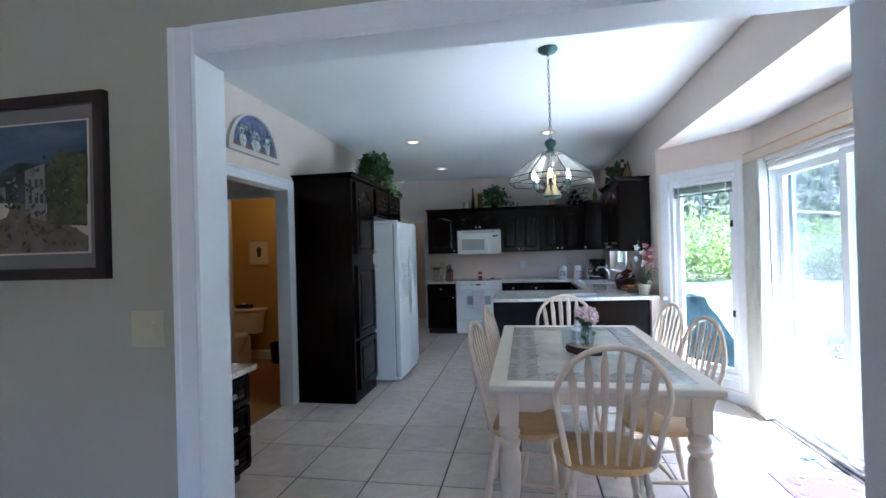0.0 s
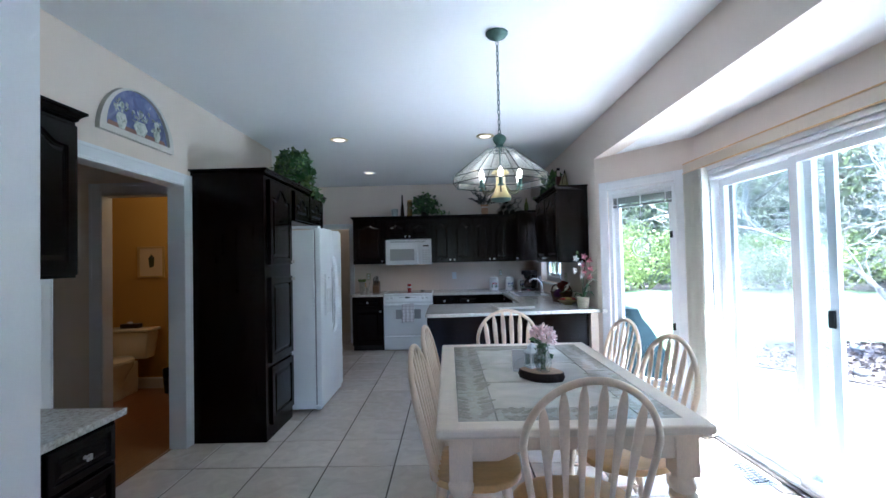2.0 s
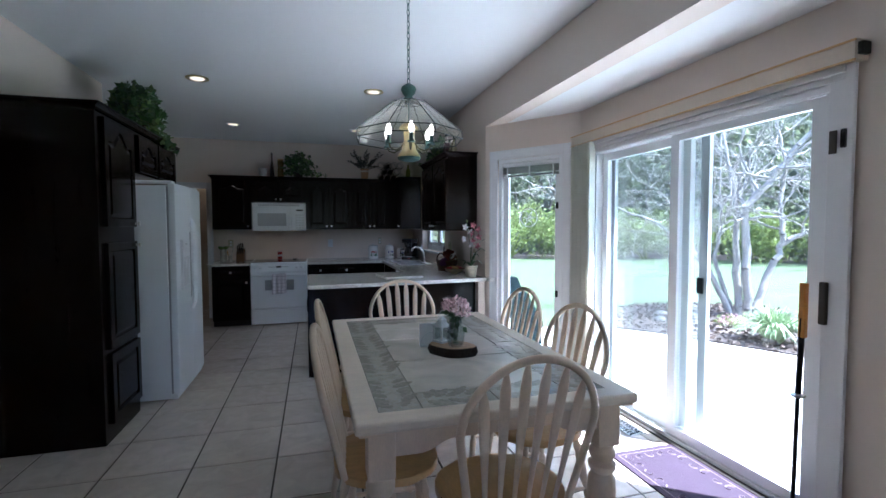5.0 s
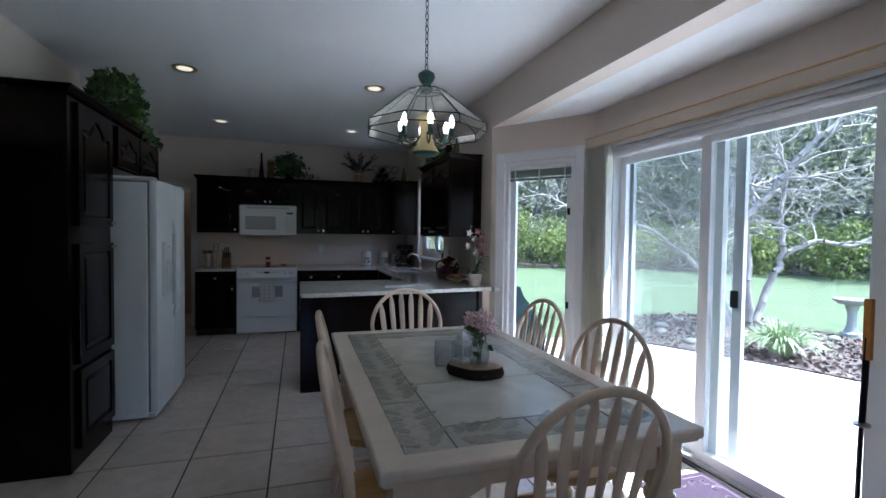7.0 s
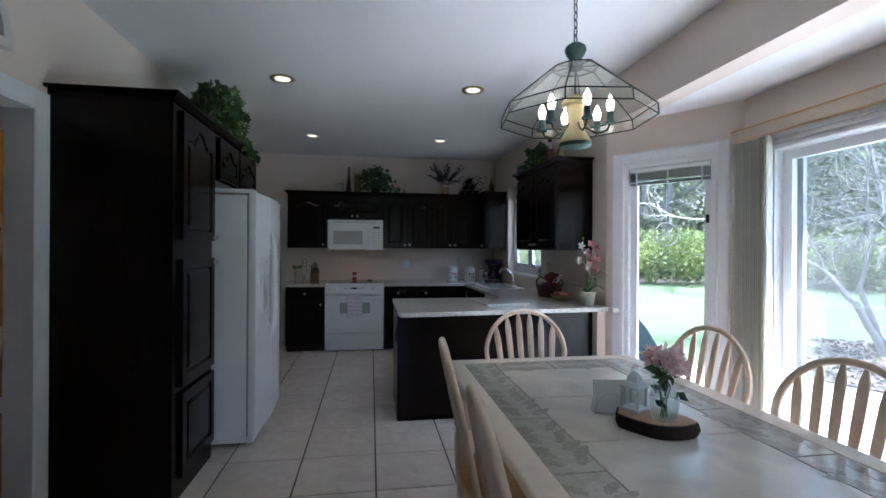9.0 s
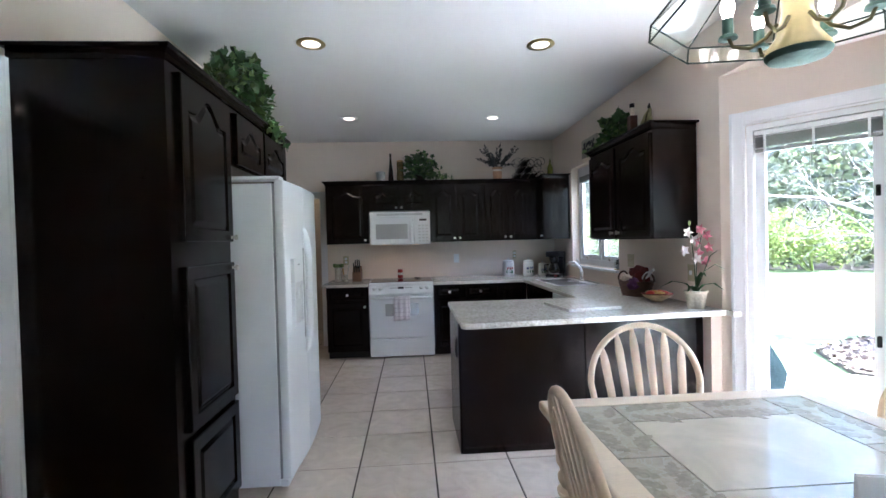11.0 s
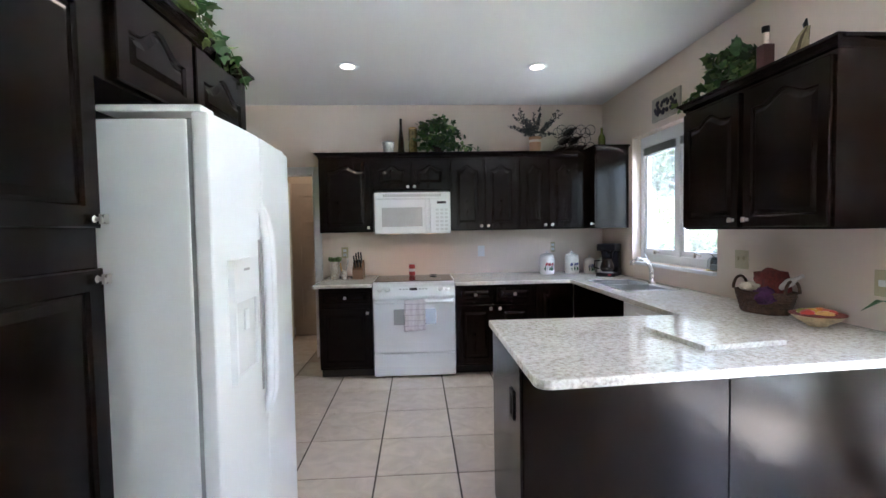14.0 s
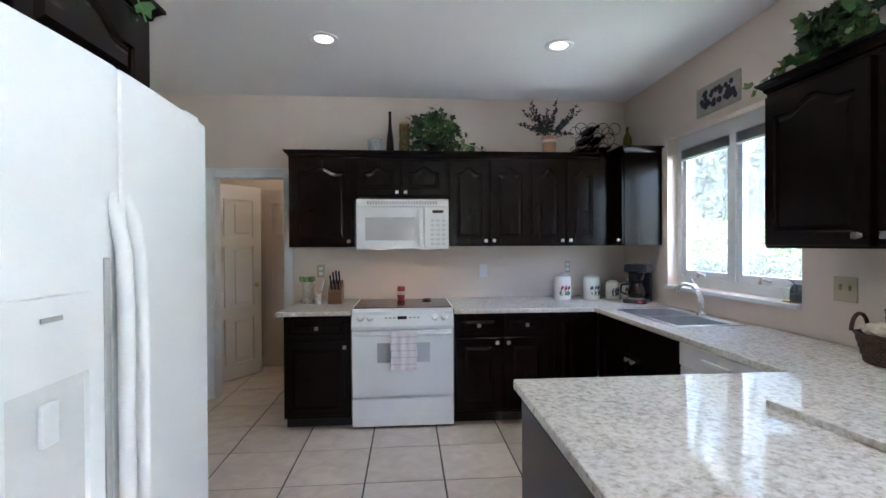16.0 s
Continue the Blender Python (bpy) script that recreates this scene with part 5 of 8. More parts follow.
nb = 4
for k in range(nb):
    a, b = iy0 + (iy1 - iy0) * k / nb, iy0 + (iy1 - iy0) * (k + 1) / nb
    for xa, xb in ((ix0, ix0 + BAND), (ix1 - BAND, ix1)):
        table_tile(xa, xb, a, b, BORDER)
for ya, yb in ((iy0, iy0 + BAND), (iy1 - BAND, iy1)):
    for k in range(2):
        w = (ix1 - ix0 - 2 * BAND) / 2
        table_tile(ix0 + BAND + k * w, ix0 + BAND + (k + 1) * w, ya, yb, BORDER)
for i in range(1):
    for j in range(3):
        w, l = (ix1 - ix0 - 2 * BAND), (iy1 - iy0 - 2 * BAND) / 3
        table_tile(ix0 + BAND + i * w, ix0 + BAND + (i + 1) * w, iy0 + BAND + j * l, iy0 + BAND + (j + 1) * l, FIELD)
IN = 0.045


def apron_board(length):
    """A board along local x with deeper bracket ends that curve up to a shallow middle."""
    low = []
    for k in range(33):
        u = length * k / 32
        t = min(1.0, max(0.0, (min(u, length - u) - 0.09) / 0.11))
        low.append((u, 0.635 + 0.038 * (t * t * (3 - 2 * t))))
    bm = prism(low + [(length, TZ - 0.037), (0, TZ - 0.037)], 0, 0.022)
    bmesh.ops.transform(bm, matrix=Matrix.Rotation(radians(90), 4, "X"), verts=bm.verts)
    bmesh.ops.recalc_face_normals(bm, faces=bm.faces)
    return bm


for m, length in ((pose(IN + 0.09, IN + 0.034, 0), TW - 2 * IN - 0.18), (pose(IN + 0.09, TL - IN - 0.012, 0), TW - 2 * IN - 0.18), (pose(IN + 0.012, IN + 0.09, 0, 0, 0, 90), TL - 2 * IN - 0.18), (pose(TW - IN - 0.034, IN + 0.09, 0, 0, 0, 90), TL - 2 * IN - 0.18)):
    part("apron", apron_board(length), CREAM, table, m=m)
part("rim_moulding", cells([0.014, 0.05, TW - 0.05, TW - 0.014], [0.014, 0.05, TL - 0.05, TL - 0.014], lambda u, v: not (0.05 < u < TW - 0.05 and 0.05 < v < TL - 0.05), 0.010, lambda u, v, w: (u, v, TZ - 0.0465 + w)), CREAM, table)
for lx in (IN, TW - IN - 0.09):
    for ly in (IN, TL - IN - 0.09):
        leg = part("leg", boxed(lx, lx + 0.09, ly, ly + 0.09, 0.565, TZ - 0.037, bevel=0.004), CREAM, table)
        part("turning", turned_leg(0.004, 0.564, 0.054), CREAM, leg, smooth=50, m=pose(lx + 0.045, ly + 0.045, 0))

# bow-back chair, seat to +y, back at -y
chair = thing("windsor_chair", pose(0, 0, 0), "whitewashed bow-back windsor chair with arrow spindles and honey seat", "dining chair", "chairs round the table")
seat = bmesh.new()
outline = []
for k in range(40):
    a = 2 * math.pi * k / 40
    c, s = math.cos(a), math.sin(a)
    rx = 0.228 - 0.018 * (s < 0) * abs(s)
    outline.append((rx * math.copysign(abs(c) ** 0.72, c), 0.21 * math.copysign(abs(s) ** 0.78, s)))
prism(outline, 0.425, 0.455, seat)
bmesh.ops.bevel(seat, geom=[e for e in seat.edges if abs(e.verts[0].co.z - e.verts[1].co.z) < 1e-5 and len(e.link_faces) == 2], offset=0.012, segments=3, affect="EDGES", profile=0.5)
part("seat", seat, HONEY, chair, "honey-coloured saddle seat", smooth=45)
SEAT_Z, BACK_H, LEAN = 0.452, 0.538, 0.19


def back_y(z):
    t = (z - SEAT_Z) / BACK_H
    return -0.165 - LEAN * 0.62 * t


bow = []
for k in range(41):
    t = -1 + 2 * k / 40
    a = t * 2.05
    xx = 0.235 * math.sin(a) if abs(a) < math.pi / 2 else math.copysign(0.235 - 0.055 * ((abs(a) - math.pi / 2) / 0.479), a)
    zz = SEAT_Z + BACK_H - 0.235 * (1 - math.cos(a)) if abs(a) < math.pi / 2 else SEAT_Z + BACK_H - 0.235 - (BACK_H - 0.235) * ((abs(a) - math.pi / 2) / 0.479)
    bow.append((xx, back_y(zz), zz))
part("bow", tube(bow, 0.0125, 10, flat=1.1), CREAM, chair, smooth=50)


def bow_top(x):
    r = min(0.999, abs(x) / 0.235)
    return SEAT_Z + BACK_H - 0.235 * (1 - math.sqrt(1 - r * r))


for k in range(6):
    xb, xt = -0.125 + 0.05 * k, -0.172 + 0.0688 * k
    z1 = bow_top(xt) - 0.008
    bm = bmesh.new()
    prof = [(0.0, 0.0065, 0.0065), (0.12, 0.007, 0.0065), (0.30, 0.009, 0.006), (0.62, 0.0165, 0.0055), (0.86, 0.0175, 0.0055), (0.925, 0.014, 0.0055), (1.0, 0.0055, 0.0055)]
    rings = []
    for t, wx, wy in prof:
        z = SEAT_Z + (z1 - SEAT_Z) * t
        cx, cy = xb + (xt - xb) * t, back_y(z)
        rings.append([bm.verts.new((cx + sx * wx, cy + sy * wy, z)) for sx, sy in ((-1, -0.5), (-0.6, -1), (0.6, -1), (1, -0.5), (1, 0.5), (0.6, 1), (-0.6, 1), (-1, 0.5))])
    for a, b in zip(rings, rings[1:]):
        for q in range(8):
            bm.faces.new((a[q], a[(q + 1) % 8], b[(q + 1) % 8], b[q]))
    bm.faces.new(rings[0][::-1])
    bm.faces.new(rings[-1])
    part("spindle", bm, CREAM, chair, smooth=50)
feet = {}
for sx in (-1, 1):
    for sy in (-1, 1):
        a, b = Vector((sx * 0.15, sy * 0.13, 0.43)), Vector((sx * 0.205, sy * 0.20 - 0.01, 0.004))
        prof = [(0, 0.012), (0.10, 0.014), (0.16, 0.019), (0.20, 0.013), (0.24, 0.018), (0.5, 0.021), (0.62, 0.014), (0.66, 0.020), (0.72, 0.019), (1.0, 0.011)]
        part("leg", tube([a + (b - a) * t for t, _ in prof], [r for _, r in prof], 10), CREAM, chair, smooth=60)
        feet[sx, sy] = lambda t, a=a, b=b: a + (b - a) * t
for sx in (-1, 1):
    p, q = feet[sx, -1](0.6), feet[sx, 1](0.6)
    part("stretcher", tube([p, p.lerp(q, 0.3), p.lerp(q, 0.5), p.lerp(q, 0.7), q], [0.008, 0.011, 0.014, 0.011, 0.008], 9), CREAM, chair, smooth=60)
p, q = feet[-1, -1](0.6).lerp(feet[-1, 1](0.6), 0.5), feet[1, -1](0.6).lerp(feet[1, 1](0.6), 0.5)
part("stretcher", tube([p, p.lerp(q, 0.3), p.lerp(q, 0.5), p.lerp(q, 0.7), q], [0.008, 0.011, 0.015, 0.011, 0.008], 9), CREAM, chair, smooth=60)
B = 0.283  # from the seat's centre to the top of the back
chair.matrix_basis = pose(0.445, 2.355 + B, 0.0, 0, 0, 2)
for cx, cy, turn in ((0.43, 4.475 - B, 180), (1.10 - B, 3.11, 96), (1.115 - B, 3.77, 94), (-0.20 + B, 2.99, -94), (-0.18 + B, 3.64, -94)):
    copy_thing(chair, pose(cx, cy, 0.0, 0, 0, turn))

# wood slice with lantern, vase and napkin holder
BARKY = surface("slice_bark", (0.035, 0.022, 0.016), 0.9, vary=0.3, scale=20, bump=0.8)
SLICE = surface("slice_face", (0.48, 0.31, 0.17), 0.6, vary=0.2, scale=8, bump=0.1)
slab = thing("wood_slice", pose(0.445, 3.235, TZ + 0.0005, 0, 0, -46), "live-edge wood slice with dark bark on the table", "wood slice")
pts = [(0.122 * math.cos(a) * (1 + 0.06 * math.sin(3 * a + 1) + 0.03 * math.sin(7 * a)), 0.086 * math.sin(a) * (1 + 0.06 * math.sin(4 * a))) for a in [2 * math.pi * k / 36 for k in range(36)]]
bm = bmesh.new()
low, mid, high = ([bm.verts.new((px * q, py * q, z)) for px, py in pts] for q, z in ((0.95, 0), (1.03, 0.02), (0.98, 0.042)))
for a, b in ((low, mid), (mid, high)):
    for k in range(36):
        bm.faces.new((a[k], a[(k + 1) % 36], b[(k + 1) % 36], b[k]))
bm.faces.new(low[::-1])
bm.faces.new(high)
part("bark", bm, BARKY, slab, "dark rough bark", smooth=40)
part("cut_face", prism([(px * 0.94, py * 0.94) for px, py in pts], 0.0415, 0.0445), SLICE, slab, "pale cut wood face")
SLAB_TOP = TZ + 0.0455
VASE_GLASS = glass_sheet("vase_glass", (0.92, 0.95, 0.95), 0.02, 0.05)
vase = thing("flower_vase", pose(0.452, 3.19, SLAB_TOP) @ Matrix.Diagonal((0.88, 0.88, 0.88, 1)), "clear glass vase with pink peony blossoms", "vase")
part("glass", lathe([(0.035, 0.0), (0.042, 0.01), (0.05, 0.05), (0.05, 0.085), (0.034, 0.125), (0.036, 0.14), (0.034, 0.14), (0.032, 0.125), (0.046, 0.085), (0.046, 0.05), (0.038, 0.014)], 24), VASE_GLASS, vase, smooth=50)
rng_v = random.Random(2)
STEM = surface("green_stem", (0.08, 0.16, 0.05), 0.5, vary=0.2)
for k in range(5):
    a = k * 1.257
    part("stem", tube([(0.012 * math.cos(a), 0.012 * math.sin(a), 0.012), (0.02 * math.cos(a + 2), 0.02 * math.sin(a + 2), 0.12), (0.05 * math.cos(a), 0.05 * math.sin(a), 0.22)], 0.0022, 6), STEM, vase)


def petals(centre, r, n, size, rng, mesh):
    for _ in range(n):
        d = Vector((rng.gauss(0, 1), rng.gauss(0, 1), rng.gauss(0, 1))).normalized()
        mesh.leaf(Vector(centre) + d * r * rng.uniform(0.8, 1), size, rng, droop=(d + Vector((rng.gauss(0, 0.6), rng.gauss(0, 0.6), rng.gauss(0, 0.6)))).normalized())
pink = Mesh()
for cx, cy, cz, r in ((0.0, 0.0, 0.235, 0.040), (0.036, 0.008, 0.22, 0.034), (-0.034, 0.016, 0.225, 0.034), (0.008, -0.034, 0.205, 0.032), (-0.016, 0.036, 0.21, 0.03), (0.042, -0.028, 0.195, 0.026)):
    petals((cx, cy, cz), r * 0.66, 70, 0.029, rng_v, pink)
BLOSSOM = leafy("pink_peony_petal", (0.86, 0.70, 0.71), 0.3, 0.2)
ob = new("blossom", pink.data("blossom", BLOSSOM))
ob.parent = vase
vl = Mesh()
for k in range(46):
    a, spread = rng_v.uniform(0, 6.28), rng_v.uniform(0.008, 0.05)
    vl.leaf((spread * math.cos(a), spread * math.sin(a), rng_v.uniform(0.07, 0.21)), rng_v.uniform(0.03, 0.055), rng_v)
ob = new("foliage", vl.data("foliage", LEAF))
ob.parent = vase
LANTERN_W = surface("chalky_white_metal", (0.66, 0.68, 0.68), 0.5, vary=0.06)
lan = thing("lantern", pose(0.413, 3.292, SLAB_TOP, 0, 0, 28) @ Matrix.Diagonal((0.74, 0.74, 0.86, 1)), "small white metal candle lantern on the wood slice", "lantern")
part("base", boxed(-0.045, 0.045, -0.045, 0.045, 0, 0.012, bevel=0.003), LANTERN_W, lan)
for sx in (-1, 1):
    for sy in (-1, 1):
        part("post", boxed(sx * 0.036 - 0.005, sx * 0.036 + 0.005, sy * 0.036 - 0.005, sy * 0.036 + 0.005, 0.0125, 0.088), LANTERN_W, lan)
for k in range(4):
    pane = part("pane", boxed(-0.031, 0.031, -0.0385, -0.037, 0.013, 0.087), VASE_GLASS, lan, m=pose(0, 0, 0, 0, 0, 90 * k))
part("roof", lathe([(0.066, 0.088), (0.066, 0.094), (0.035, 0.112), (0.03, 0.125), (0.034, 0.128), (0.012, 0.145), (0.004, 0.15)], 4, pose(0, 0, 0, 0, 0, 45)), LANTERN_W, lan)
part("bail", tube([(0.03 * math.cos(a), 0, 0.145 + 0.035 * math.sin(a)) for a in [math.pi * k / 10 for k in range(11)]], 0.0015, 5), LANTERN_W, lan)
nap = thing("napkin_holder", pose(0.382, 3.405, TZ + 0.0005, 0, 0, -12) @ Matrix.Diagonal((0.92, 0.92, 0.92, 1)), "white napkin holder filled with paper napkins", "napkin holder")
part("base", boxed(-0.06, 0.06, -0.03, 0.03, 0, 0.006, bevel=0.002), LANTERN_W, nap)
for y in (-0.03, 0.03):
    a = [math.pi * k / 10 for k in range(11)]
    part("side", tube([(0.055 * math.cos(t), y, 0.006 + 0.075 * math.sin(t)) for t in a], 0.003, 6), LANTERN_W, nap)
NAPKIN = surface("paper_napkin", (0.78, 0.78, 0.78), 0.9, vary=0.03, grain=300, bump=0.1)
for k in range(5):
    part("napkin", boxed(-0.062 + 0.002 * k, 0.062 - 0.001 * k, -0.02 + 0.008 * k, -0.015 + 0.008 * k, 0.008, 0.125 - 0.003 * (k % 3)), NAPKIN, nap, m=pose(0, 0, 0, 2 * (k - 2)))

# chandelier
CX, CY = 0.295, 3.50
VERDI = surface("verdigris_metal", (0.10, 0.19, 0.165), 0.5, 0.3, vary=0.2, scale=30, bump=0.1)
LEAD = surface("dark_green_came", (0.02, 0.032, 0.027), 0.45, 0.6, vary=0.1)
SHADE_GLASS = glass_sheet("bevelled_glass", (0.975, 0.975, 0.94), 0.03, 0.05)
ch = thing("chandelier", pose(CX, CY, 0), "hanging lamp with faceted glass shade and lit candle bulbs", "chandelier")
part("canopy", lathe([(0.065, CEIL - 0.002), (0.065, CEIL - 0.012), (0.05, CEIL - 0.028), (0.02, CEIL - 0.04), (0.008, CEIL - 0.05)], 24), VERDI, ch, smooth=40)
zc = CEIL - 0.05
k = 0
while zc > 2.135:
    links_m = pose(0, 0, zc - 0.016, 0, 0, 90 * (k % 2) + 20)
    part("chain_link", tube([(0.0075 * math.cos(a), 0, 0.018 * math.sin(a)) for a in [2 * math.pi * q / 12 for q in range(12)]], 0.0022, 5, closed=True), VERDI, ch, m=links_m)
    zc -= 0.029
    k += 1
part("hub", lathe([(0.006, 2.132), (0.018, 2.126), (0.036, 2.113), (0.040, 2.10), (0.032, 2.08), (0.02, 2.065), (0.03, 2.045), (0.03, 2.038), (0.012, 2.034)], 24), VERDI, ch, smooth=40)
RINGS = ((0.020, 2.036), (0.085, 2.033), (0.282, 1.873), (0.286, 1.834))
SIDES, PHASE = 8, radians(14)


def shade_pt(i, r, z):
    a = PHASE + 2 * math.pi * i / SIDES
    return Vector((r * math.cos(a), r * math.sin(a), z))


shade = part("shade", lathe([(0.018, 2.029), (0.026, 2.029), (0.026, 2.0335), (0.018, 2.0335)], 24, caps=False), LEAD, ch)
for i in range(SIDES):
    for (ra, za), (rb, zb) in zip(RINGS, RINGS[1:]):
        p = [shade_pt(i, ra, za), shade_pt(i + 1, ra, za), shade_pt(i + 1, rb, zb), shade_pt(i, rb, zb)]
        inward = Vector((0, 0, -0.003))
        bm = bmesh.new()
        lo, hi = [bm.verts.new(q + inward) for q in p], [bm.verts.new(q) for q in p]
        bm.faces.new(hi)
        bm.faces.new(lo[::-1])
        for q in range(4):
            bm.faces.new((lo[q], lo[(q + 1) % 4], hi[(q + 1) % 4], hi[q]))
        bmesh.ops.recalc_face_normals(bm, faces=bm.faces)
        pane = part("shade_pane", bm, SHADE_GLASS, shade)
        pane.visible_shadow = False
        part("came", tube([p[0], p[3]], 0.0022, 6), LEAD, shade)
        part("came", tube([p[3], p[2]], 0.0024, 6), LEAD, shade)
CANDLE_BRASS = surface("cream_brass_lacquer", (0.70, 0.58, 0.28), 0.35, vary=0.08, scale=20)
part("rod", lathe([(0.004, 2.030), (0.004, 1.93)], 10), VERDI, ch)
part("column", lathe([(0.006, 1.9350), (0.012, 1.9300), (0.03, 1.9250), (0.050, 1.9050), (0.052, 1.8950), (0.030, 1.8900), (0.027, 1.8400), (0.038, 1.7900), (0.058, 1.7600), (0.06, 1.7520)], 24), CANDLE_BRASS, ch, "pale brass column", smooth=40)
part("finial", lathe([(0.06, 1.7510), (0.060, 1.7470), (0.054, 1.7380), (0.03, 1.7310), (0.01, 1.7280)], 24), VERDI, ch, smooth=40)
ARM_METAL = surface("olive_bronze", (0.16, 0.14, 0.07), 0.4, 0.6, vary=0.15, scale=20)
BULB = glowing("warm_bulb", (1.0, 0.86, 0.64), 1.3)
for k in range(6):
    a = radians(60 * k + 24)
    c, s = math.cos(a), math.sin(a)
    at = lambda r, z: (r * c, r * s, z)  # noqa: E731
    arm = part("arm", tube([at(0.035, 1.8200), at(0.055, 1.7950), at(0.085, 1.7800), at(0.115, 1.7900), at(0.125, 1.8150)], 0.0042, 7), ARM_METAL, ch, smooth=60)
    part("socket", lathe([(0.020, 1.8100), (0.018, 1.8170), (0.0115, 1.8200), (0.0115, 1.8550)], 14, Matrix.Translation(at(0.125, 0))), VERDI, arm, smooth=40)
    part("bulb", lathe([(0.008, 1.8555), (0.010, 1.861), (0.0145, 1.876), (0.0145, 1.885), (0.009, 1.902), (0.002, 1.916)], 14, Matrix.Translation(at(0.125, 0))), BULB, arm, "lit candle bulb", smooth=60)

# recessed ceiling lamps
CAN_GLOW = glowing("recessed_bulb", (1.0, 0.80, 0.50), 0.16)
for x, y in ((-1.175, 5.76), (-1.172, 7.66), (0.405, 5.76), (0.405, 7.66)):
    can = thing("recessed_light", pose(x, y, CEIL), "lit recessed ceiling light with a pale metal ring", "ceiling light", "recessed lights")
    part("ring", lathe([(0.065, -0.001), (0.095, -0.001), (0.097, -0.006), (0.09, -0.010), (0.066, -0.008)], 32, caps=False), BRASS if y < 6 else TRIM, can, smooth=40)
    part("reflector", lathe([(0.066, -0.001), (0.066, -0.006), (0.02, -0.004), (0.018, -0.001)], 32), TRIM, can, smooth=40)
    part("bulb", lathe([(0.060, -0.0065), (0.056, -0.010), (0.03, -0.013), (0.002, -0.014)], 24), CAN_GLOW, can, "lit bulb", smooth=40)
    lamp("recessed_lamp", "SPOT", pose(x, y, CEIL - 0.03), 0.4, (1.0, 0.80, 0.58), 0.05, angle=130)

# ---- on the counters ----
CERAMIC = surface("glazed_ceramic", (0.74, 0.73, 0.70), 0.22, vary=0.03, bump=0.01)
RED = surface("red_glaze", (0.42, 0.04, 0.05), 0.3, vary=0.1)
GREEN_GLAZE = surface("green_glaze", (0.06, 0.16, 0.08), 0.3, vary=0.1)
BLUE_GLAZE = surface("blue_glaze", (0.10, 0.12, 0.30), 0.3, vary=0.1)
Z = CT + 0.001


def canister(x, y, r, h, motif, label):
    c = thing("canister", pose(x, y, Z), label, "canister", "canisters on the counter")
    part("body", lathe([(r * 0.92, 0), (r, 0.008), (r, h * 0.88), (r * 0.94, h * 0.94), (r * 0.9, h)], 28), CERAMIC, c, smooth=40)
    lid = part("lid", lathe([(r * 0.96, h + 0.001), (r * 0.98, h + 0.008), (r * 0.7, h + 0.022), (r * 0.2, h + 0.03)], 28), CERAMIC, c, smooth=40)
    part("lid_knob", lathe([(0.006, h + 0.03), (0.013, h + 0.04), (0.012, h + 0.05), (0.003, h + 0.054)], 16), CERAMIC, lid, smooth=40)
    rng = random.Random(int(x * 100))
    deco, stalks = Mesh(), Mesh()
    for q in range(3):
        a0 = -math.pi / 2 + (q - 1) * 0.42
        for _ in range(5):
            a = a0 + rng.uniform(-0.1, 0.1)
            deco.leaf((1.015 * r * math.cos(a), 1.015 * r * math.sin(a), h * 0.42 + rng.uniform(0, 0.018)), 0.036, rng, droop=Vector((-0.3 * math.sin(a), 0.3 * math.cos(a), 1)).normalized())
        stalks.leaf((1.012 * r * math.cos(a0), 1.012 * r * math.sin(a0), h * 0.18), 0.06, rng, droop=Vector((0, 0, 1)))
        stalks.leaf((1.012 * r * math.cos(a0 + 0.12), 1.012 * r * math.sin(a0 + 0.12), h * 0.2), 0.04, rng, droop=Vector((0.2, 0, 1)).normalized())
    for mesh, mat, nm in ((deco, motif, "painted_flower"), (stalks, GREEN_GLAZE, "painted_leaf")):
        ob = new(nm, mesh.data(nm, mat))
        ob.parent = c
    return c


canister(0.735, 8.575, 0.076, 0.19, RED, "white ceramic canister painted with red tulips")
canister(1.00, 8.565, 0.072, 0.185, BLUE_GLAZE, "white ceramic canister painted with blue flowers")
canister(1.185, 8.55, 0.058, 0.135, BLUE_GLAZE, "small white ceramic canister painted with flowers")
canister(1.32, 8.57, 0.052, 0.125, RED, "small cream canister behind the coffee maker")

cof = thing("coffee_maker", pose(1.275, 8.27, Z, 0, 0, -42), "black drip coffee maker with a glass carafe", "coffee maker")
part("base", boxed(-0.09, 0.09, -0.11, 0.11, 0, 0.035, bevel=0.008), BLACK, cof)
part("tower", boxed(-0.085, 0.085, 0.03, 0.11, 0.0355, 0.25, bevel=0.01), BLACK, cof)
part("head", boxed(-0.088, 0.088, -0.10, 0.112, 0.2505, 0.32, bevel=0.014), BLACK, cof)
part("warming_plate", lathe([(0.062, 0.036), (0.062, 0.041), (0.05, 0.043)], 24, pose(0, -0.045, 0)), STEEL, cof)
car = part("carafe", lathe([(0.05, 0.044), (0.066, 0.07), (0.068, 0.10), (0.045, 0.16), (0.048, 0.172)], 24, pose(0, -0.045, 0)), surface("coffee_glass", (0.02, 0.013, 0.01), 0.05, vary=0.1, bump=0), cof, "dark glass carafe", smooth=50)
part("carafe_handle", tube([(-0.06, -0.07, 0.155), (-0.105, -0.095, 0.15), (-0.11, -0.1, 0.09), (-0.07, -0.075, 0.07)], 0.008, 8), BLACK, car, smooth=60)
part("filter_basket", lathe([(0.05, 0.19), (0.062, 0.249)], 24, pose(0, -0.045, 0)), BLACK, cof, smooth=40)
part("switch", boxed(0.03, 0.06, -0.114, -0.109, 0.01, 0.025, bevel=0.002), RED, cof, "small red switch")

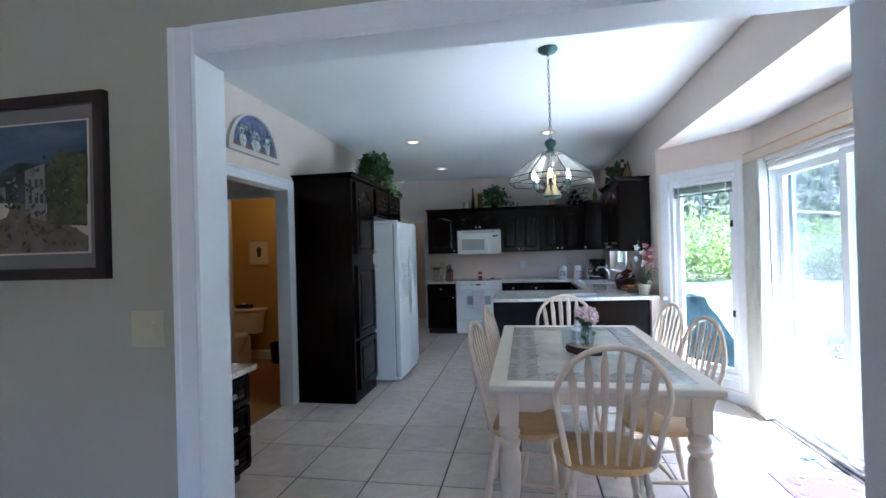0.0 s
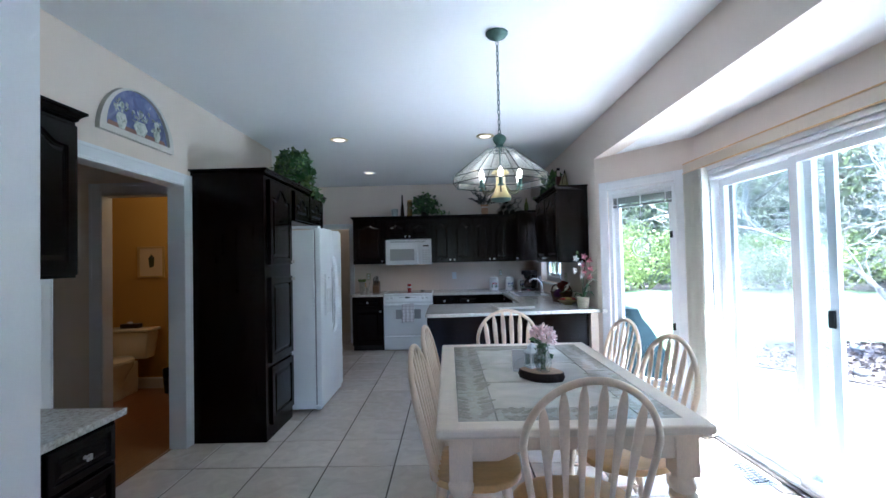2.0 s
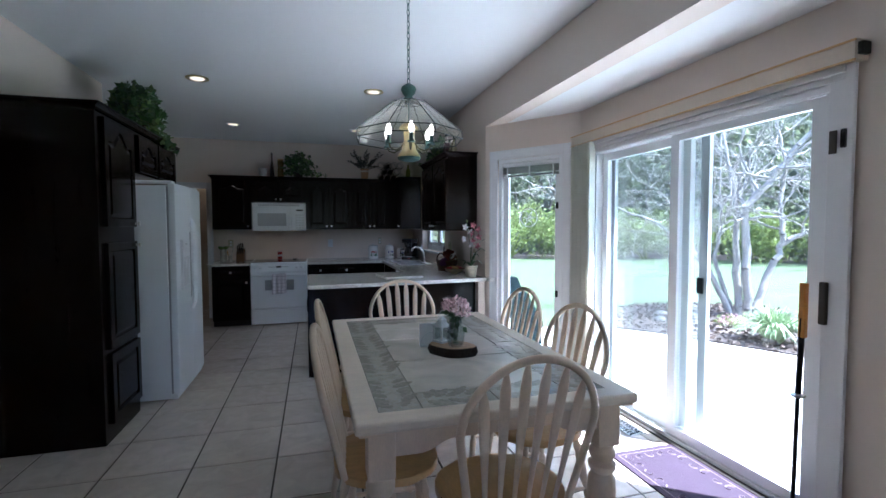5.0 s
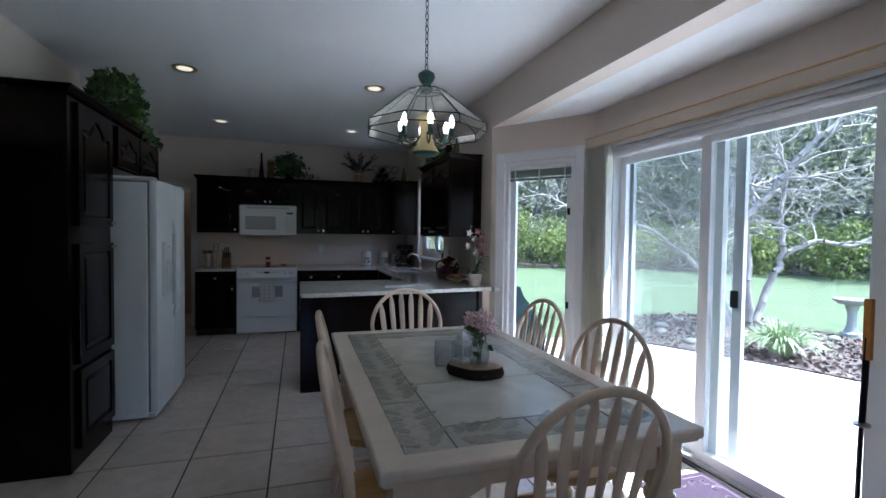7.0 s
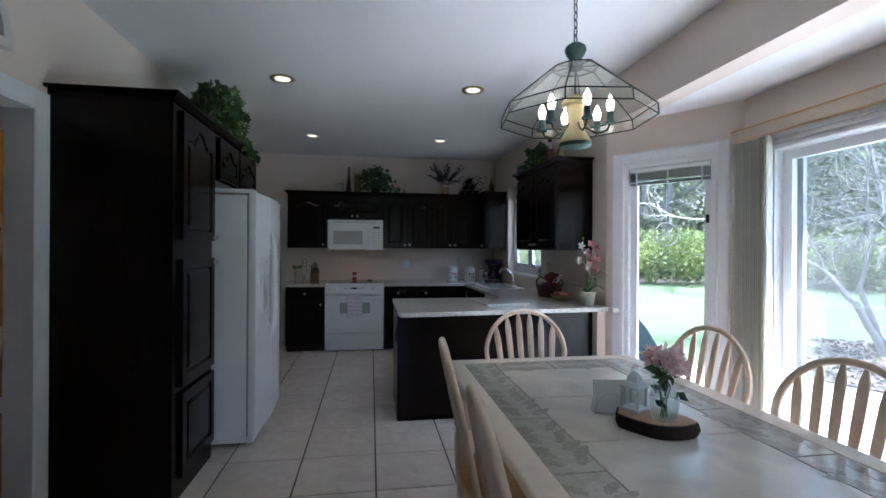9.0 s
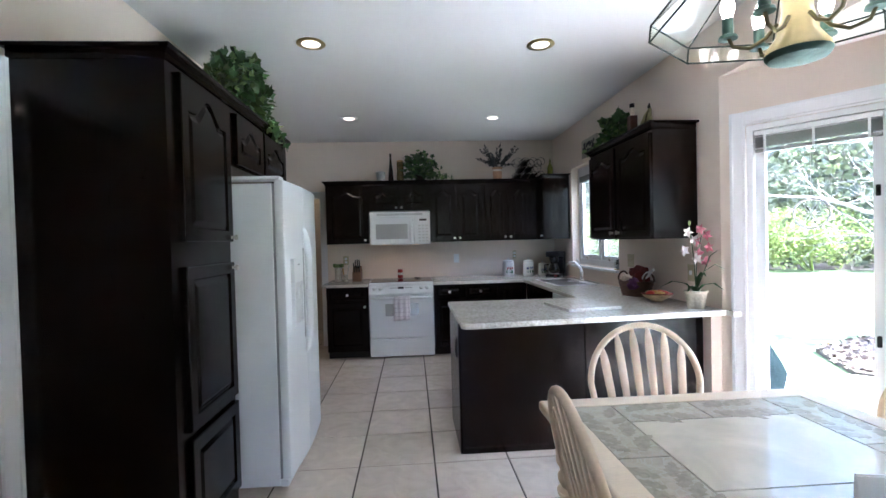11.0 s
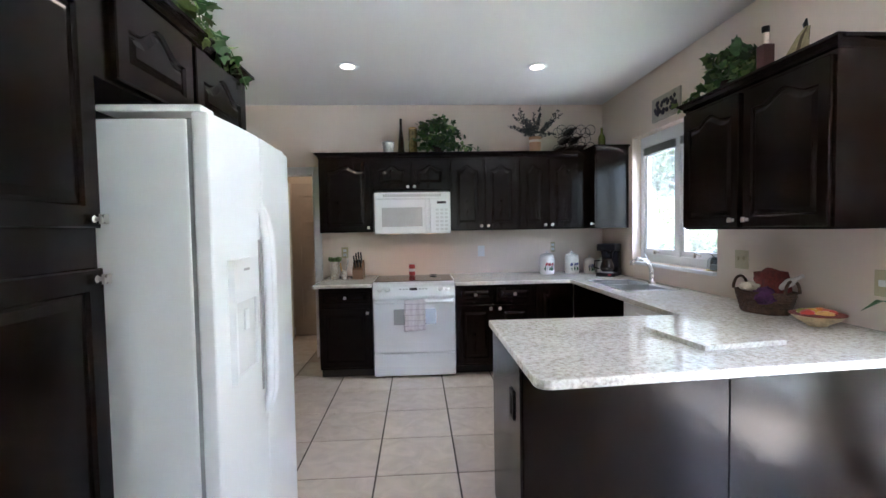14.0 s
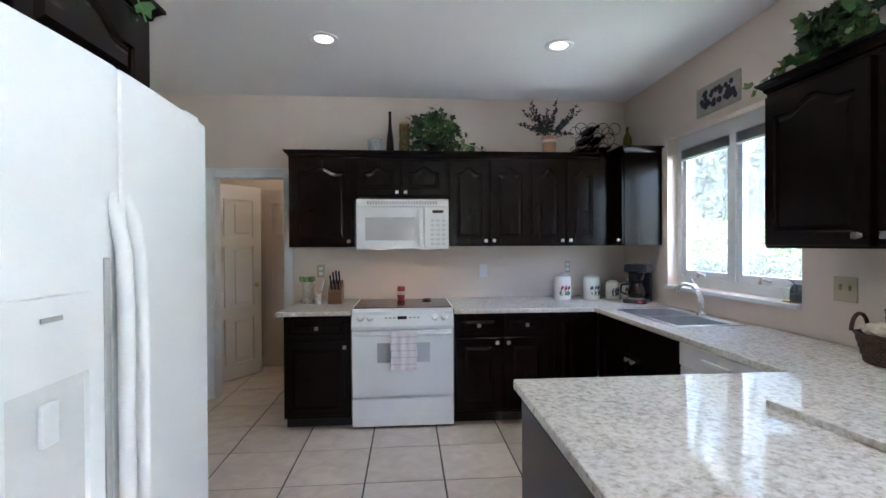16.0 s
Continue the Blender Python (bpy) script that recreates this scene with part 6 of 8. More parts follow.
kb = thing("knife_block", pose(-1.235, 8.52, Z, 0, 0, 0), "wooden knife block full of black-handled knives", "knife block")
bm = bmesh.new()
prof = [(-0.07, 0), (0.08, 0), (0.08, 0.14), (0.045, 0.19), (-0.07, 0.10)]
sides = [[bm.verts.new((xx, y, z)) for y, z in prof] for xx in (-0.055, 0.055)]
for q in range(5):
    bm.faces.new((sides[0][q], sides[0][(q + 1) % 5], sides[1][(q + 1) % 5], sides[1][q]))
bm.faces.new(sides[0][::-1])
bm.faces.new(sides[1])
bmesh.ops.recalc_face_normals(bm, faces=bm.faces)
part("block", bm, surface("walnut_block", (0.20, 0.105, 0.05), 0.5, vary=0.15, scale=14), kb)
for q, (kx, ky, kz, kl) in enumerate(((-0.04, 0.0, 0.15, 0.10), (-0.018, 0.015, 0.165, 0.115), (0.006, 0.02, 0.172, 0.12), (0.03, 0.02, 0.172, 0.115), (-0.03, -0.035, 0.125, 0.08), (0.0, -0.035, 0.125, 0.085), (0.03, -0.035, 0.125, 0.08))):
    part("knife", boxed(-0.007, 0.007, -0.011, 0.011, -0.01, kl, bevel=0.004), BLACK, kb, "black knife handle", m=pose(kx, ky, kz, 32, 0, 0))

soda = thing("soda_can", pose(-0.69, 8.60, 0.899), "red aluminium drink can standing behind the cooktop", "can")
part("body", lathe([(0.026, 0), (0.032, 0.008), (0.033, 0.012), (0.033, 0.105), (0.028, 0.118)], 28), surface("red_can", (0.40, 0.05, 0.05), 0.3, 0.3, vary=0.15, scale=30), soda, smooth=40)
part("lid", lathe([(0.028, 0.1185), (0.027, 0.122), (0.024, 0.119)], 28), STEEL, soda, smooth=40)
part("band", lathe([(0.0334, 0.045), (0.0334, 0.075)], 28, caps=False), CERAMIC, soda, "pale printed band")
spoon = thing("spoon_rest", pose(-0.47, 8.55, 0.899), "small dark spoon rest on the cooktop", "spoon rest")
part("dish", lathe([(0.02, 0), (0.04, 0.006), (0.042, 0.010), (0.02, 0.004)], 20), BLACK, spoon, smooth=40)

vtin = thing("herb_pot", pose(-1.475, 8.53, Z), "green grass plant in a flower-printed tin pot", "potted plant")
PRINT = surface("printed_tin", (0.62, 0.60, 0.52), 0.4, vary=0.2, scale=40, grain=90, second=(0.28, 0.22, 0.18))
part("pot", lathe([(0.04, 0), (0.044, 0.004), (0.046, 0.175), (0.048, 0.18), (0.044, 0.18)], 24), PRINT, vtin, smooth=40)
tuft = Mesh()
rng_c = random.Random(9)
for _ in range(150):
    a, r = rng_c.uniform(0, 6.28), 0.046 * math.sqrt(rng_c.random())
    tuft.leaf((r * math.cos(a), r * math.sin(a), 0.178), rng_c.uniform(0.03, 0.06), rng_c, droop=Vector((math.cos(a) * 0.6, math.sin(a) * 0.6, 1)).normalized())
ob = new("tuft", tuft.data("tuft", LEAF_PALE))
ob.parent = vtin
uten = thing("utensil_cup", pose(-1.375, 8.46, Z), "small printed cup holding cooking utensils", "utensil holder")
part("cup", lathe([(0.028, 0), (0.03, 0.09), (0.027, 0.09), (0.025, 0.01)], 20), PRINT, uten, smooth=40)
for q, (a, b) in enumerate(((0.5, 0.2), (2.4, 0.17), (4.0, 0.15))):
    part("utensil", tube([(0.008 * math.cos(a), 0.008 * math.sin(a), 0.012), (0.05 * math.cos(a), 0.03 * math.sin(a), b)], [0.004, 0.007], 7), HONEY if q else NICKEL, uten)


def plate(name, m, w, h, material, label, holes=0, category="outlet"):
    p = thing(name, m, label, category)
    part("plate", boxed(-w / 2, w / 2, -0.006, 0, -h / 2, h / 2, bevel=0.003), material, p)
    for q in range(holes):
        z = (q - (holes - 1) / 2) * 0.045
        part("socket" if category == "outlet" else "toggle", boxed(-0.016, 0.016, -0.009, -0.0055, z - 0.015, z + 0.015, bevel=0.003), VINYL, p)
    return p


plate("outlet", pose(0.075, BACK, 1.13), 0.075, 0.12, VINYL, "white duplex outlet on the kitchen wall", 2)
ALMOND = surface("almond_plastic", (0.52, 0.47, 0.31), 0.4, vary=0.03)
plate("outlet", pose(0.88, BACK, 1.16), 0.05, 0.11, ALMOND, "almond outlet above the canisters", 2)
plate("outlet", pose(-1.42, BACK, 1.14), 0.075, 0.12, ALMOND, "almond outlet beside the knife block", 2)
sw = plate("switch_plate", pose(RIGHT, 6.62, 1.15, 0, 0, -90), 0.12, 0.12, ALMOND, "almond double switch plate beside the window", 0, "switch")
for dx in (-0.025, 0.025):
    part("toggle", boxed(dx - 0.006, dx + 0.006, -0.018, -0.0055, -0.004, 0.02, bevel=0.002), ALMOND, sw)
sw = plate("switch_plate", pose(RIGHT, 5.72, 1.10, 0, 0, -90), 0.075, 0.12, ALMOND, "almond switch plate behind the orchid", 1, "switch")
sw = plate("switch_plate", pose(-1.075, 1.65, 1.185), 0.12, 0.115, ALMOND, "almond light switch plate beside the opening", 0, "switch")
part("toggle", boxed(0.022, 0.034, -0.018, -0.0055, -0.004, 0.022, bevel=0.002), ALMOND, sw)

# cutting board, basket, bowl, orchid
solid("pastry_board", boxed(-0.19, 0.19, -0.19, 0.19, 0.012, 0.034, bevel=0.003), GRANITE, "square granite pastry board lying on the peninsula", "board", m=pose(0.635, 5.70, CT - 0.010, 0, 0, 8))
WICKER = surface("brown_wicker", (0.11, 0.055, 0.03), 0.7, vary=0.35, scale=40, grain=90, bump=0.6)
bk = thing("wicker_basket", pose(1.29, 6.22, Z, 0, 0, -78), "brown wicker basket with fruit, cloth and a bottle", "basket")
for q in range(9):
    z = 0.008 + 0.0135 * q
    rx, ry = 0.125 + 0.004 * q, 0.085 + 0.003 * q
    part("wicker_band", tube([(rx * math.cos(a) * (1 + 0.012 * math.cos(9 * a + q * math.pi)), ry * math.sin(a) * (1 + 0.012 * math.cos(9 * a + q * math.pi)), z) for a in [2 * math.pi * k / 36 for k in range(36)]], 0.0082, 6, closed=True), WICKER, bk, smooth=60)
part("floor", lathe([(0.08, 0.001), (0.085, 0.006)], 24, Matrix.Diagonal((1.4, 1, 1, 1))), WICKER, bk)
for sx in (-1, 1):
    part("handle", tube([(sx * 0.155, 0.05 * math.cos(a), 0.12 + 0.07 * math.sin(a)) for a in [math.pi * k / 8 for k in range(9)]], 0.008, 7), WICKER, bk, smooth=60)
CLOTH_R = surface("rust_cloth", (0.17, 0.025, 0.018), 0.9, vary=0.3, scale=20, grain=80, bump=0.4)
CLOTH_P = surface("purple_cloth", (0.09, 0.02, 0.10), 0.9, vary=0.3, scale=20, grain=80, bump=0.4)
CLOTH_W = surface("cream_cloth", (0.62, 0.55, 0.45), 0.9, vary=0.1, scale=20, grain=80, bump=0.4)


def crumple(rx, ry, rz, seed):
    bm = bmesh.new()
    bmesh.ops.create_icosphere(bm, subdivisions=3, radius=1)
    for v in bm.verts:
        n = noise.noise(v.co * 2.5 + Vector((seed, 0, 0)))
        v.co *= 1 + 0.35 * n
        v.co = Vector((v.co.x * rx, v.co.y * ry, v.co.z * rz))
    return bm


part("rust_cloth", crumple(0.10, 0.06, 0.075, 1), CLOTH_R, bk, smooth=60, m=pose(0.03, 0.02, 0.165, 0, 18))
part("cream_cloth", crumple(0.06, 0.045, 0.03, 5), CLOTH_W, bk, smooth=60, m=pose(-0.06, -0.03, 0.135))
part("purple_cloth", crumple(0.06, 0.04, 0.05, 8), CLOTH_P, bk, smooth=60, m=pose(0.06, -0.075, 0.10))
part("bottle", lathe([(0.02, 0), (0.022, 0.01), (0.022, 0.10), (0.009, 0.14), (0.009, 0.17), (0.011, 0.172)], 16, pose(0.06, 0.0, 0.13, 0, 58)), CERAMIC, bk, "small pale bottle", smooth=40)
BOWLWOOD = surface("painted_bowl", (0.55, 0.44, 0.24), 0.45, vary=0.3, scale=20)
bw = thing("fruit_bowl", pose(1.27, 5.86, Z), "pale painted bowl with a red rim, filled with fruit", "bowl")
part("bowl", lathe([(0.04, 0), (0.045, 0.008), (0.085, 0.03), (0.11, 0.055), (0.106, 0.055), (0.08, 0.034), (0.03, 0.014)], 28), BOWLWOOD, bw, smooth=40)
part("rim", lathe([(0.1065, 0.0545), (0.113, 0.0552), (0.113, 0.0585), (0.1065, 0.0585)], 28), CLOTH_R, bw, "red rim", smooth=40)
for q, (fx, fy, col) in enumerate(((-0.05, 0, (0.55, 0.05, 0.03)), (0.0, 0.03, (0.62, 0.40, 0.04)), (0.05, -0.01, (0.50, 0.06, 0.05)), (0.0, -0.04, (0.62, 0.42, 0.12)), (-0.03, 0.045, (0.25, 0.30, 0.05)), (0.05, 0.04, (0.6, 0.22, 0.04)))):
    part("fruit", crumple(0.035, 0.026, 0.02, 20 + q), surface("fruit_skin", col, 0.35, vary=0.15), bw, smooth=60, m=pose(fx, fy, 0.058, 0, 0, 50 * q))

orchid = thing("orchid", pose(1.325, 5.475, Z), "potted orchid with white and pink blooms on the peninsula", "potted plant")
POT = surface("crackled_pot", (0.62, 0.57, 0.45), 0.5, vary=0.2, scale=14, grain=60, bump=0.3)
part("pot", lathe([(0.048, 0), (0.052, 0.004), (0.066, 0.10), (0.072, 0.105), (0.072, 0.118), (0.064, 0.118), (0.062, 0.10)], 24), POT, orchid, smooth=40)
part("moss", lathe([(0.06, 0.095), (0.05, 0.108), (0.01, 0.116)], 20), LEAF_DARK, orchid)


def strap(points, width, bm):
    pts = [Vector(p) for p in points]
    prev = None
    for k, p in enumerate(pts):
        d = (pts[min(k + 1, len(pts) - 1)] - pts[max(k - 1, 0)]).normalized()
        s = d.cross(Vector((0, 0, 1)))
        s = s.normalized() if s.length > 1e-3 else Vector((1, 0, 0))
        w = width * (0.35 + 0.65 * math.sin(math.pi * min(1, (k + 0.6) / len(pts)))) if k < len(pts) - 1 else 0.001
        row = [bm.verts.new(p - s * w), bm.verts.new(p - Vector((0, 0, w * 0.3))), bm.verts.new(p + s * w)]
        if prev:
            bm.faces.new((prev[0], prev[1], row[1], row[0]))
            bm.faces.new((prev[1], prev[2], row[2], row[1]))
        prev = row


ORCHID_LEAF = surface("orchid_leaf", (0.06, 0.14, 0.05), 0.4, vary=0.15, scale=15)
for ax, ay, rise, reach in ((-0.26, -0.03, 0.05, 1), (0.27, -0.10, 0.30, 1), (-0.12, -0.10, 0.02, 1), (0.12, -0.12, 0.16, 1), (0.10, 0.04, 0.10, 1), (0.05, -0.2, 0.04, 1)):
    bm = bmesh.new()
    strap([(0, 0, 0.105), (ax * 0.3, ay * 0.3, 0.105 + rise * 0.7 + 0.03), (ax * 0.65, ay * 0.65, 0.11 + rise * 0.95 + 0.03), (ax, ay, 0.10 + rise)], 0.016, bm)
    part("leaf", bm, ORCHID_LEAF, orchid)
ORCH_W = surface("white_petal", (0.78, 0.74, 0.72), 0.6, vary=0.08, island=0.1)
ORCH_P = surface("pink_petal", (0.72, 0.26, 0.32), 0.6, vary=0.15, island=0.25)
rng_o = random.Random(4)
for sx, col, hs in ((-0.035, ORCH_W, (0.50, 0.45, 0.38, 0.33)), (0.03, ORCH_P, (0.52, 0.48, 0.44, 0.40, 0.36, 0.31))):
    part("stem", tube([(0, 0, 0.10), (sx * 0.2, 0.0, 0.28), (sx * 0.8, -0.01, 0.42), (sx * 1.4, -0.02, 0.53)], 0.003, 6), ORCHID_LEAF, orchid)
    for q, hz in enumerate(hs):
        bloom = Mesh()
        c = Vector((sx * 1.3 + (0.03 if q % 2 else -0.028), -0.03 + 0.02 * (q % 3), hz))
        for k in range(5):
            a = 2 * math.pi * k / 5 + q
            for _ in range(2):
                bloom.leaf(c, 0.042, rng_o, droop=Vector((math.cos(a) * 0.9, -0.35, math.sin(a))).normalized())
        ob = new("bloom", bloom.data("bloom", col))
        ob.parent = orchid
part("bud", crumple(0.008, 0.008, 0.016, 3), LEAF_PALE, orchid, m=pose(-0.05, -0.02, 0.56))

cloche = thing("glass_cloche", pose(1.49, 6.98, WIN_Z0), "small glass cloche with a figure on the window sill", "ornament")
part("base", lathe([(0.04, 0), (0.042, 0.008), (0.036, 0.012)], 20), BRASS, cloche, smooth=40)
part("dome", lathe([(0.034, 0.0125), (0.034, 0.06), (0.026, 0.085), (0.008, 0.098)], 20), VASE_GLASS, cloche, smooth=60)
part("figure", lathe([(0.014, 0.0125), (0.018, 0.03), (0.008, 0.05), (0.011, 0.06), (0.003, 0.072)], 14), CREAMPAINT, cloche, smooth=60)

# ---- on top of the cabinets ----
def ivy(m, rx, ry, rz, n, size, label, seed, trail=(), pale=0.15):
    rng = random.Random(seed)
    plant = thing("ivy_plant", m, label, "ivy plant", "ivy on the cabinets")
    part("pot", lathe([(0.05, 0), (0.07, 0.09), (0.065, 0.09), (0.06, 0.08)], 16), BARKY, plant)
    green_m, pale_m = Mesh(), Mesh()
    for _ in range(n):
        d = Vector((rng.gauss(0, 1), rng.gauss(0, 1), rng.gauss(0.1, 1))).normalized() * (rng.uniform(0.35, 1.0) ** 0.5)
        lump = 1 + 0.5 * noise.noise(d * 2.6 + Vector((seed, 0, 0)))
        p = Vector((d.x * rx * lump, d.y * ry * lump, rz * 0.62 + d.z * rz * 0.58 * lump))
        if p.z > 0.01:
            (pale_m if rng.random() < pale else green_m).leaf(p, size * rng.uniform(0.6, 1.2), rng, "ivy")
    for t, (ex, ey, ez) in enumerate(trail):
        bm = tube([(0, 0, 0.1), (ex * 0.5, ey * 0.5, 0.10), (ex * 0.9, ey * 0.9, ez * 0.5 + 0.05), (ex, ey, ez)], 0.003, 5)
        part("vine", bm, STEM, plant)
        for k in range(14):
            u = 0.3 + 0.7 * k / 13
            p = Vector((ex * u, ey * u, 0.08 + (ez - 0.08) * max(0, (u - 0.45) / 0.55) ** 1.4)) + Vector((rng.gauss(0, 0.02), rng.gauss(0, 0.02), rng.gauss(0, 0.02)))
            (pale_m if rng.random() < 0.5 else green_m).leaf(p, size * rng.uniform(0.6, 1.0), rng, "ivy")
    for mesh, mat, nm in ((green_m, LEAF, "foliage"), (pale_m, LEAF_PALE, "pale_foliage")):
        ob = new(nm, mesh.data(nm, mat))
        ob.parent = plant
    return plant


CTOP = UP1 + CR + 0.002
PTOP = 2.112 + CR + 0.002
ivy(pose(-0.40, 8.53, CTOP), 0.22, 0.13, 0.31, 400, 0.062, "leafy green ivy plant on the wall cabinets", 3, ((0.40, -0.05, 0.03), (-0.2, -0.08, 0.03), (0.3, -0.1, 0.05)))
ivy(pose(-1.60, 5.56, PTOP), 0.17, 0.24, 0.33, 620, 0.07, "trailing variegated ivy plant on the pantry cabinet", 5, ((0.16, 0.35, 0.0), (0.165, 0.52, -0.10), (0.15, 0.15, -0.03), (0.165, 0.44, -0.05), (0.16, 0.25, -0.02)), 0.3)
ivy(pose(1.30, 6.52, 2.10 + CR + 0.002), 0.12, 0.17, 0.25, 300, 0.06, "green ivy plant on the cabinet by the window", 8, ((-0.12, 0.22, 0.02), (-0.16, 0.30, -0.03), (-0.1, -0.2, 0.02)), 0.2)

bucket = thing("small_bucket", pose(-0.905, 8.52, CTOP), "small white printed bucket with a lid", "bucket")
part("body", lathe([(0.045, 0), (0.062, 0.12), (0.066, 0.122), (0.064, 0.127), (0.058, 0.126)], 24), surface("marbled_tin", (0.62, 0.64, 0.62), 0.4, vary=0.3, scale=14), bucket, smooth=40)
part("lid", lathe([(0.06, 0.1275), (0.04, 0.138), (0.01, 0.142)], 24), LANTERN_W, bucket, smooth=40)
WINEGLASS = surface("dark_bottle_glass", (0.030, 0.014, 0.012), 0.08, vary=0.2, bump=0)
GREENBOT = surface("olive_bottle_glass", (0.22, 0.24, 0.05), 0.1, vary=0.15, bump=0)


def bottle(x, y, z, r, h, glass, label, cap=None, neck=0.42, slim=False):
    b = thing("bottle", pose(x, y, z), label, "bottle")
    prof = [(r * 0.95, 0), (r, 0.006), (r * (0.75 if slim else 1), h * 0.4), (r * (0.55 if slim else 0.95), h * 0.55), (r * 0.36, h * 0.72), (r * 0.32, h * 0.95)]
    part("glass", lathe(prof, 20), glass, b, smooth=50)
    part("cap", lathe([(r * 0.36, h * 0.95 + 0.001), (r * 0.38, h), (r * 0.3, h + 0.008)], 16), cap or BLACK, b, smooth=40)
    return b


bottle(-0.775, 8.53, CTOP, 0.036, 0.36, WINEGLASS, "slender dark glass bottle on the wall cabinets", slim=True)
bottle(1.30, 8.50, UP1 + 0.03 + CR + 0.002, 0.036, 0.24, GREENBOT, "green glass wine bottle on the corner cabinet", CREAMPAINT)
tall_jar = thing("preserve_bottle", pose(-0.655, 8.55, CTOP), "tall glass bottle filled with preserved peppers", "bottle")
part("glass", lathe([(0.04, 0), (0.046, 0.01), (0.045, 0.11), (0.038, 0.15), (0.044, 0.20), (0.042, 0.26)], 20), surface("preserves", (0.30, 0.22, 0.08), 0.15, vary=0.4, scale=40, grain=60, bump=0.1), tall_jar, smooth=50)
part("stopper", lathe([(0.044, 0.261), (0.046, 0.275), (0.03, 0.285)], 20), HONEY, tall_jar, smooth=40)
BOTTLE_RED = surface("maroon_candle_box", (0.10, 0.03, 0.025), 0.4, vary=0.2)
stand = thing("candle_stand", pose(1.30, 6.25, 2.10 + CR + 0.002), "square maroon wooden candle stand with a pale candle", "candle stand")
part("base", boxed(-0.03, 0.03, -0.03, 0.03, 0, 0.20, bevel=0.004), BOTTLE_RED, stand)
part("candle", lathe([(0.018, 0.2005), (0.018, 0.265), (0.004, 0.27)], 16), CREAMPAINT, stand, smooth=40)
part("tip", lathe([(0.019, 0.2705), (0.02, 0.30), (0.006, 0.305)], 14), BLACK, stand, smooth=40)
fan_v = thing("husk_bundle", pose(1.31, 6.02, 2.10 + CR + 0.002), "leaning bundle of pale dried palm husks with a dark tip", "dried plant")
FROND = surface("dried_frond", (0.46, 0.39, 0.20), 0.7, vary=0.25, scale=30, grain=120, bump=0.3)
FROND_DARK = surface("dark_husk", (0.13, 0.10, 0.045), 0.7, vary=0.2)
for q in range(13):
    a, inner = 2 * math.pi * q / 13, q % 3 == 2
    cx, cy, spread = math.cos(a), math.sin(a), 0.75 if inner else 1.0
    foot = (0.034 * cx * spread, 0.055 + 0.062 * cy * spread, 0.008)
    belly = (0.036 * cx * spread, 0.030 + 0.052 * cy * spread, 0.075)
    waist = (0.018 * cx, -0.005 + 0.022 * cy, 0.150)
    part("husk", tube([foot, belly, waist, (0.006 * cx, -0.035 + 0.007 * cy, 0.190)], [0.007, 0.012, 0.009, 0.004], 6), FROND_DARK if inner else FROND, fan_v, smooth=50)
part("tip", tube([(0, -0.024, 0.186), (0, -0.018, 0.205), (0, -0.026, 0.232)], [0.010, 0.012, 0.003], 8), BLACK, fan_v, "dark pointed tip", smooth=50)

twig = thing("eucalyptus_pot", pose(0.605, 8.52, CTOP), "terracotta pot with spiky dark eucalyptus stems", "potted plant")
TERRA = surface("banded_terracotta", (0.50, 0.28, 0.16), 0.7, vary=0.12, scale=10)
part("pot", lathe([(0.05, 0), (0.055, 0.005), (0.062, 0.15), (0.066, 0.155), (0.066, 0.17), (0.056, 0.17)], 24), TERRA, twig, smooth=40)
part("band", lathe([(0.0625, 0.115), (0.0635, 0.14)], 24, caps=False), CREAMPAINT, twig)
EUCA = surface("eucalyptus_leaf", (0.022, 0.027, 0.032), 0.6, vary=0.3, scale=20, island=0.4)
rng_e = random.Random(6)
for q in range(15):
    a = 2 * math.pi * q / 15 + 0.2
    reach, rise = rng_e.uniform(0.16, 0.34), rng_e.uniform(0.02, 0.30)
    tip = Vector((math.cos(a) * reach, math.sin(a) * min(reach, 0.13), 0.17 + rise))
    mesh = Mesh()
    start = Vector((0.02 * math.cos(a), 0.02 * math.sin(a), 0.16))
    mesh.limb(start, tip, 0.003, 0.0015, 4)
    for k in range(40):
        u = 0.2 + 0.8 * k / 39
        mesh.leaf(start.lerp(tip, u) + Vector((0, 0, 0.02 * math.sin(u * 3))), 0.042 * (1.1 - 0.5 * u), rng_e)
    ob = new("stem", mesh.data("stem", EUCA))
    ob.parent = twig
rack = thing("wine_rack", pose(1.02, 8.53, CTOP + 0.002), "black scrolled wire wine rack with dark bottles", "wine rack")
spots = [(-0.15 + 0.1 * c + 0.05 * (r % 2), 0.055 + 0.088 * r) for r in range(3) for c in range(4 - r % 2)]
for sx, sz in spots:
    part("hoop", tube([(sx + 0.05 * math.cos(a), -0.06, sz + 0.05 * math.sin(a)) for a in [2 * math.pi * k / 20 for k in range(20)]], 0.0028, 5, closed=True), BLACK, rack)
    part("hoop", tube([(sx + 0.05 * math.cos(a), 0.08, sz + 0.05 * math.sin(a)) for a in [2 * math.pi * k / 20 for k in range(20)]], 0.0028, 5, closed=True), BLACK, rack)
for sx in (-0.15, 0.15):
    for sz in (0.03, 0.2):
        part("rod", tube([(sx, -0.06, sz), (sx, 0.08, sz)], 0.0028, 5), BLACK, rack)
for sx, sz in (spots[0], spots[1], spots[2], spots[4], spots[5], spots[8]):
    part("wine_bottle", lathe([(0.012, -0.19), (0.014, -0.17), (0.013, -0.12), (0.036, -0.06), (0.038, 0.10), (0.03, 0.105)], 16, pose(sx, 0.0, sz - 0.008, -90)), WINEGLASS, rack, "dark wine bottle", smooth=40)

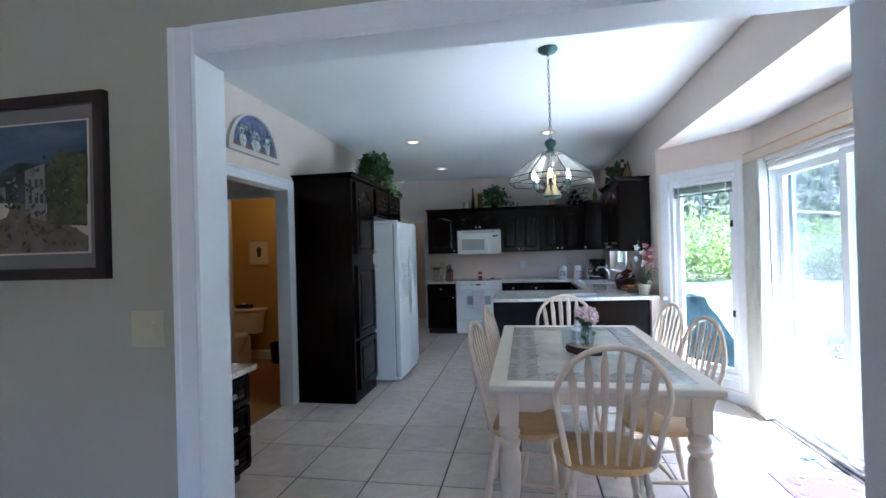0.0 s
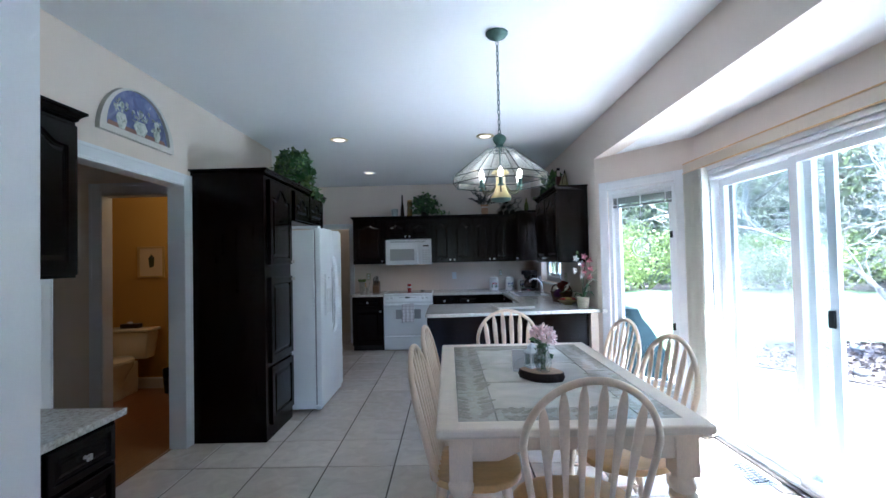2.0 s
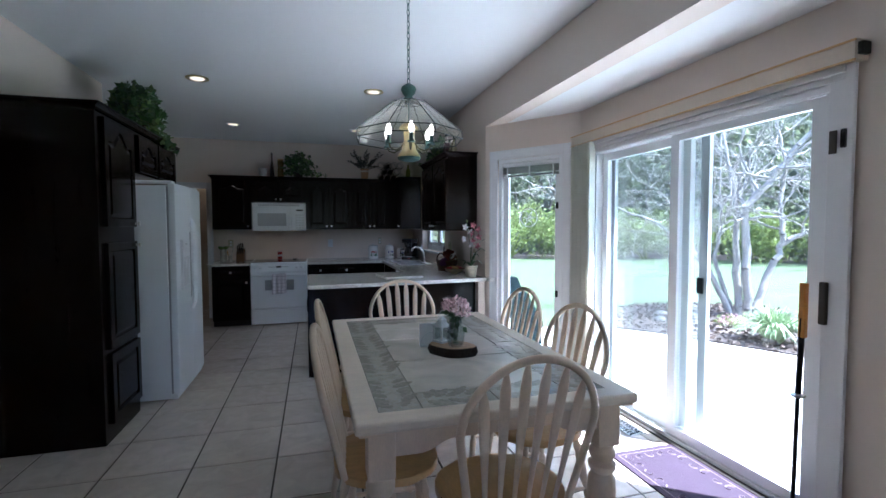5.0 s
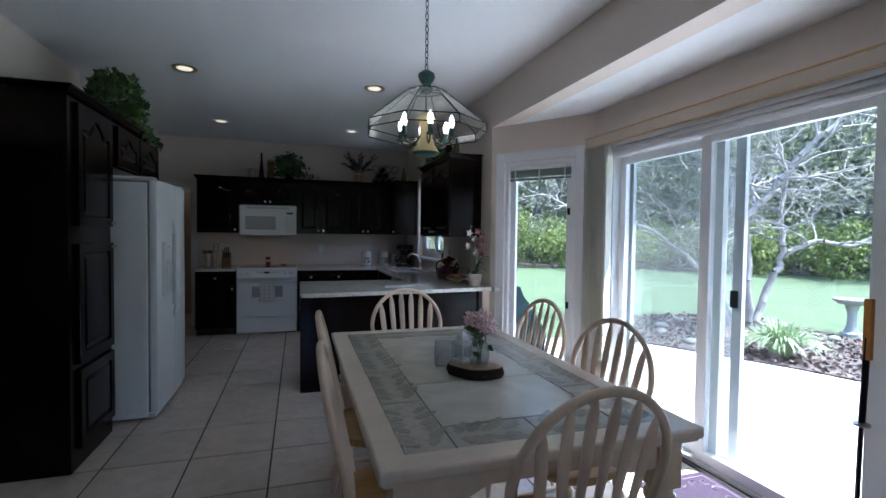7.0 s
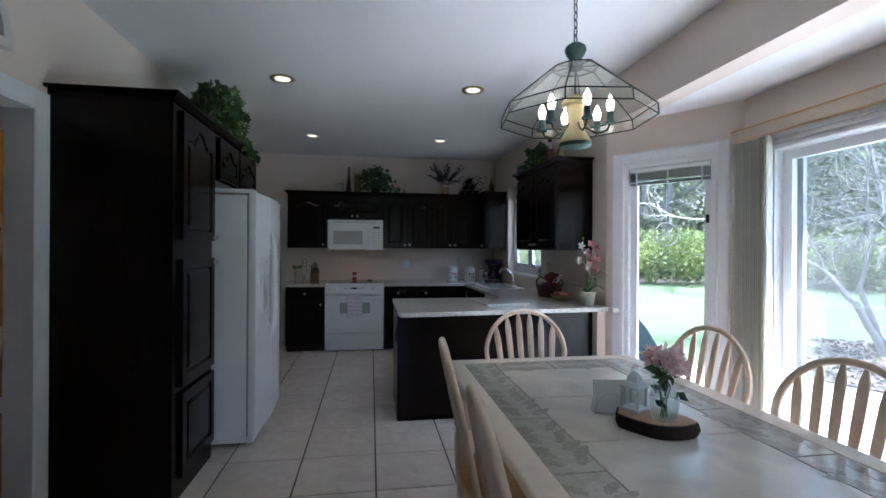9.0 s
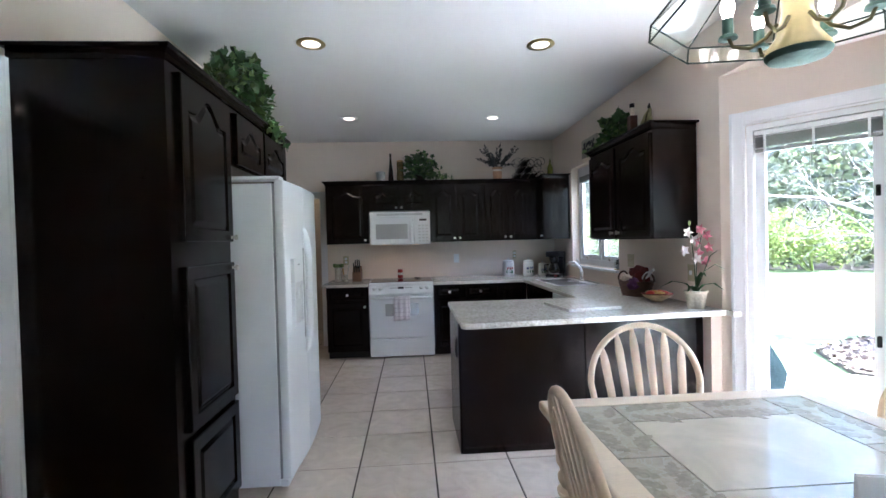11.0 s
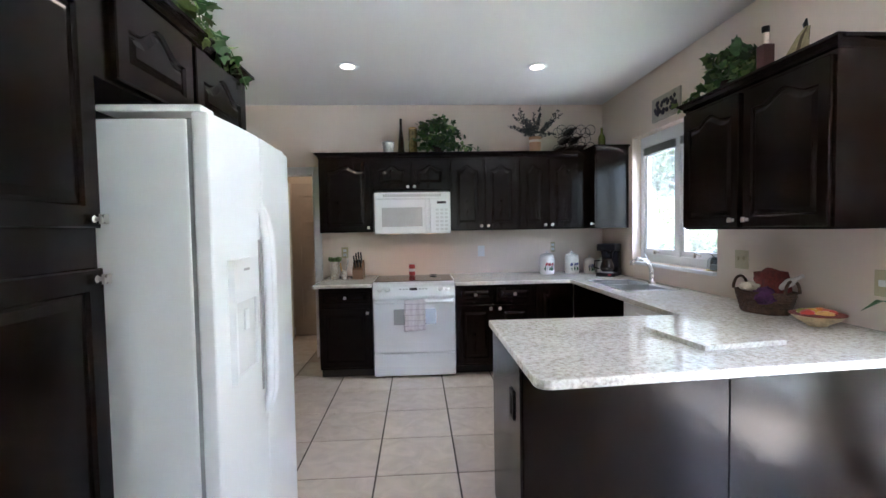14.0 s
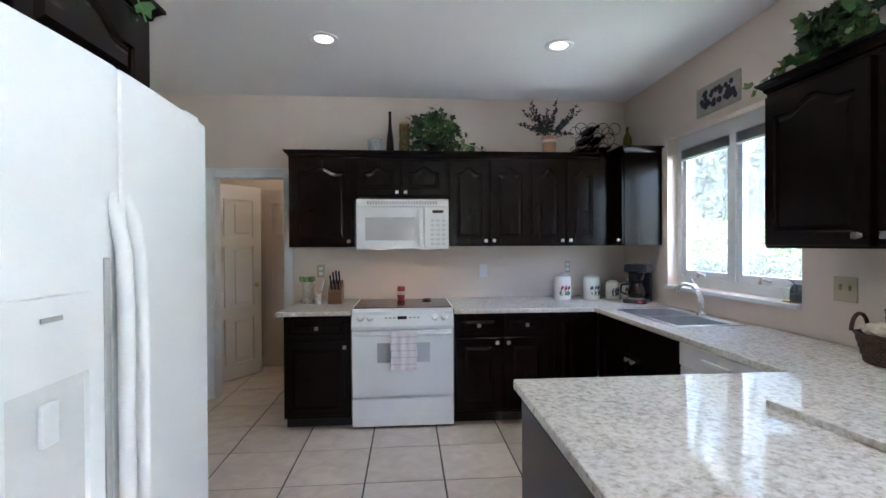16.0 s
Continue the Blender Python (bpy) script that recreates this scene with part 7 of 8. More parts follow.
# ---- pictures ----
def framed(name, m, w, h, frame_w, depth, material, label, mat_col=None, mat_w=0.0, category="picture"):
    """A picture on a wall: local x-z, facing -y, its centre at the origin."""
    pic = thing(name, m, label, category)
    fr_bm = cells([-w / 2, -w / 2 + frame_w, w / 2 - frame_w, w / 2], [-h / 2, -h / 2 + frame_w, h / 2 - frame_w, h / 2], lambda u, v: not (abs(u) < w / 2 - frame_w and abs(v) < h / 2 - frame_w), depth, lambda u, v, q: (u, -q, v))
    part("frame", fr_bm, material, pic)
    if mat_col:
        part("mount", boxed(-w / 2 + frame_w, w / 2 - frame_w, -depth * 0.4, -0.001, -h / 2 + frame_w, h / 2 - frame_w), mat_col, pic)
    return pic


def daub(name, stops, scale, stretch=(1, 1, 1)):
    """Loose painterly patches of several colours."""
    mat, nodes, links, bsdf = node_material(name)
    coords, mapping, tex, ramp = (nodes.new("ShaderNode" + k) for k in ("TexCoord", "Mapping", "TexNoise", "ValToRGB"))
    mapping.inputs["Scale"].default_value = stretch
    tex.inputs["Scale"].default_value, tex.inputs["Detail"].default_value, tex.inputs["Distortion"].default_value = scale, 5, 0.8
    links.new(coords.outputs["Object"], mapping.inputs["Vector"])
    links.new(mapping.outputs["Vector"], tex.inputs["Vector"])
    links.new(tex.outputs["Fac"], ramp.inputs["Fac"])
    ramp.color_ramp.elements[0].position, ramp.color_ramp.elements[0].color = 0.3, (*stops[0], 1)
    ramp.color_ramp.elements[1].position, ramp.color_ramp.elements[1].color = 0.7, (*stops[-1], 1)
    for k, c in enumerate(stops[1:-1]):
        e = ramp.color_ramp.elements.new(0.3 + 0.4 * (k + 1) / (len(stops) - 1))
        e.color = (*c, 1)
    links.new(ramp.outputs["Color"], bsdf.inputs["Base Color"])
    bsdf.inputs["Roughness"].default_value = 0.35
    return mat


MAROON = surface("dark_mahogany_frame", (0.025, 0.010, 0.010), 0.3, vary=0.2, scale=10)
MOUNT = surface("grey_mount", (0.20, 0.18, 0.165), 0.8, vary=0.03)
PW, PH = 0.88, 0.605
pic = framed("framed_print", pose(-1.205 - PW / 2, 1.65, 1.65), PW, PH, 0.037, 0.025, MAROON, "village landscape print in a dark mahogany frame", MOUNT, 0.07)
SKY_P = daub("print_sky", ((0.045, 0.068, 0.113), (0.072, 0.108, 0.162), (0.135, 0.162, 0.189)), 5, (1, 1, 3))
HILL_P = daub("print_hills", ((0.014, 0.025, 0.021), (0.035, 0.049, 0.035), (0.070, 0.084, 0.098)), 14)
ROAD_P = daub("print_road", ((0.110, 0.080, 0.060), (0.170, 0.140, 0.110), (0.150, 0.080, 0.045)), 12)
BUSH_P = daub("print_bushes", ((0.02, 0.03, 0.02), (0.07, 0.08, 0.03), (0.16, 0.12, 0.05)), 26)
HOUSE_P = daub("print_house", ((0.165, 0.154, 0.154), (0.253, 0.231, 0.209), (0.303, 0.264, 0.220)), 18)
iw, ih = PW / 2 - 0.072, PH / 2 - 0.090
part("inner_edge", boxed(-iw - 0.006, iw + 0.006, -0.0115, -0.0105, -ih - 0.006, ih + 0.006), CREAMPAINT, pic)
part("painted_sky", boxed(-iw, iw, -0.0135, -0.012, 0.03, ih), SKY_P, pic)
part("painted_hill", prism([(-iw, -0.02), (iw, -0.06), (iw, 0.12), (0.22, 0.075), (0.1, 0.09), (0.0, 0.05), (-0.15, 0.065), (-iw, 0.04)], 0.014, 0.0155), HILL_P, pic, m=pose(0, 0, 0, 90))
part("painted_road", prism([(-0.05, -ih), (iw, -ih), (iw, -ih + 0.05), (0.15, -0.05), (0.08, -0.04), (0.05, -0.09), (-0.08, -0.13)], 0.016, 0.0175), ROAD_P, pic, m=pose(0, 0, 0, 90))
part("painted_thicket", prism([(-iw, -ih), (-0.02, -ih), (-0.05, -0.10), (0.0, -0.05), (-0.1, 0.02), (-iw, 0.03)], 0.016, 0.0175), BUSH_P, pic, m=pose(0, 0, 0, 90))
part("painted_house", prism([(0.13, -0.09), (0.21, -0.11), (0.21, 0.08), (0.13, 0.06)], 0.018, 0.0195), HOUSE_P, pic, m=pose(0, 0, 0, 90))
part("painted_house", prism([(0.0, -0.04), (0.05, -0.04), (0.05, 0.01), (0.0, 0.01)], 0.018, 0.0195), HOUSE_P, pic, m=pose(0, 0, 0, 90))
part("painted_tree", prism([(0.215, -0.12), (iw, -0.13), (iw, 0.10), (0.27, 0.12), (0.215, 0.06)], 0.018, 0.0195), BUSH_P, pic, m=pose(0, 0, 0, 90))
for wx in (0.145, 0.17, 0.19):
    for wz in (0.0, -0.05):
        part("painted_window", boxed(wx, wx + 0.012, -0.0205, -0.020, wz, wz + 0.03), HILL_P, pic)

rng_p = random.Random(15)
for mat, count, low, high, left in ((BUSH_P, 150, -ih + 0.015, -0.02, -iw + 0.02), (HILL_P, 110, -0.06, 0.10, -iw + 0.02), (HOUSE_P, 26, -0.06, 0.05, -0.12), (ROAD_P, 40, -ih + 0.015, -0.08, 0.0)):
    dabs = Mesh()
    for _ in range(count):
        dabs.leaf((rng_p.uniform(left, iw - 0.03), -0.0208, rng_p.uniform(low, high)), rng_p.uniform(0.012, 0.026), rng_p, droop=Vector((rng_p.gauss(0, 1), 0, rng_p.gauss(0, 1))).normalized())
    ob = new("painted_dabs", dabs.data("painted_dabs", mat))
    tagged(ob, kind="stuff").parent = pic

arch = thing("arched_plaque", pose(LEFT, 3.835, 2.225, 0, 0, 90), "white arched wall plaque painted with flower vases", "wall plaque")
R1 = 0.365
half = lambda r, n=28: [(r * math.cos(math.pi * k / n), r * 0.93 * math.sin(math.pi * k / n)) for k in range(n + 1)]  # noqa: E731
bm = bmesh.new()
outer_l, inner_l = half(R1), [(px, py + 0.04) for px, py in half(R1 - 0.055)]
for d0, d1 in ((0.0, 0.03),):
    vo = [[bm.verts.new((px, -d, py)) for px, py in outer_l] for d in (d0, d1)]
    vi = [[bm.verts.new((px, -d, py)) for px, py in inner_l] for d in (d0, d1)]
    n = len(outer_l)
    for k in range(n):
        q = (k + 1) % n
        bm.faces.new((vo[0][k], vo[0][q], vo[1][q], vo[1][k]))
        bm.faces.new((vi[0][k], vi[0][q], vi[1][q], vi[1][k]))
        bm.faces.new((vo[1][k], vo[1][q], vi[1][q], vi[1][k]))
        bm.faces.new((vo[0][k], vo[0][q], vi[0][q], vi[0][k]))
bmesh.ops.recalc_face_normals(bm, faces=bm.faces)
part("frame", bm, surface("antique_white", (0.68, 0.64, 0.58), 0.5, vary=0.06), arch)
part("painted_ground", prism(inner_l, 0.002, 0.010), daub("plaque_blue", ((0.08, 0.09, 0.20), (0.14, 0.16, 0.32), (0.22, 0.24, 0.40)), 12), arch, m=pose(0, 0, 0, 90))
CREAM_P = daub("plaque_cream", ((0.30, 0.36, 0.30), (0.55, 0.58, 0.50), (0.72, 0.72, 0.66)), 30)
part("painted_table", prism([(-0.29, 0.045), (0.29, 0.045), (0.27, 0.075), (-0.27, 0.075)], 0.0105, 0.012), surface("plaque_rust", (0.30, 0.16, 0.12), 0.5), arch, m=pose(0, 0, 0, 90))
for vx, vz, r in ((-0.16, 0.11, 0.05), (0.02, 0.10, 0.07), (0.19, 0.10, 0.04)):
    part("painted_vase", prism([(vx - r * 0.5, 0.05), (vx + r * 0.5, 0.05), (vx + r, vz), (vx + r * 0.6, vz + 0.04), (vx - r * 0.6, vz + 0.04), (vx - r, vz)], 0.0125, 0.014), CREAM_P, arch, m=pose(0, 0, 0, 90))
    fm = Mesh()
    rng_a = random.Random(int(vx * 100) + 50)
    for _ in range(26):
        fm.leaf((vx + rng_a.gauss(0, r * 0.7), -0.0145 - 0.002 * rng_a.random(), vz + 0.07 + rng_a.gauss(0, 0.03)), 0.035, rng_a, droop=Vector((rng_a.gauss(0, 1), 0, rng_a.gauss(0, 1))).normalized())
    ob = new("painted_bouquet", fm.data("painted_bouquet", CREAM_P))
    tagged(ob, kind="stuff").parent = arch
sign = thing("grape_plaque", pose(RIGHT, 7.52, 2.365, 0, 0, -90), "pale plaque painted with dark grapes above the window", "wall plaque")
part("board", boxed(-0.215, 0.215, -0.016, 0, -0.10, 0.10, bevel=0.004), surface("pale_stone_board", (0.50, 0.47, 0.40), 0.7, vary=0.15, scale=10), sign)
rng_g = random.Random(8)
GRAPE = surface("painted_grape", (0.04, 0.04, 0.07), 0.6, vary=0.2)
for gx in (-0.13, 0.0, 0.13):
    for _ in range(15):
        px, pz = gx + rng_g.gauss(0, 0.03), rng_g.uniform(-0.055, 0.05)
        part("grape", lathe([(0.019, -0.0165), (0.014, -0.022), (0.003, -0.024)], 10, pose(px, 0, pz) @ Matrix.Rotation(radians(90), 4, "X") @ Matrix.Diagonal((1, 1, -1, 1)), caps=True), GRAPE, sign)

# ---- floor: mat, vent ----
MATCLOTH = surface("plum_mat", (0.038, 0.022, 0.040), 0.95, vary=0.15, scale=8, grain=140, bump=0.5)
MATPALE = surface("rose_scroll", (0.17, 0.13, 0.15), 0.95, vary=0.1, grain=140, bump=0.4)
rug = thing("door_mat", pose(1.52, 2.56, 0.001), "plum door mat with a pale scroll border by the sliding door", "mat")
RW, RL = 0.46, 0.92
part("mat_body", boxed(0, RW, 0, RL, 0, 0.008, bevel=0.003), MATCLOTH, rug)
for x0, x1, y0, y1 in ((0.035, RW - 0.035, 0.035, 0.041), (0.035, RW - 0.035, RL - 0.041, RL - 0.035), (0.035, 0.041, 0.042, RL - 0.042), (RW - 0.041, RW - 0.035, 0.042, RL - 0.042)):
    part("border_line", boxed(x0, x1, y0, y1, 0.0075, 0.0092), MATPALE, rug)


def scroll(cx, cy, turn, flip):
    pts = []
    for k in range(22):
        a = k / 21 * 4.6
        r = 0.034 * (1 - k / 26)
        pts.append(Vector((flip * r * math.cos(a), r * math.sin(a), 0)))
    m = pose(cx, cy, 0.0088, 0, 0, turn)
    return tube([m @ p for p in pts], [0.006 * (1 - 0.02 * k) for k in range(22)], 5, flat=0.25)


for k in range(10):
    yy = 0.09 + 0.082 * k
    for xx, fl_ in ((0.085, 1), (RW - 0.085, -1)):
        part("scroll", scroll(xx, yy, 90 * (k % 2), fl_ if k % 2 else -fl_), MATPALE, rug)
for k in range(3):
    for yy in (0.085, RL - 0.085):
        part("scroll", scroll(0.155 + 0.075 * k, yy, 90 * (k % 2) + 45, 1 if k % 2 else -1), MATPALE, rug)
vent = thing("floor_vent", pose(1.80, 3.655, 0.001), "dark cast metal floor vent with scrolled slots", "floor vent")
part("backing", boxed(0.005, 0.125, 0.005, 0.285, 0.0002, 0.001), BLACK, vent)
part("frame", cells([0, 0.012, 0.118, 0.13], [0, 0.012, 0.278, 0.29], lambda u, v: not (0.012 < u < 0.118 and 0.012 < v < 0.278), 0.005, lambda u, v, w: (u, v, w)), NICKEL, vent)
for k in range(9):
    part("slat", tube([(0.012, 0.03 + 0.029 * k, 0.003), (0.05, 0.042 + 0.029 * k, 0.0035), (0.08, 0.018 + 0.029 * k, 0.0035), (0.118, 0.03 + 0.029 * k, 0.003)], 0.0035, 5, flat=0.5), NICKEL, vent)
part("spine", boxed(0.062, 0.068, 0.012, 0.278, 0.002, 0.0048), NICKEL, vent)

# ---- back hall ----
# fixture and lamp added out of view to give the hall its warm glow
dome = thing("hall_light", pose(-1.95, 9.35, CEIL), "unseen dome light added on the ceiling for the hall's warm glow", "ceiling light")
part("base", lathe([(0.11, -0.001), (0.115, -0.012), (0.105, -0.02)], 28), BRASS, dome, smooth=40)
part("glass", lathe([(0.10, -0.0205), (0.097, -0.045), (0.07, -0.075), (0.02, -0.09)], 28), glowing("frosted_dome", (1.0, 0.78, 0.5), 0.3), dome, "frosted glass dome", smooth=60)
lamp("hall_fill_lamp", "POINT", pose(-1.95, 9.35, CEIL - 0.16), 0.14, (1.0, 0.82, 0.62), 0.08)

# ---- bathroom ----
PORC = surface("almond_porcelain", (0.84, 0.77, 0.62), 0.18, vary=0.02, bump=0)
wc = thing("toilet", pose(-3.62, BATH_BACK - 0.01, 0.004) @ Matrix.Diagonal((1, 1.1, 0.965, 1)), "almond porcelain toilet with closed lid against the ochre wall", "toilet")
tank = boxed(-0.26, 0.26, -0.20, -0.01, 0.38, 0.70, bevel=0.03)
for v in tank.verts:
    narrow = 1 - 0.22 * (0.70 - v.co.z) / 0.32
    v.co.x, v.co.y = v.co.x * narrow, -0.01 + (v.co.y + 0.01) * narrow
part("tank", tank, PORC, wc, smooth=40)
part("tank_lid", boxed(-0.275, 0.275, -0.215, -0.005, 0.701, 0.735, bevel=0.012), PORC, wc, smooth=40)
part("bowl", lathe([(0.11, 0.0), (0.12, 0.03), (0.10, 0.12), (0.13, 0.24), (0.18, 0.34), (0.185, 0.385), (0.15, 0.39)], 28, pose(0, -0.40, 0) @ Matrix.Diagonal((1, 1.25, 1, 1))), PORC, wc, smooth=50)
part("foot", boxed(-0.1, 0.1, -0.45, -0.12, 0.0, 0.37, bevel=0.03), PORC, wc, smooth=40)
part("seat", lathe([(0.19, 0.392), (0.195, 0.40), (0.19, 0.412)], 28, pose(0, -0.40, 0) @ Matrix.Diagonal((1, 1.25, 1, 1))), PORC, wc, smooth=50)
part("lid", lathe([(0.188, 0.413), (0.19, 0.42), (0.17, 0.432), (0.02, 0.437)], 28, pose(0, -0.40, 0) @ Matrix.Diagonal((1, 1.25, 1, 1))), PORC, wc, smooth=50)
part("flush_lever", tube([(-0.2, -0.205, 0.65), (-0.2, -0.225, 0.65), (-0.14, -0.23, 0.645)], 0.007, 8), NICKEL, wc)
tray = thing("dark_dish", pose(-3.62, BATH_BACK - 0.12, 0.7135), "small dark dish with trinkets on the toilet tank", "dish")
part("dish", boxed(-0.1, 0.1, -0.05, 0.05, 0, 0.05, bevel=0.012), MAROON, tray)
part("soap", crumple(0.03, 0.02, 0.015, 4), CERAMIC, tray, m=pose(0, -0.02, 0.06))
bpic = framed("framed_print", pose(-3.46, BATH_BACK, 1.455), 0.31, 0.36, 0.02, 0.02, surface("gilt_frame", (0.55, 0.40, 0.16), 0.4, 0.5, vary=0.1), "small botanical print in a pale gilt frame", surface("cream_mount", (0.60, 0.48, 0.30), 0.8, vary=0.03))
part("painted_leaf", prism([(-0.02, -0.07), (0.03, -0.05), (0.035, 0.05), (0.0, 0.09), (-0.035, 0.04)], 0.009, 0.0095), HILL_P, bpic, m=pose(0, 0, 0, 90))
bin_ = thing("waste_bin", pose(-3.12, BATH_BACK - 0.16, 0.004), "small dark waste bin beside the toilet", "waste bin")
part("body", lathe([(0.09, 0), (0.11, 0.26), (0.105, 0.26), (0.085, 0.01)], 20), BLACK, bin_, smooth=40)
lamp("bathroom_lamp", "POINT", pose(-2.8, 5.5, 2.2), 0.42, (1.0, 0.71, 0.34), 0.12)


# ---- garden ----
LAWN = surface("lawn_grass", (0.075, 0.108, 0.042), 0.9, vary=0.2, scale=0.6, grain=60, bump=0.4)
CONCRETE = surface("patio_concrete", (0.66, 0.64, 0.60), 0.85, vary=0.06, scale=1.5, grain=90, bump=0.1)
MULCH = surface("bark_mulch", (0.115, 0.088, 0.076), 0.95, vary=0.35, scale=12, grain=55, bump=1.0)
BARK = surface("grey_bark", (0.31, 0.285, 0.26), 0.85, vary=0.25, scale=14, grain=60, stretch=(1, 1, 0.3), bump=0.5)
WOOD_BARK = surface("far_bark", (0.26, 0.24, 0.215), 0.9, vary=0.3, scale=10, bump=0.4)
HEDGE = leafy("hedge_leaf", (0.175, 0.21, 0.07), 0.45)
WOODLEAF = leafy("spring_leaf", (0.16, 0.185, 0.085), 0.5)
structure("ground", boxed(-400, 400, -400, 400, -0.5, -0.12), LAWN, "green lawn reaching to the woods", "lawn")
patio_edge = [(1.63, -3.0), (5.3, -3.0), (5.35, 4.2), (5.0, 5.15), (4.6, 5.9), (4.35, 6.4), (3.9, 6.9), (3.3, 7.15), (1.63, 7.2)]
structure("patio", prism(patio_edge, -0.1195, -0.085), CONCRETE, "pale concrete patio", "patio")
bed = [(4.37, 6.42), (4.62, 5.92), (5.02, 5.17), (5.37, 4.2), (6.4, 4.2), (7.3, 5.2), (7.5, 6.4), (7.6, 7.6), (6.8, 8.3), (5.6, 8.4), (4.4, 7.9), (3.95, 6.95)]
structure("planting_bed", prism(bed, -0.1195, -0.07), MULCH, "brown bark mulch bed around the tree", "planting bed")
# unseen sheet, added for neutral bounce light through the entry opening
structure("driveway", boxed(-9, 9, -14, -3.13, -0.1195, -0.09), CONCRETE, "pale unseen concrete sheet added to bounce daylight into the entry", "driveway")
structure("step", boxed(2.165, 2.75, 2.4, 4.6, -0.0845, -0.03, bevel=0.01), CONCRETE, "concrete step outside the sliding door", "step")


def grow(mesh, p, d, length, r, level, rng, tips, up=0.15, gnarl=0.16):
    """A limb that bends, tapers and forks."""
    steps = 4
    for k in range(steps):
        d = (d + Vector((rng.gauss(0, gnarl), rng.gauss(0, gnarl), rng.gauss(0, gnarl * 0.65) + up * 0.25))).normalized()
        q = p + d * (length / steps)
        mesh.limb(p, q, r * (1 - 0.09 * k), r * (1 - 0.09 * (k + 1)), 7 if level > 2 else 5 if level > 0 else 4)
        if level > 0 and k >= 1 and rng.random() < 0.75:
            side = (d + Vector((rng.gauss(0, 0.8), rng.gauss(0, 0.8), rng.gauss(0.1, 0.5)))).normalized()
            grow(mesh, q, side, length * rng.uniform(0.5, 0.75), r * 0.5, level - 1, rng, tips, up, gnarl)
        p = q
    if level > 0:
        for _ in range(2):
            side = (d + Vector((rng.gauss(0, 0.5), rng.gauss(0, 0.5), rng.gauss(0, 0.4)))).normalized()
            grow(mesh, p, side, length * rng.uniform(0.6, 0.8), r * 0.55, level - 1, rng, tips, up, gnarl)
    else:
        tips.append(p)


# the many-stemmed ornamental tree
rng_tree = random.Random(7)
tree = thing("ornamental_tree", pose(6.5, 7.0, -0.071), "many-stemmed ornamental tree with pale bark and budding twigs", "tree")
stems, twigs = Mesh(), []


def limb_path(points, r0, r1, twig_from):
    """A bending limb through points given as (across, deep, up), with twigs past the height twig_from."""
    pts = [Vector((0.9 * a + 0.43 * d, -0.43 * a + 0.9 * d, z)) for a, d, z in points]
    fine = []
    for p, q in zip(pts, pts[1:]):
        for k in range(5):
            fine.append(p.lerp(q, k / 5) + Vector((rng_tree.gauss(0, 0.012), rng_tree.gauss(0, 0.012), rng_tree.gauss(0, 0.012))))
    fine.append(pts[-1])
    n = len(fine) - 1
    for k in range(n):
        ra, rb = r0 + (r1 - r0) * k / n, r0 + (r1 - r0) * (k + 1) / n
        stems.limb(fine[k], fine[k + 1], ra, rb, 9)
        if fine[k].z > twig_from and rng_tree.random() < 0.62:
            along = (fine[k + 1] - fine[k]).normalized()
            side = (along * 0.6 + Vector((rng_tree.gauss(0, 0.8), rng_tree.gauss(0, 0.8), rng_tree.gauss(0.1, 0.6)))).normalized()
            grow(stems, fine[k], side, rng_tree.uniform(0.5, 1.0), rb * 0.5, 2, rng_tree, twigs, 0.0, 0.24)
    grow(stems, fine[-1], (fine[-1] - fine[-2]).normalized(), 0.9, r1, 3, rng_tree, twigs, 0.0, 0.22)


limb_path([(0, 0, -0.03), (-0.03, 0.1, 0.9), (-0.02, 0.15, 1.75), (-0.1, 0.3, 2.4), (-0.22, 0.4, 3.4)], 0.065, 0.018, 1.3)
limb_path([(0.12, 0, -0.03), (0.04, -0.1, 0.8), (0.0, -0.05, 1.75), (0.35, -0.1, 2.15), (0.6, -0.2, 2.6), (0.95, -0.3, 3.05), (1.5, -0.4, 3.5)], 0.07, 0.03, 1.4)
limb_path([(0.2, 0, -0.03), (0.45, 0.1, 0.7), (0.68, 0.1, 1.2), (0.62, 0.15, 1.75), (0.72, 0.2, 2.4), (0.6, 0.3, 3.2)], 0.062, 0.018, 1.4)
limb_path([(0.66, 0.1, 1.17), (1.05, 0, 1.42), (1.5, -0.1, 1.35), (2.1, -0.2, 1.6)], 0.042, 0.02, 1.3)
limb_path([(-0.1, 0, -0.03), (-0.45, 0.05, 0.7), (-0.75, 0.1, 1.1), (-1.3, 0.2, 1.55), (-2.2, 0.4, 1.9)], 0.05, 0.02, 1.1)
limb_path([(-0.05, 0.1, -0.03), (-0.2, 0.2, 0.5), (-0.3, 0.25, 0.95), (-0.22, 0.2, 1.4), (-0.3, 0.1, 2.2)], 0.045, 0.016, 1.2)
limb_path([(-0.02, 0.15, 1.9), (0.3, 0.5, 2.3), (0.9, 0.8, 2.5), (1.6, 0.9, 2.9)], 0.03, 0.014, 1.0)
limbs = new("trunk", stems.data("trunk", BARK, True))
limbs.parent = tree
buds = Mesh()
for p in twigs[::3]:
    for _ in range(2):
        buds.leaf(p + Vector((rng_tree.gauss(0, 0.04), rng_tree.gauss(0, 0.04), rng_tree.gauss(0, 0.04))), rng_tree.uniform(0.015, 0.035), rng_tree)
crown = new("crown", buds.data("crown", WOODLEAF))
crown.parent = tree

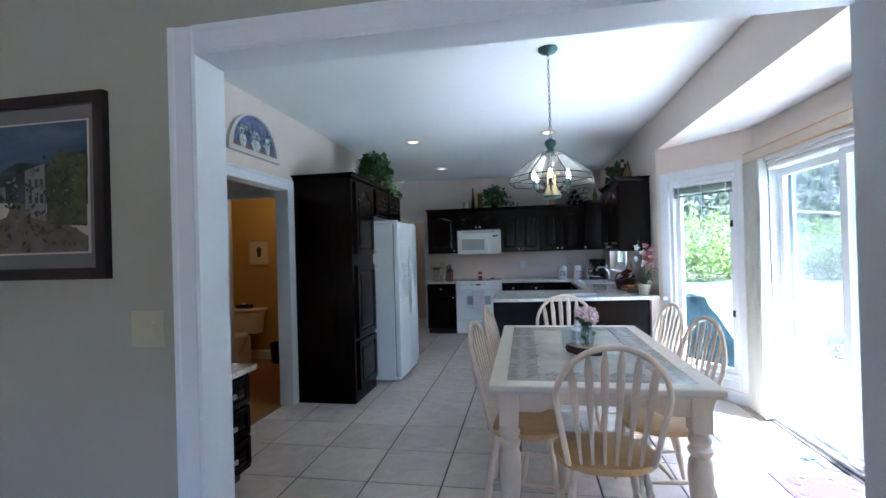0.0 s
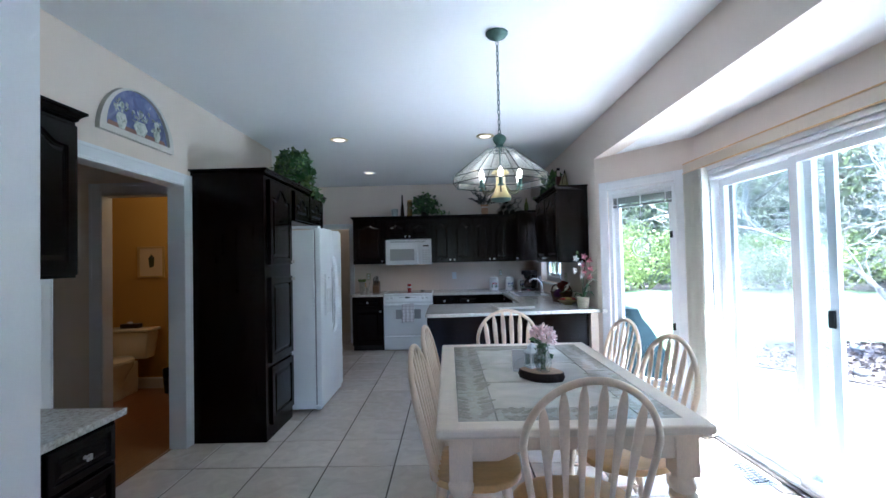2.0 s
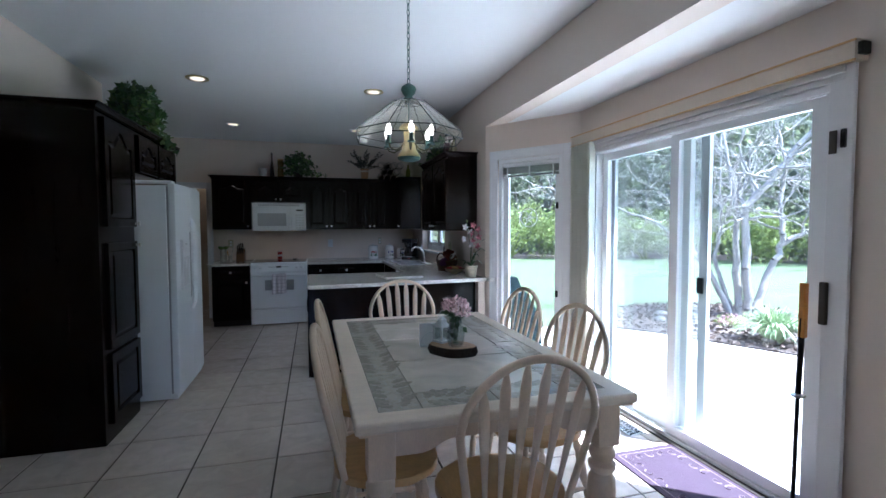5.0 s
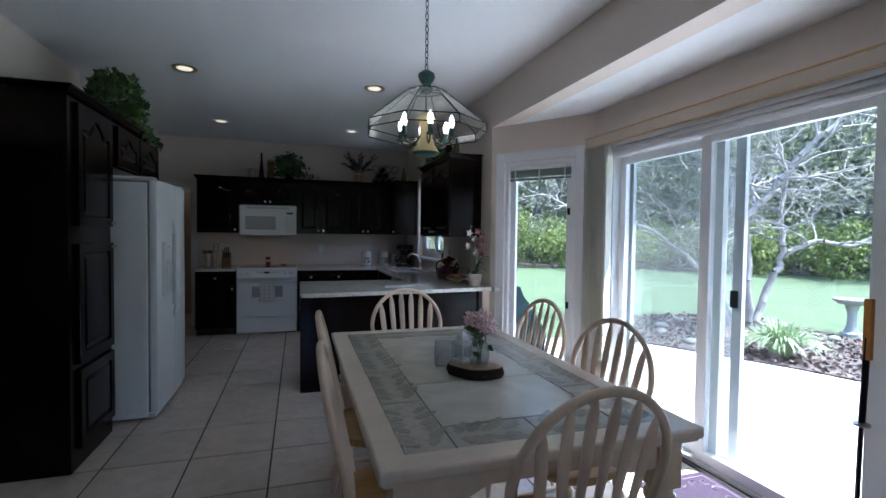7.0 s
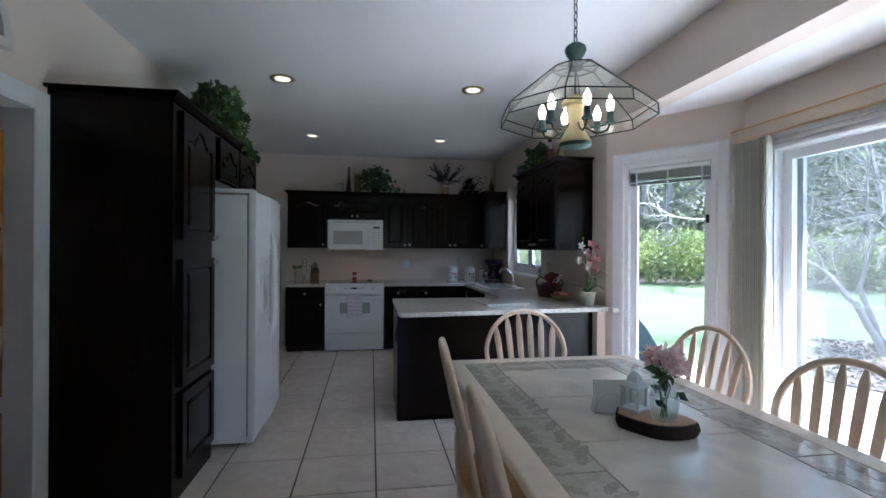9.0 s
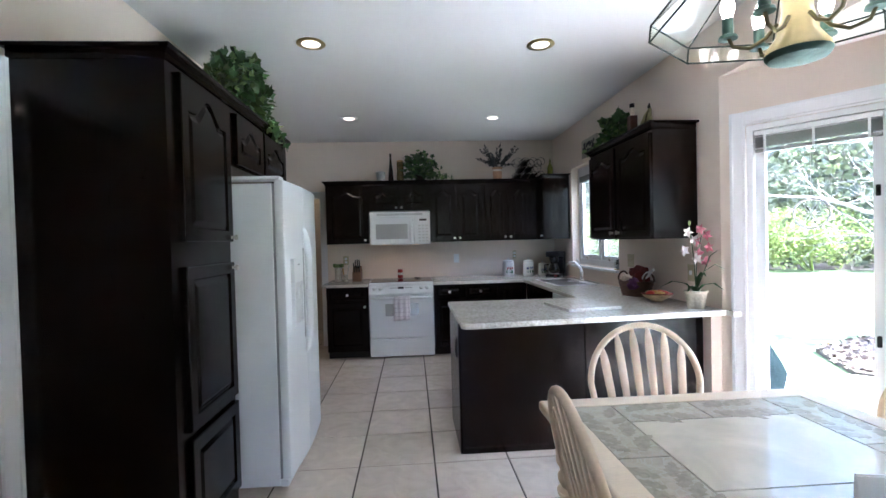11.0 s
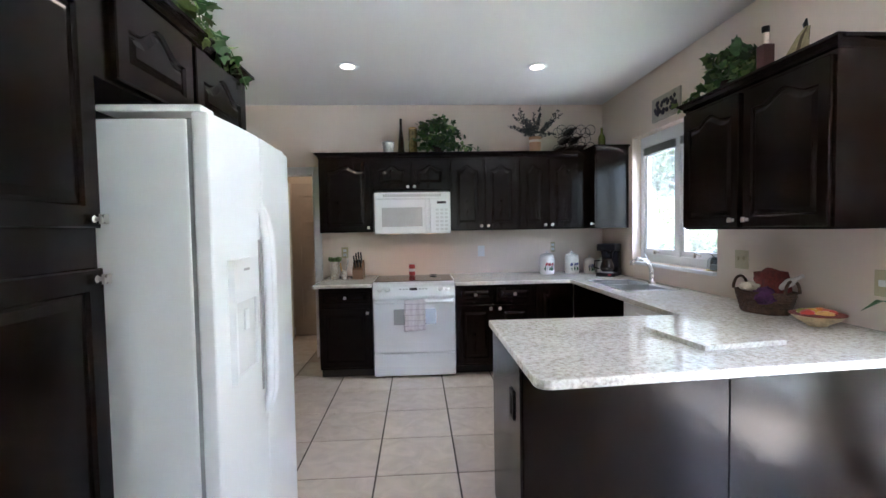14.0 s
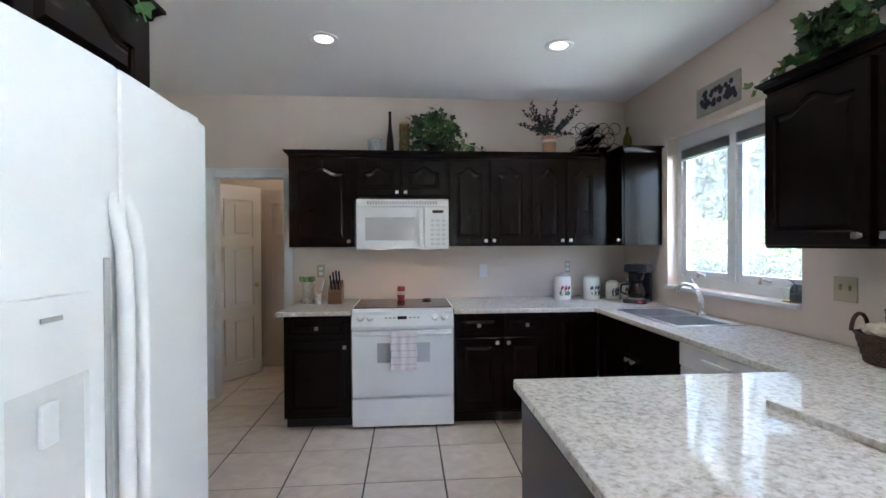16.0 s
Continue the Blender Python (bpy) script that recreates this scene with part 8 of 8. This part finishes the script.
# mondo clump, small pink flowers and stones at the bed
def grass_clump(m, n, height, material, label, seed):
    rng = random.Random(seed)
    mesh = Mesh()
    for _ in range(n):
        a, lean = rng.uniform(0, 6.28), rng.uniform(0.25, 1.35)
        r0 = rng.uniform(0, 0.08)
        h = height * rng.uniform(0.6, 1.0)
        p = [Vector((math.cos(a) * (r0 + lean * h * 0.8 * t), math.sin(a) * (r0 + lean * h * 0.8 * t), h * (1.6 * t - (0.6 + lean * 0.55) * t * t))) for t in (0, 0.3, 0.6, 0.85, 1.0)]
        s = Vector((-math.sin(a), math.cos(a), 0))
        base = len(mesh.v)
        for k, q in enumerate(p):
            w = 0.011 * (1 - (k / 4) ** 2 * 0.95)
            mesh.v += [q - s * w, q + s * w]
        mesh.f += [(base + 2 * k, base + 2 * k + 1, base + 2 * k + 3, base + 2 * k + 2) for k in range(4)]
    ob = new("grass_clump", mesh.data("grass_clump", material))
    ob.matrix_basis = m
    return tagged(ob, label, "plant")


BLADE = surface("pale_blade", (0.30, 0.40, 0.20), 0.5, vary=0.2, scale=20, island=0.35)
grass_clump(pose(5.36, 5.50, -0.071), 480, 0.58, BLADE, "pale green clump of strap-leaved plants on mulch", 3)
STONE = surface("field_stone", (0.20, 0.185, 0.17), 0.85, vary=0.2, scale=8, grain=50, bump=0.5)
rng_s = random.Random(5)
first_stone = None
for k in range(9):
    a = k / 9 * 6.28 + rng_s.uniform(-0.3, 0.3)
    sx, sy = 6.0 + 1.1 * math.cos(a) + rng_s.uniform(-0.3, 0.3), 6.6 + 0.9 * math.sin(a) + rng_s.uniform(-0.3, 0.3)
    bm = bmesh.new()
    bmesh.ops.create_icosphere(bm, subdivisions=2, radius=0.09)
    for v in bm.verts:
        v.co *= 1 + 0.25 * noise.noise(v.co * 9 + Vector((k, 0, 0)))
        v.co.z *= 0.55
    solid("stone", bm, STONE, "grey rounded field stone lying on mulch", "stone", group="stones in the bed", smooth=40, m=pose(sx, sy, -0.045, 0, 0, rng_s.uniform(0, 360)))
chips = Mesh()
for _ in range(5200):
    cx, cy = rng_s.uniform(3.95, 7.6), rng_s.uniform(4.2, 8.4)
    inside = False
    for (xa, ya), (xb, yb) in zip(bed, bed[1:] + bed[:1]):
        if (ya > cy) != (yb > cy) and cx < xa + (cy - ya) * (xb - xa) / (yb - ya):
            inside = not inside
    if inside:
        chips.leaf((cx, cy, -0.068), rng_s.uniform(0.04, 0.10), rng_s, droop=Vector((rng_s.gauss(0, 1), rng_s.gauss(0, 1), rng_s.uniform(0.0, 0.45))).normalized())
CHIP = surface("bark_chip", (0.17, 0.125, 0.10), 0.95, vary=0.3, island=0.6)
tagged(new("bark_chips", chips.data("bark_chips", CHIP)), "loose brown bark chips on the planting bed", "mulch", kind="stuff")
FLOWER_PINK = surface("pale_pink_petal", (0.72, 0.42, 0.46), 0.6, vary=0.15, island=0.25)
blooms = Mesh()
for _ in range(160):
    a, r = rng_s.uniform(0, 6.28), 0.22 * math.sqrt(rng_s.random())
    blooms.leaf((r * math.cos(a), r * math.sin(a), 0.06 + 0.12 * (1 - (r / 0.22) ** 2) * rng_s.random()), 0.04, rng_s)
fl = thing("flower_cushion", pose(5.75, 6.45, -0.071), "low cushion of pale pink garden flowers", "plant")
ob = new("blossom", blooms.data("blossom", FLOWER_PINK))
ob.parent = fl
green = Mesh()
for _ in range(160):
    a, r = rng_s.uniform(0, 6.28), 0.24 * math.sqrt(rng_s.random())
    green.leaf((r * math.cos(a), r * math.sin(a), rng_s.random() * 0.12), 0.05, rng_s)
ob = new("foliage", green.data("foliage", HEDGE))
ob.parent = fl

# bird bath
bath = thing("bird_bath", pose(7.88, 6.26, -0.12) @ Matrix.Diagonal((0.74, 0.74, 0.88, 1)), "pale stone bird bath standing on the lawn", "bird bath")
CAST = surface("cast_stone", (0.34, 0.34, 0.33), 0.8, vary=0.12, scale=9, bump=0.3)
part("pedestal", lathe([(0.19, 0), (0.19, 0.05), (0.13, 0.08), (0.085, 0.2), (0.075, 0.38), (0.11, 0.5), (0.13, 0.54)], 20), CAST, bath, smooth=40)
part("bowl", lathe([(0.10, 0.54), (0.24, 0.57), (0.33, 0.63), (0.335, 0.655), (0.30, 0.65), (0.2, 0.61), (0.02, 0.595)], 26), CAST, bath, smooth=40)

# covered grill on the patio by the tall window
COVER = surface("blue_grey_cover", (0.008, 0.015, 0.018), 0.85, vary=0.2, scale=5, grain=30, bump=0.6, spec=0.08)
bm = boxed(-0.42, 0.42, -0.3, 0.3, 0.0, 0.88)
bmesh.ops.subdivide_edges(bm, edges=bm.edges[:], cuts=7, use_grid_fill=True)
for v in bm.verts:
    t = v.co.z / 0.88
    v.co.x = -0.42 + (v.co.x + 0.42) * (1 - 0.34 * max(0, t - 0.4) / 0.6)
    v.co.y *= 1 - 0.35 * max(0, t - 0.6) / 0.4
    v.co += 0.035 * Vector((noise.noise(v.co * 7), noise.noise(v.co * 5 + Vector((9, 0, 0))), 0)) * (1.6 if t > 0.02 else 0)
    if t > 0.95:
        v.co.z -= 0.08 * (abs(v.co.x) / 0.42) ** 2
solid("covered_grill", bm, COVER, "barbecue grill under a dark blue-grey cover on the patio", "grill", smooth=60, m=pose(2.02, 6.35, -0.085, 0, 0, -4))

# shrubs, hedge and woods
def shrub(name, m, rx, ry, rz, n, size, material, label, seed, category="shrub", kind=""):
    rng = random.Random(seed)
    mesh = Mesh()
    lumps = [(Vector((rng.uniform(-0.7, 0.7) * rx, rng.uniform(-0.7, 0.7) * ry, rng.uniform(0.25, 0.8) * rz)), rng.uniform(0.25, 0.5)) for _ in range(14)]
    for _ in range(n):
        c, q = rng.choice(lumps)
        d = Vector((rng.gauss(0, 1), rng.gauss(0, 1), rng.gauss(0.2, 1))).normalized() * rng.uniform(0.6, 1.0)
        p = c + Vector((d.x * q * rx, d.y * q * ry, d.z * q * rz))
        if p.z > 0.02:
            mesh.leaf(p, size * rng.uniform(0.6, 1.3), rng)
    for _ in range(8):
        tip = Vector((rng.uniform(-0.6, 0.6) * rx, rng.uniform(-0.6, 0.6) * ry, rz * rng.uniform(0.5, 0.9)))
        mesh.limb((tip.x * 0.1, tip.y * 0.1, 0), tip, 0.03, 0.01, 4)
    ob = new(name, mesh.data(name, material))
    ob.matrix_basis = m
    return tagged(ob, label, category, kind=kind)


rng_h = random.Random(11)
shrub_spots = [(5.6, 21.0, 2.6, 2.4), (8.8, 21.6, 2.4, 2.7), (11.8, 20.6, 2.4, 2.2), (14.6, 19.0, 2.6, 2.4), (17.4, 16.6, 2.4, 2.1), (19.4, 13.6, 2.3, 2.3), (21.0, 10.4, 2.2, 2.0), (22.4, 7.0, 2.4, 2.2), (23.2, 3.4, 2.4, 2.4), (3.2, 15.5, 1.7, 2.1)]
for k, (sx, sy, r, h) in enumerate(shrub_spots):
    shrub("hedge_shrub", pose(sx, sy, -0.12, 0, 0, rng_h.uniform(0, 360)), r, r * 0.8, h, 3600, 0.15, HEDGE, "yellow-green garden shrub at the edge of the lawn", 20 + k)
woods, leaves, tips = Mesh(), Mesh(), []
rng_w = random.Random(31)
for k in range(64):
    a = rng_w.uniform(-0.25, 1.75)
    r = rng_w.uniform(25, 44)
    base = Vector((1.0 + r * math.sin(1.75 - a) * 0.95, 2.0 + r * math.cos(1.75 - a), -0.15))
    if base.x < 4:
        base.x = 4 + rng_w.uniform(0, 4)
    here = []
    grow(woods, base, Vector((rng_w.gauss(0, 0.07), rng_w.gauss(0, 0.07), 1)).normalized(), rng_w.uniform(5, 8), rng_w.uniform(0.12, 0.24), 3, rng_w, here, 0.35)
    for p in here:
        if rng_w.random() < 0.75:
            for _ in range(5):
                leaves.leaf(p + Vector((rng_w.gauss(0, 0.5), rng_w.gauss(0, 0.5), rng_w.gauss(0, 0.4))), rng_w.uniform(0.18, 0.4), rng_w)
tagged(new("woods", woods.data("woods", WOOD_BARK)), "bare grey trunks and branches of the spring woods", "woods", kind="stuff")
tagged(new("woods_foliage", leaves.data("woods_foliage", WOODLEAF)), "young pale green leaves of the woods", "foliage", kind="stuff")
under = Mesh()
for _ in range(60000):
    a, r = rng_w.uniform(-0.15, 1.75), rng_w.uniform(24, 46)
    h = rng_w.random() ** 1.4 * 13
    under.leaf((1.0 + r * math.sin(1.75 - a) * 0.95, 2.0 + r * math.cos(1.75 - a), -0.1 + h), rng_w.uniform(0.25, 0.6), rng_w)
HAZELEAF = leafy("undergrowth_leaf", (0.125, 0.14, 0.085), 0.4, 0.6)
tagged(new("undergrowth", under.data("undergrowth", HAZELEAF)), "green undergrowth between the far trees", "undergrowth", kind="stuff")
DISTANCE = surface("far_woods", (0.26, 0.27, 0.18), 1.0, vary=0.3, scale=0.35, grain=2.2, stretch=(1, 1, 0.35), bump=0, second=(0.13, 0.13, 0.10), spec=0.0)
bm = bmesh.new()
prev = None
for k in range(181):
    a = radians(-42 + 142 * k / 180)
    h = 13.5 + 3.0 * noise.noise(Vector((k * 0.09, 0, 0))) + 1.6 * noise.noise(Vector((k * 0.7, 5, 0)))
    foot = Vector((1.0 + 58 * math.cos(a), 2.0 + 58 * math.sin(a), -0.2))
    row = [bm.verts.new(foot), bm.verts.new(foot + Vector((0, 0, h)))]
    if prev:
        bm.faces.new((prev[0], row[0], row[1], prev[1]))
    prev = row
structure("backdrop", bm, DISTANCE, "grey-green wall of distant spring woods", "backdrop")
structure("woodland_floor", prism([(4, 22), (14.6, 20.0), (20.5, 13.5), (23.5, 6), (24, -6), (70, -20), (70, 70), (4, 70)], -0.1195, -0.10), MULCH, "brown leaf litter under the woods", "ground")


# ---- floor tiles and ground ----
PITCH, TX, TY = 0.4635, -0.424, 4.473
floor = structure("floor", cells([-3.0, LEFT - 0.11, 2.1], [1.65, 6.18, 10.1], lambda u, v: u > LEFT - 0.11 or v > 6.18, 0.1, lambda u, v, w: (u, v, -0.105 + w)), GROUT, "beige ceramic tile floor with dark grout", "floor")


def tile_mesh(w, d):
    bm = bmesh.new()
    box(bm, 0, w, 0, d, -0.004, 0.0)
    top = [v for v in bm.verts if v.co.z > -0.001]
    for v in top:
        v.co.x += 0.002 if v.co.x < w / 2 else -0.002
        v.co.y += 0.002 if v.co.y < d / 2 else -0.002
    return mesh_of("tile", bm, TILE)


tile_sizes = {}
GAP = 0.0045


def lay_tile(x0, x1, y0, y1):
    key = (round(x1 - x0, 3), round(y1 - y0, 3))
    if key not in tile_sizes:
        tile_sizes[key] = tile_mesh(*key)
    ob = new("tile", tile_sizes[key])
    ob.location, ob.parent = (x0, y0, 0.0), floor


for i in range(-7, 7):
    for j in range(-7, 14):
        x0, y0 = TX + i * PITCH + GAP, TY + j * PITCH + GAP
        x1, y1 = x0 + PITCH - 2 * GAP, y0 + PITCH - 2 * GAP
        xmax = 2.02 if y0 < 5.4 else RIGHT
        xmin = LEFT - 0.1 if y0 < 6.0 else -2.9
        ymax = 10.0 if x1 < -1.2 else BACK
        x0, x1, y0, y1 = max(x0, xmin), min(x1, xmax), max(y0, 1.66), min(y1, ymax)
        if x1 - x0 > 0.03 and y1 - y0 > 0.03:
            lay_tile(x0, x1, y0, y1)
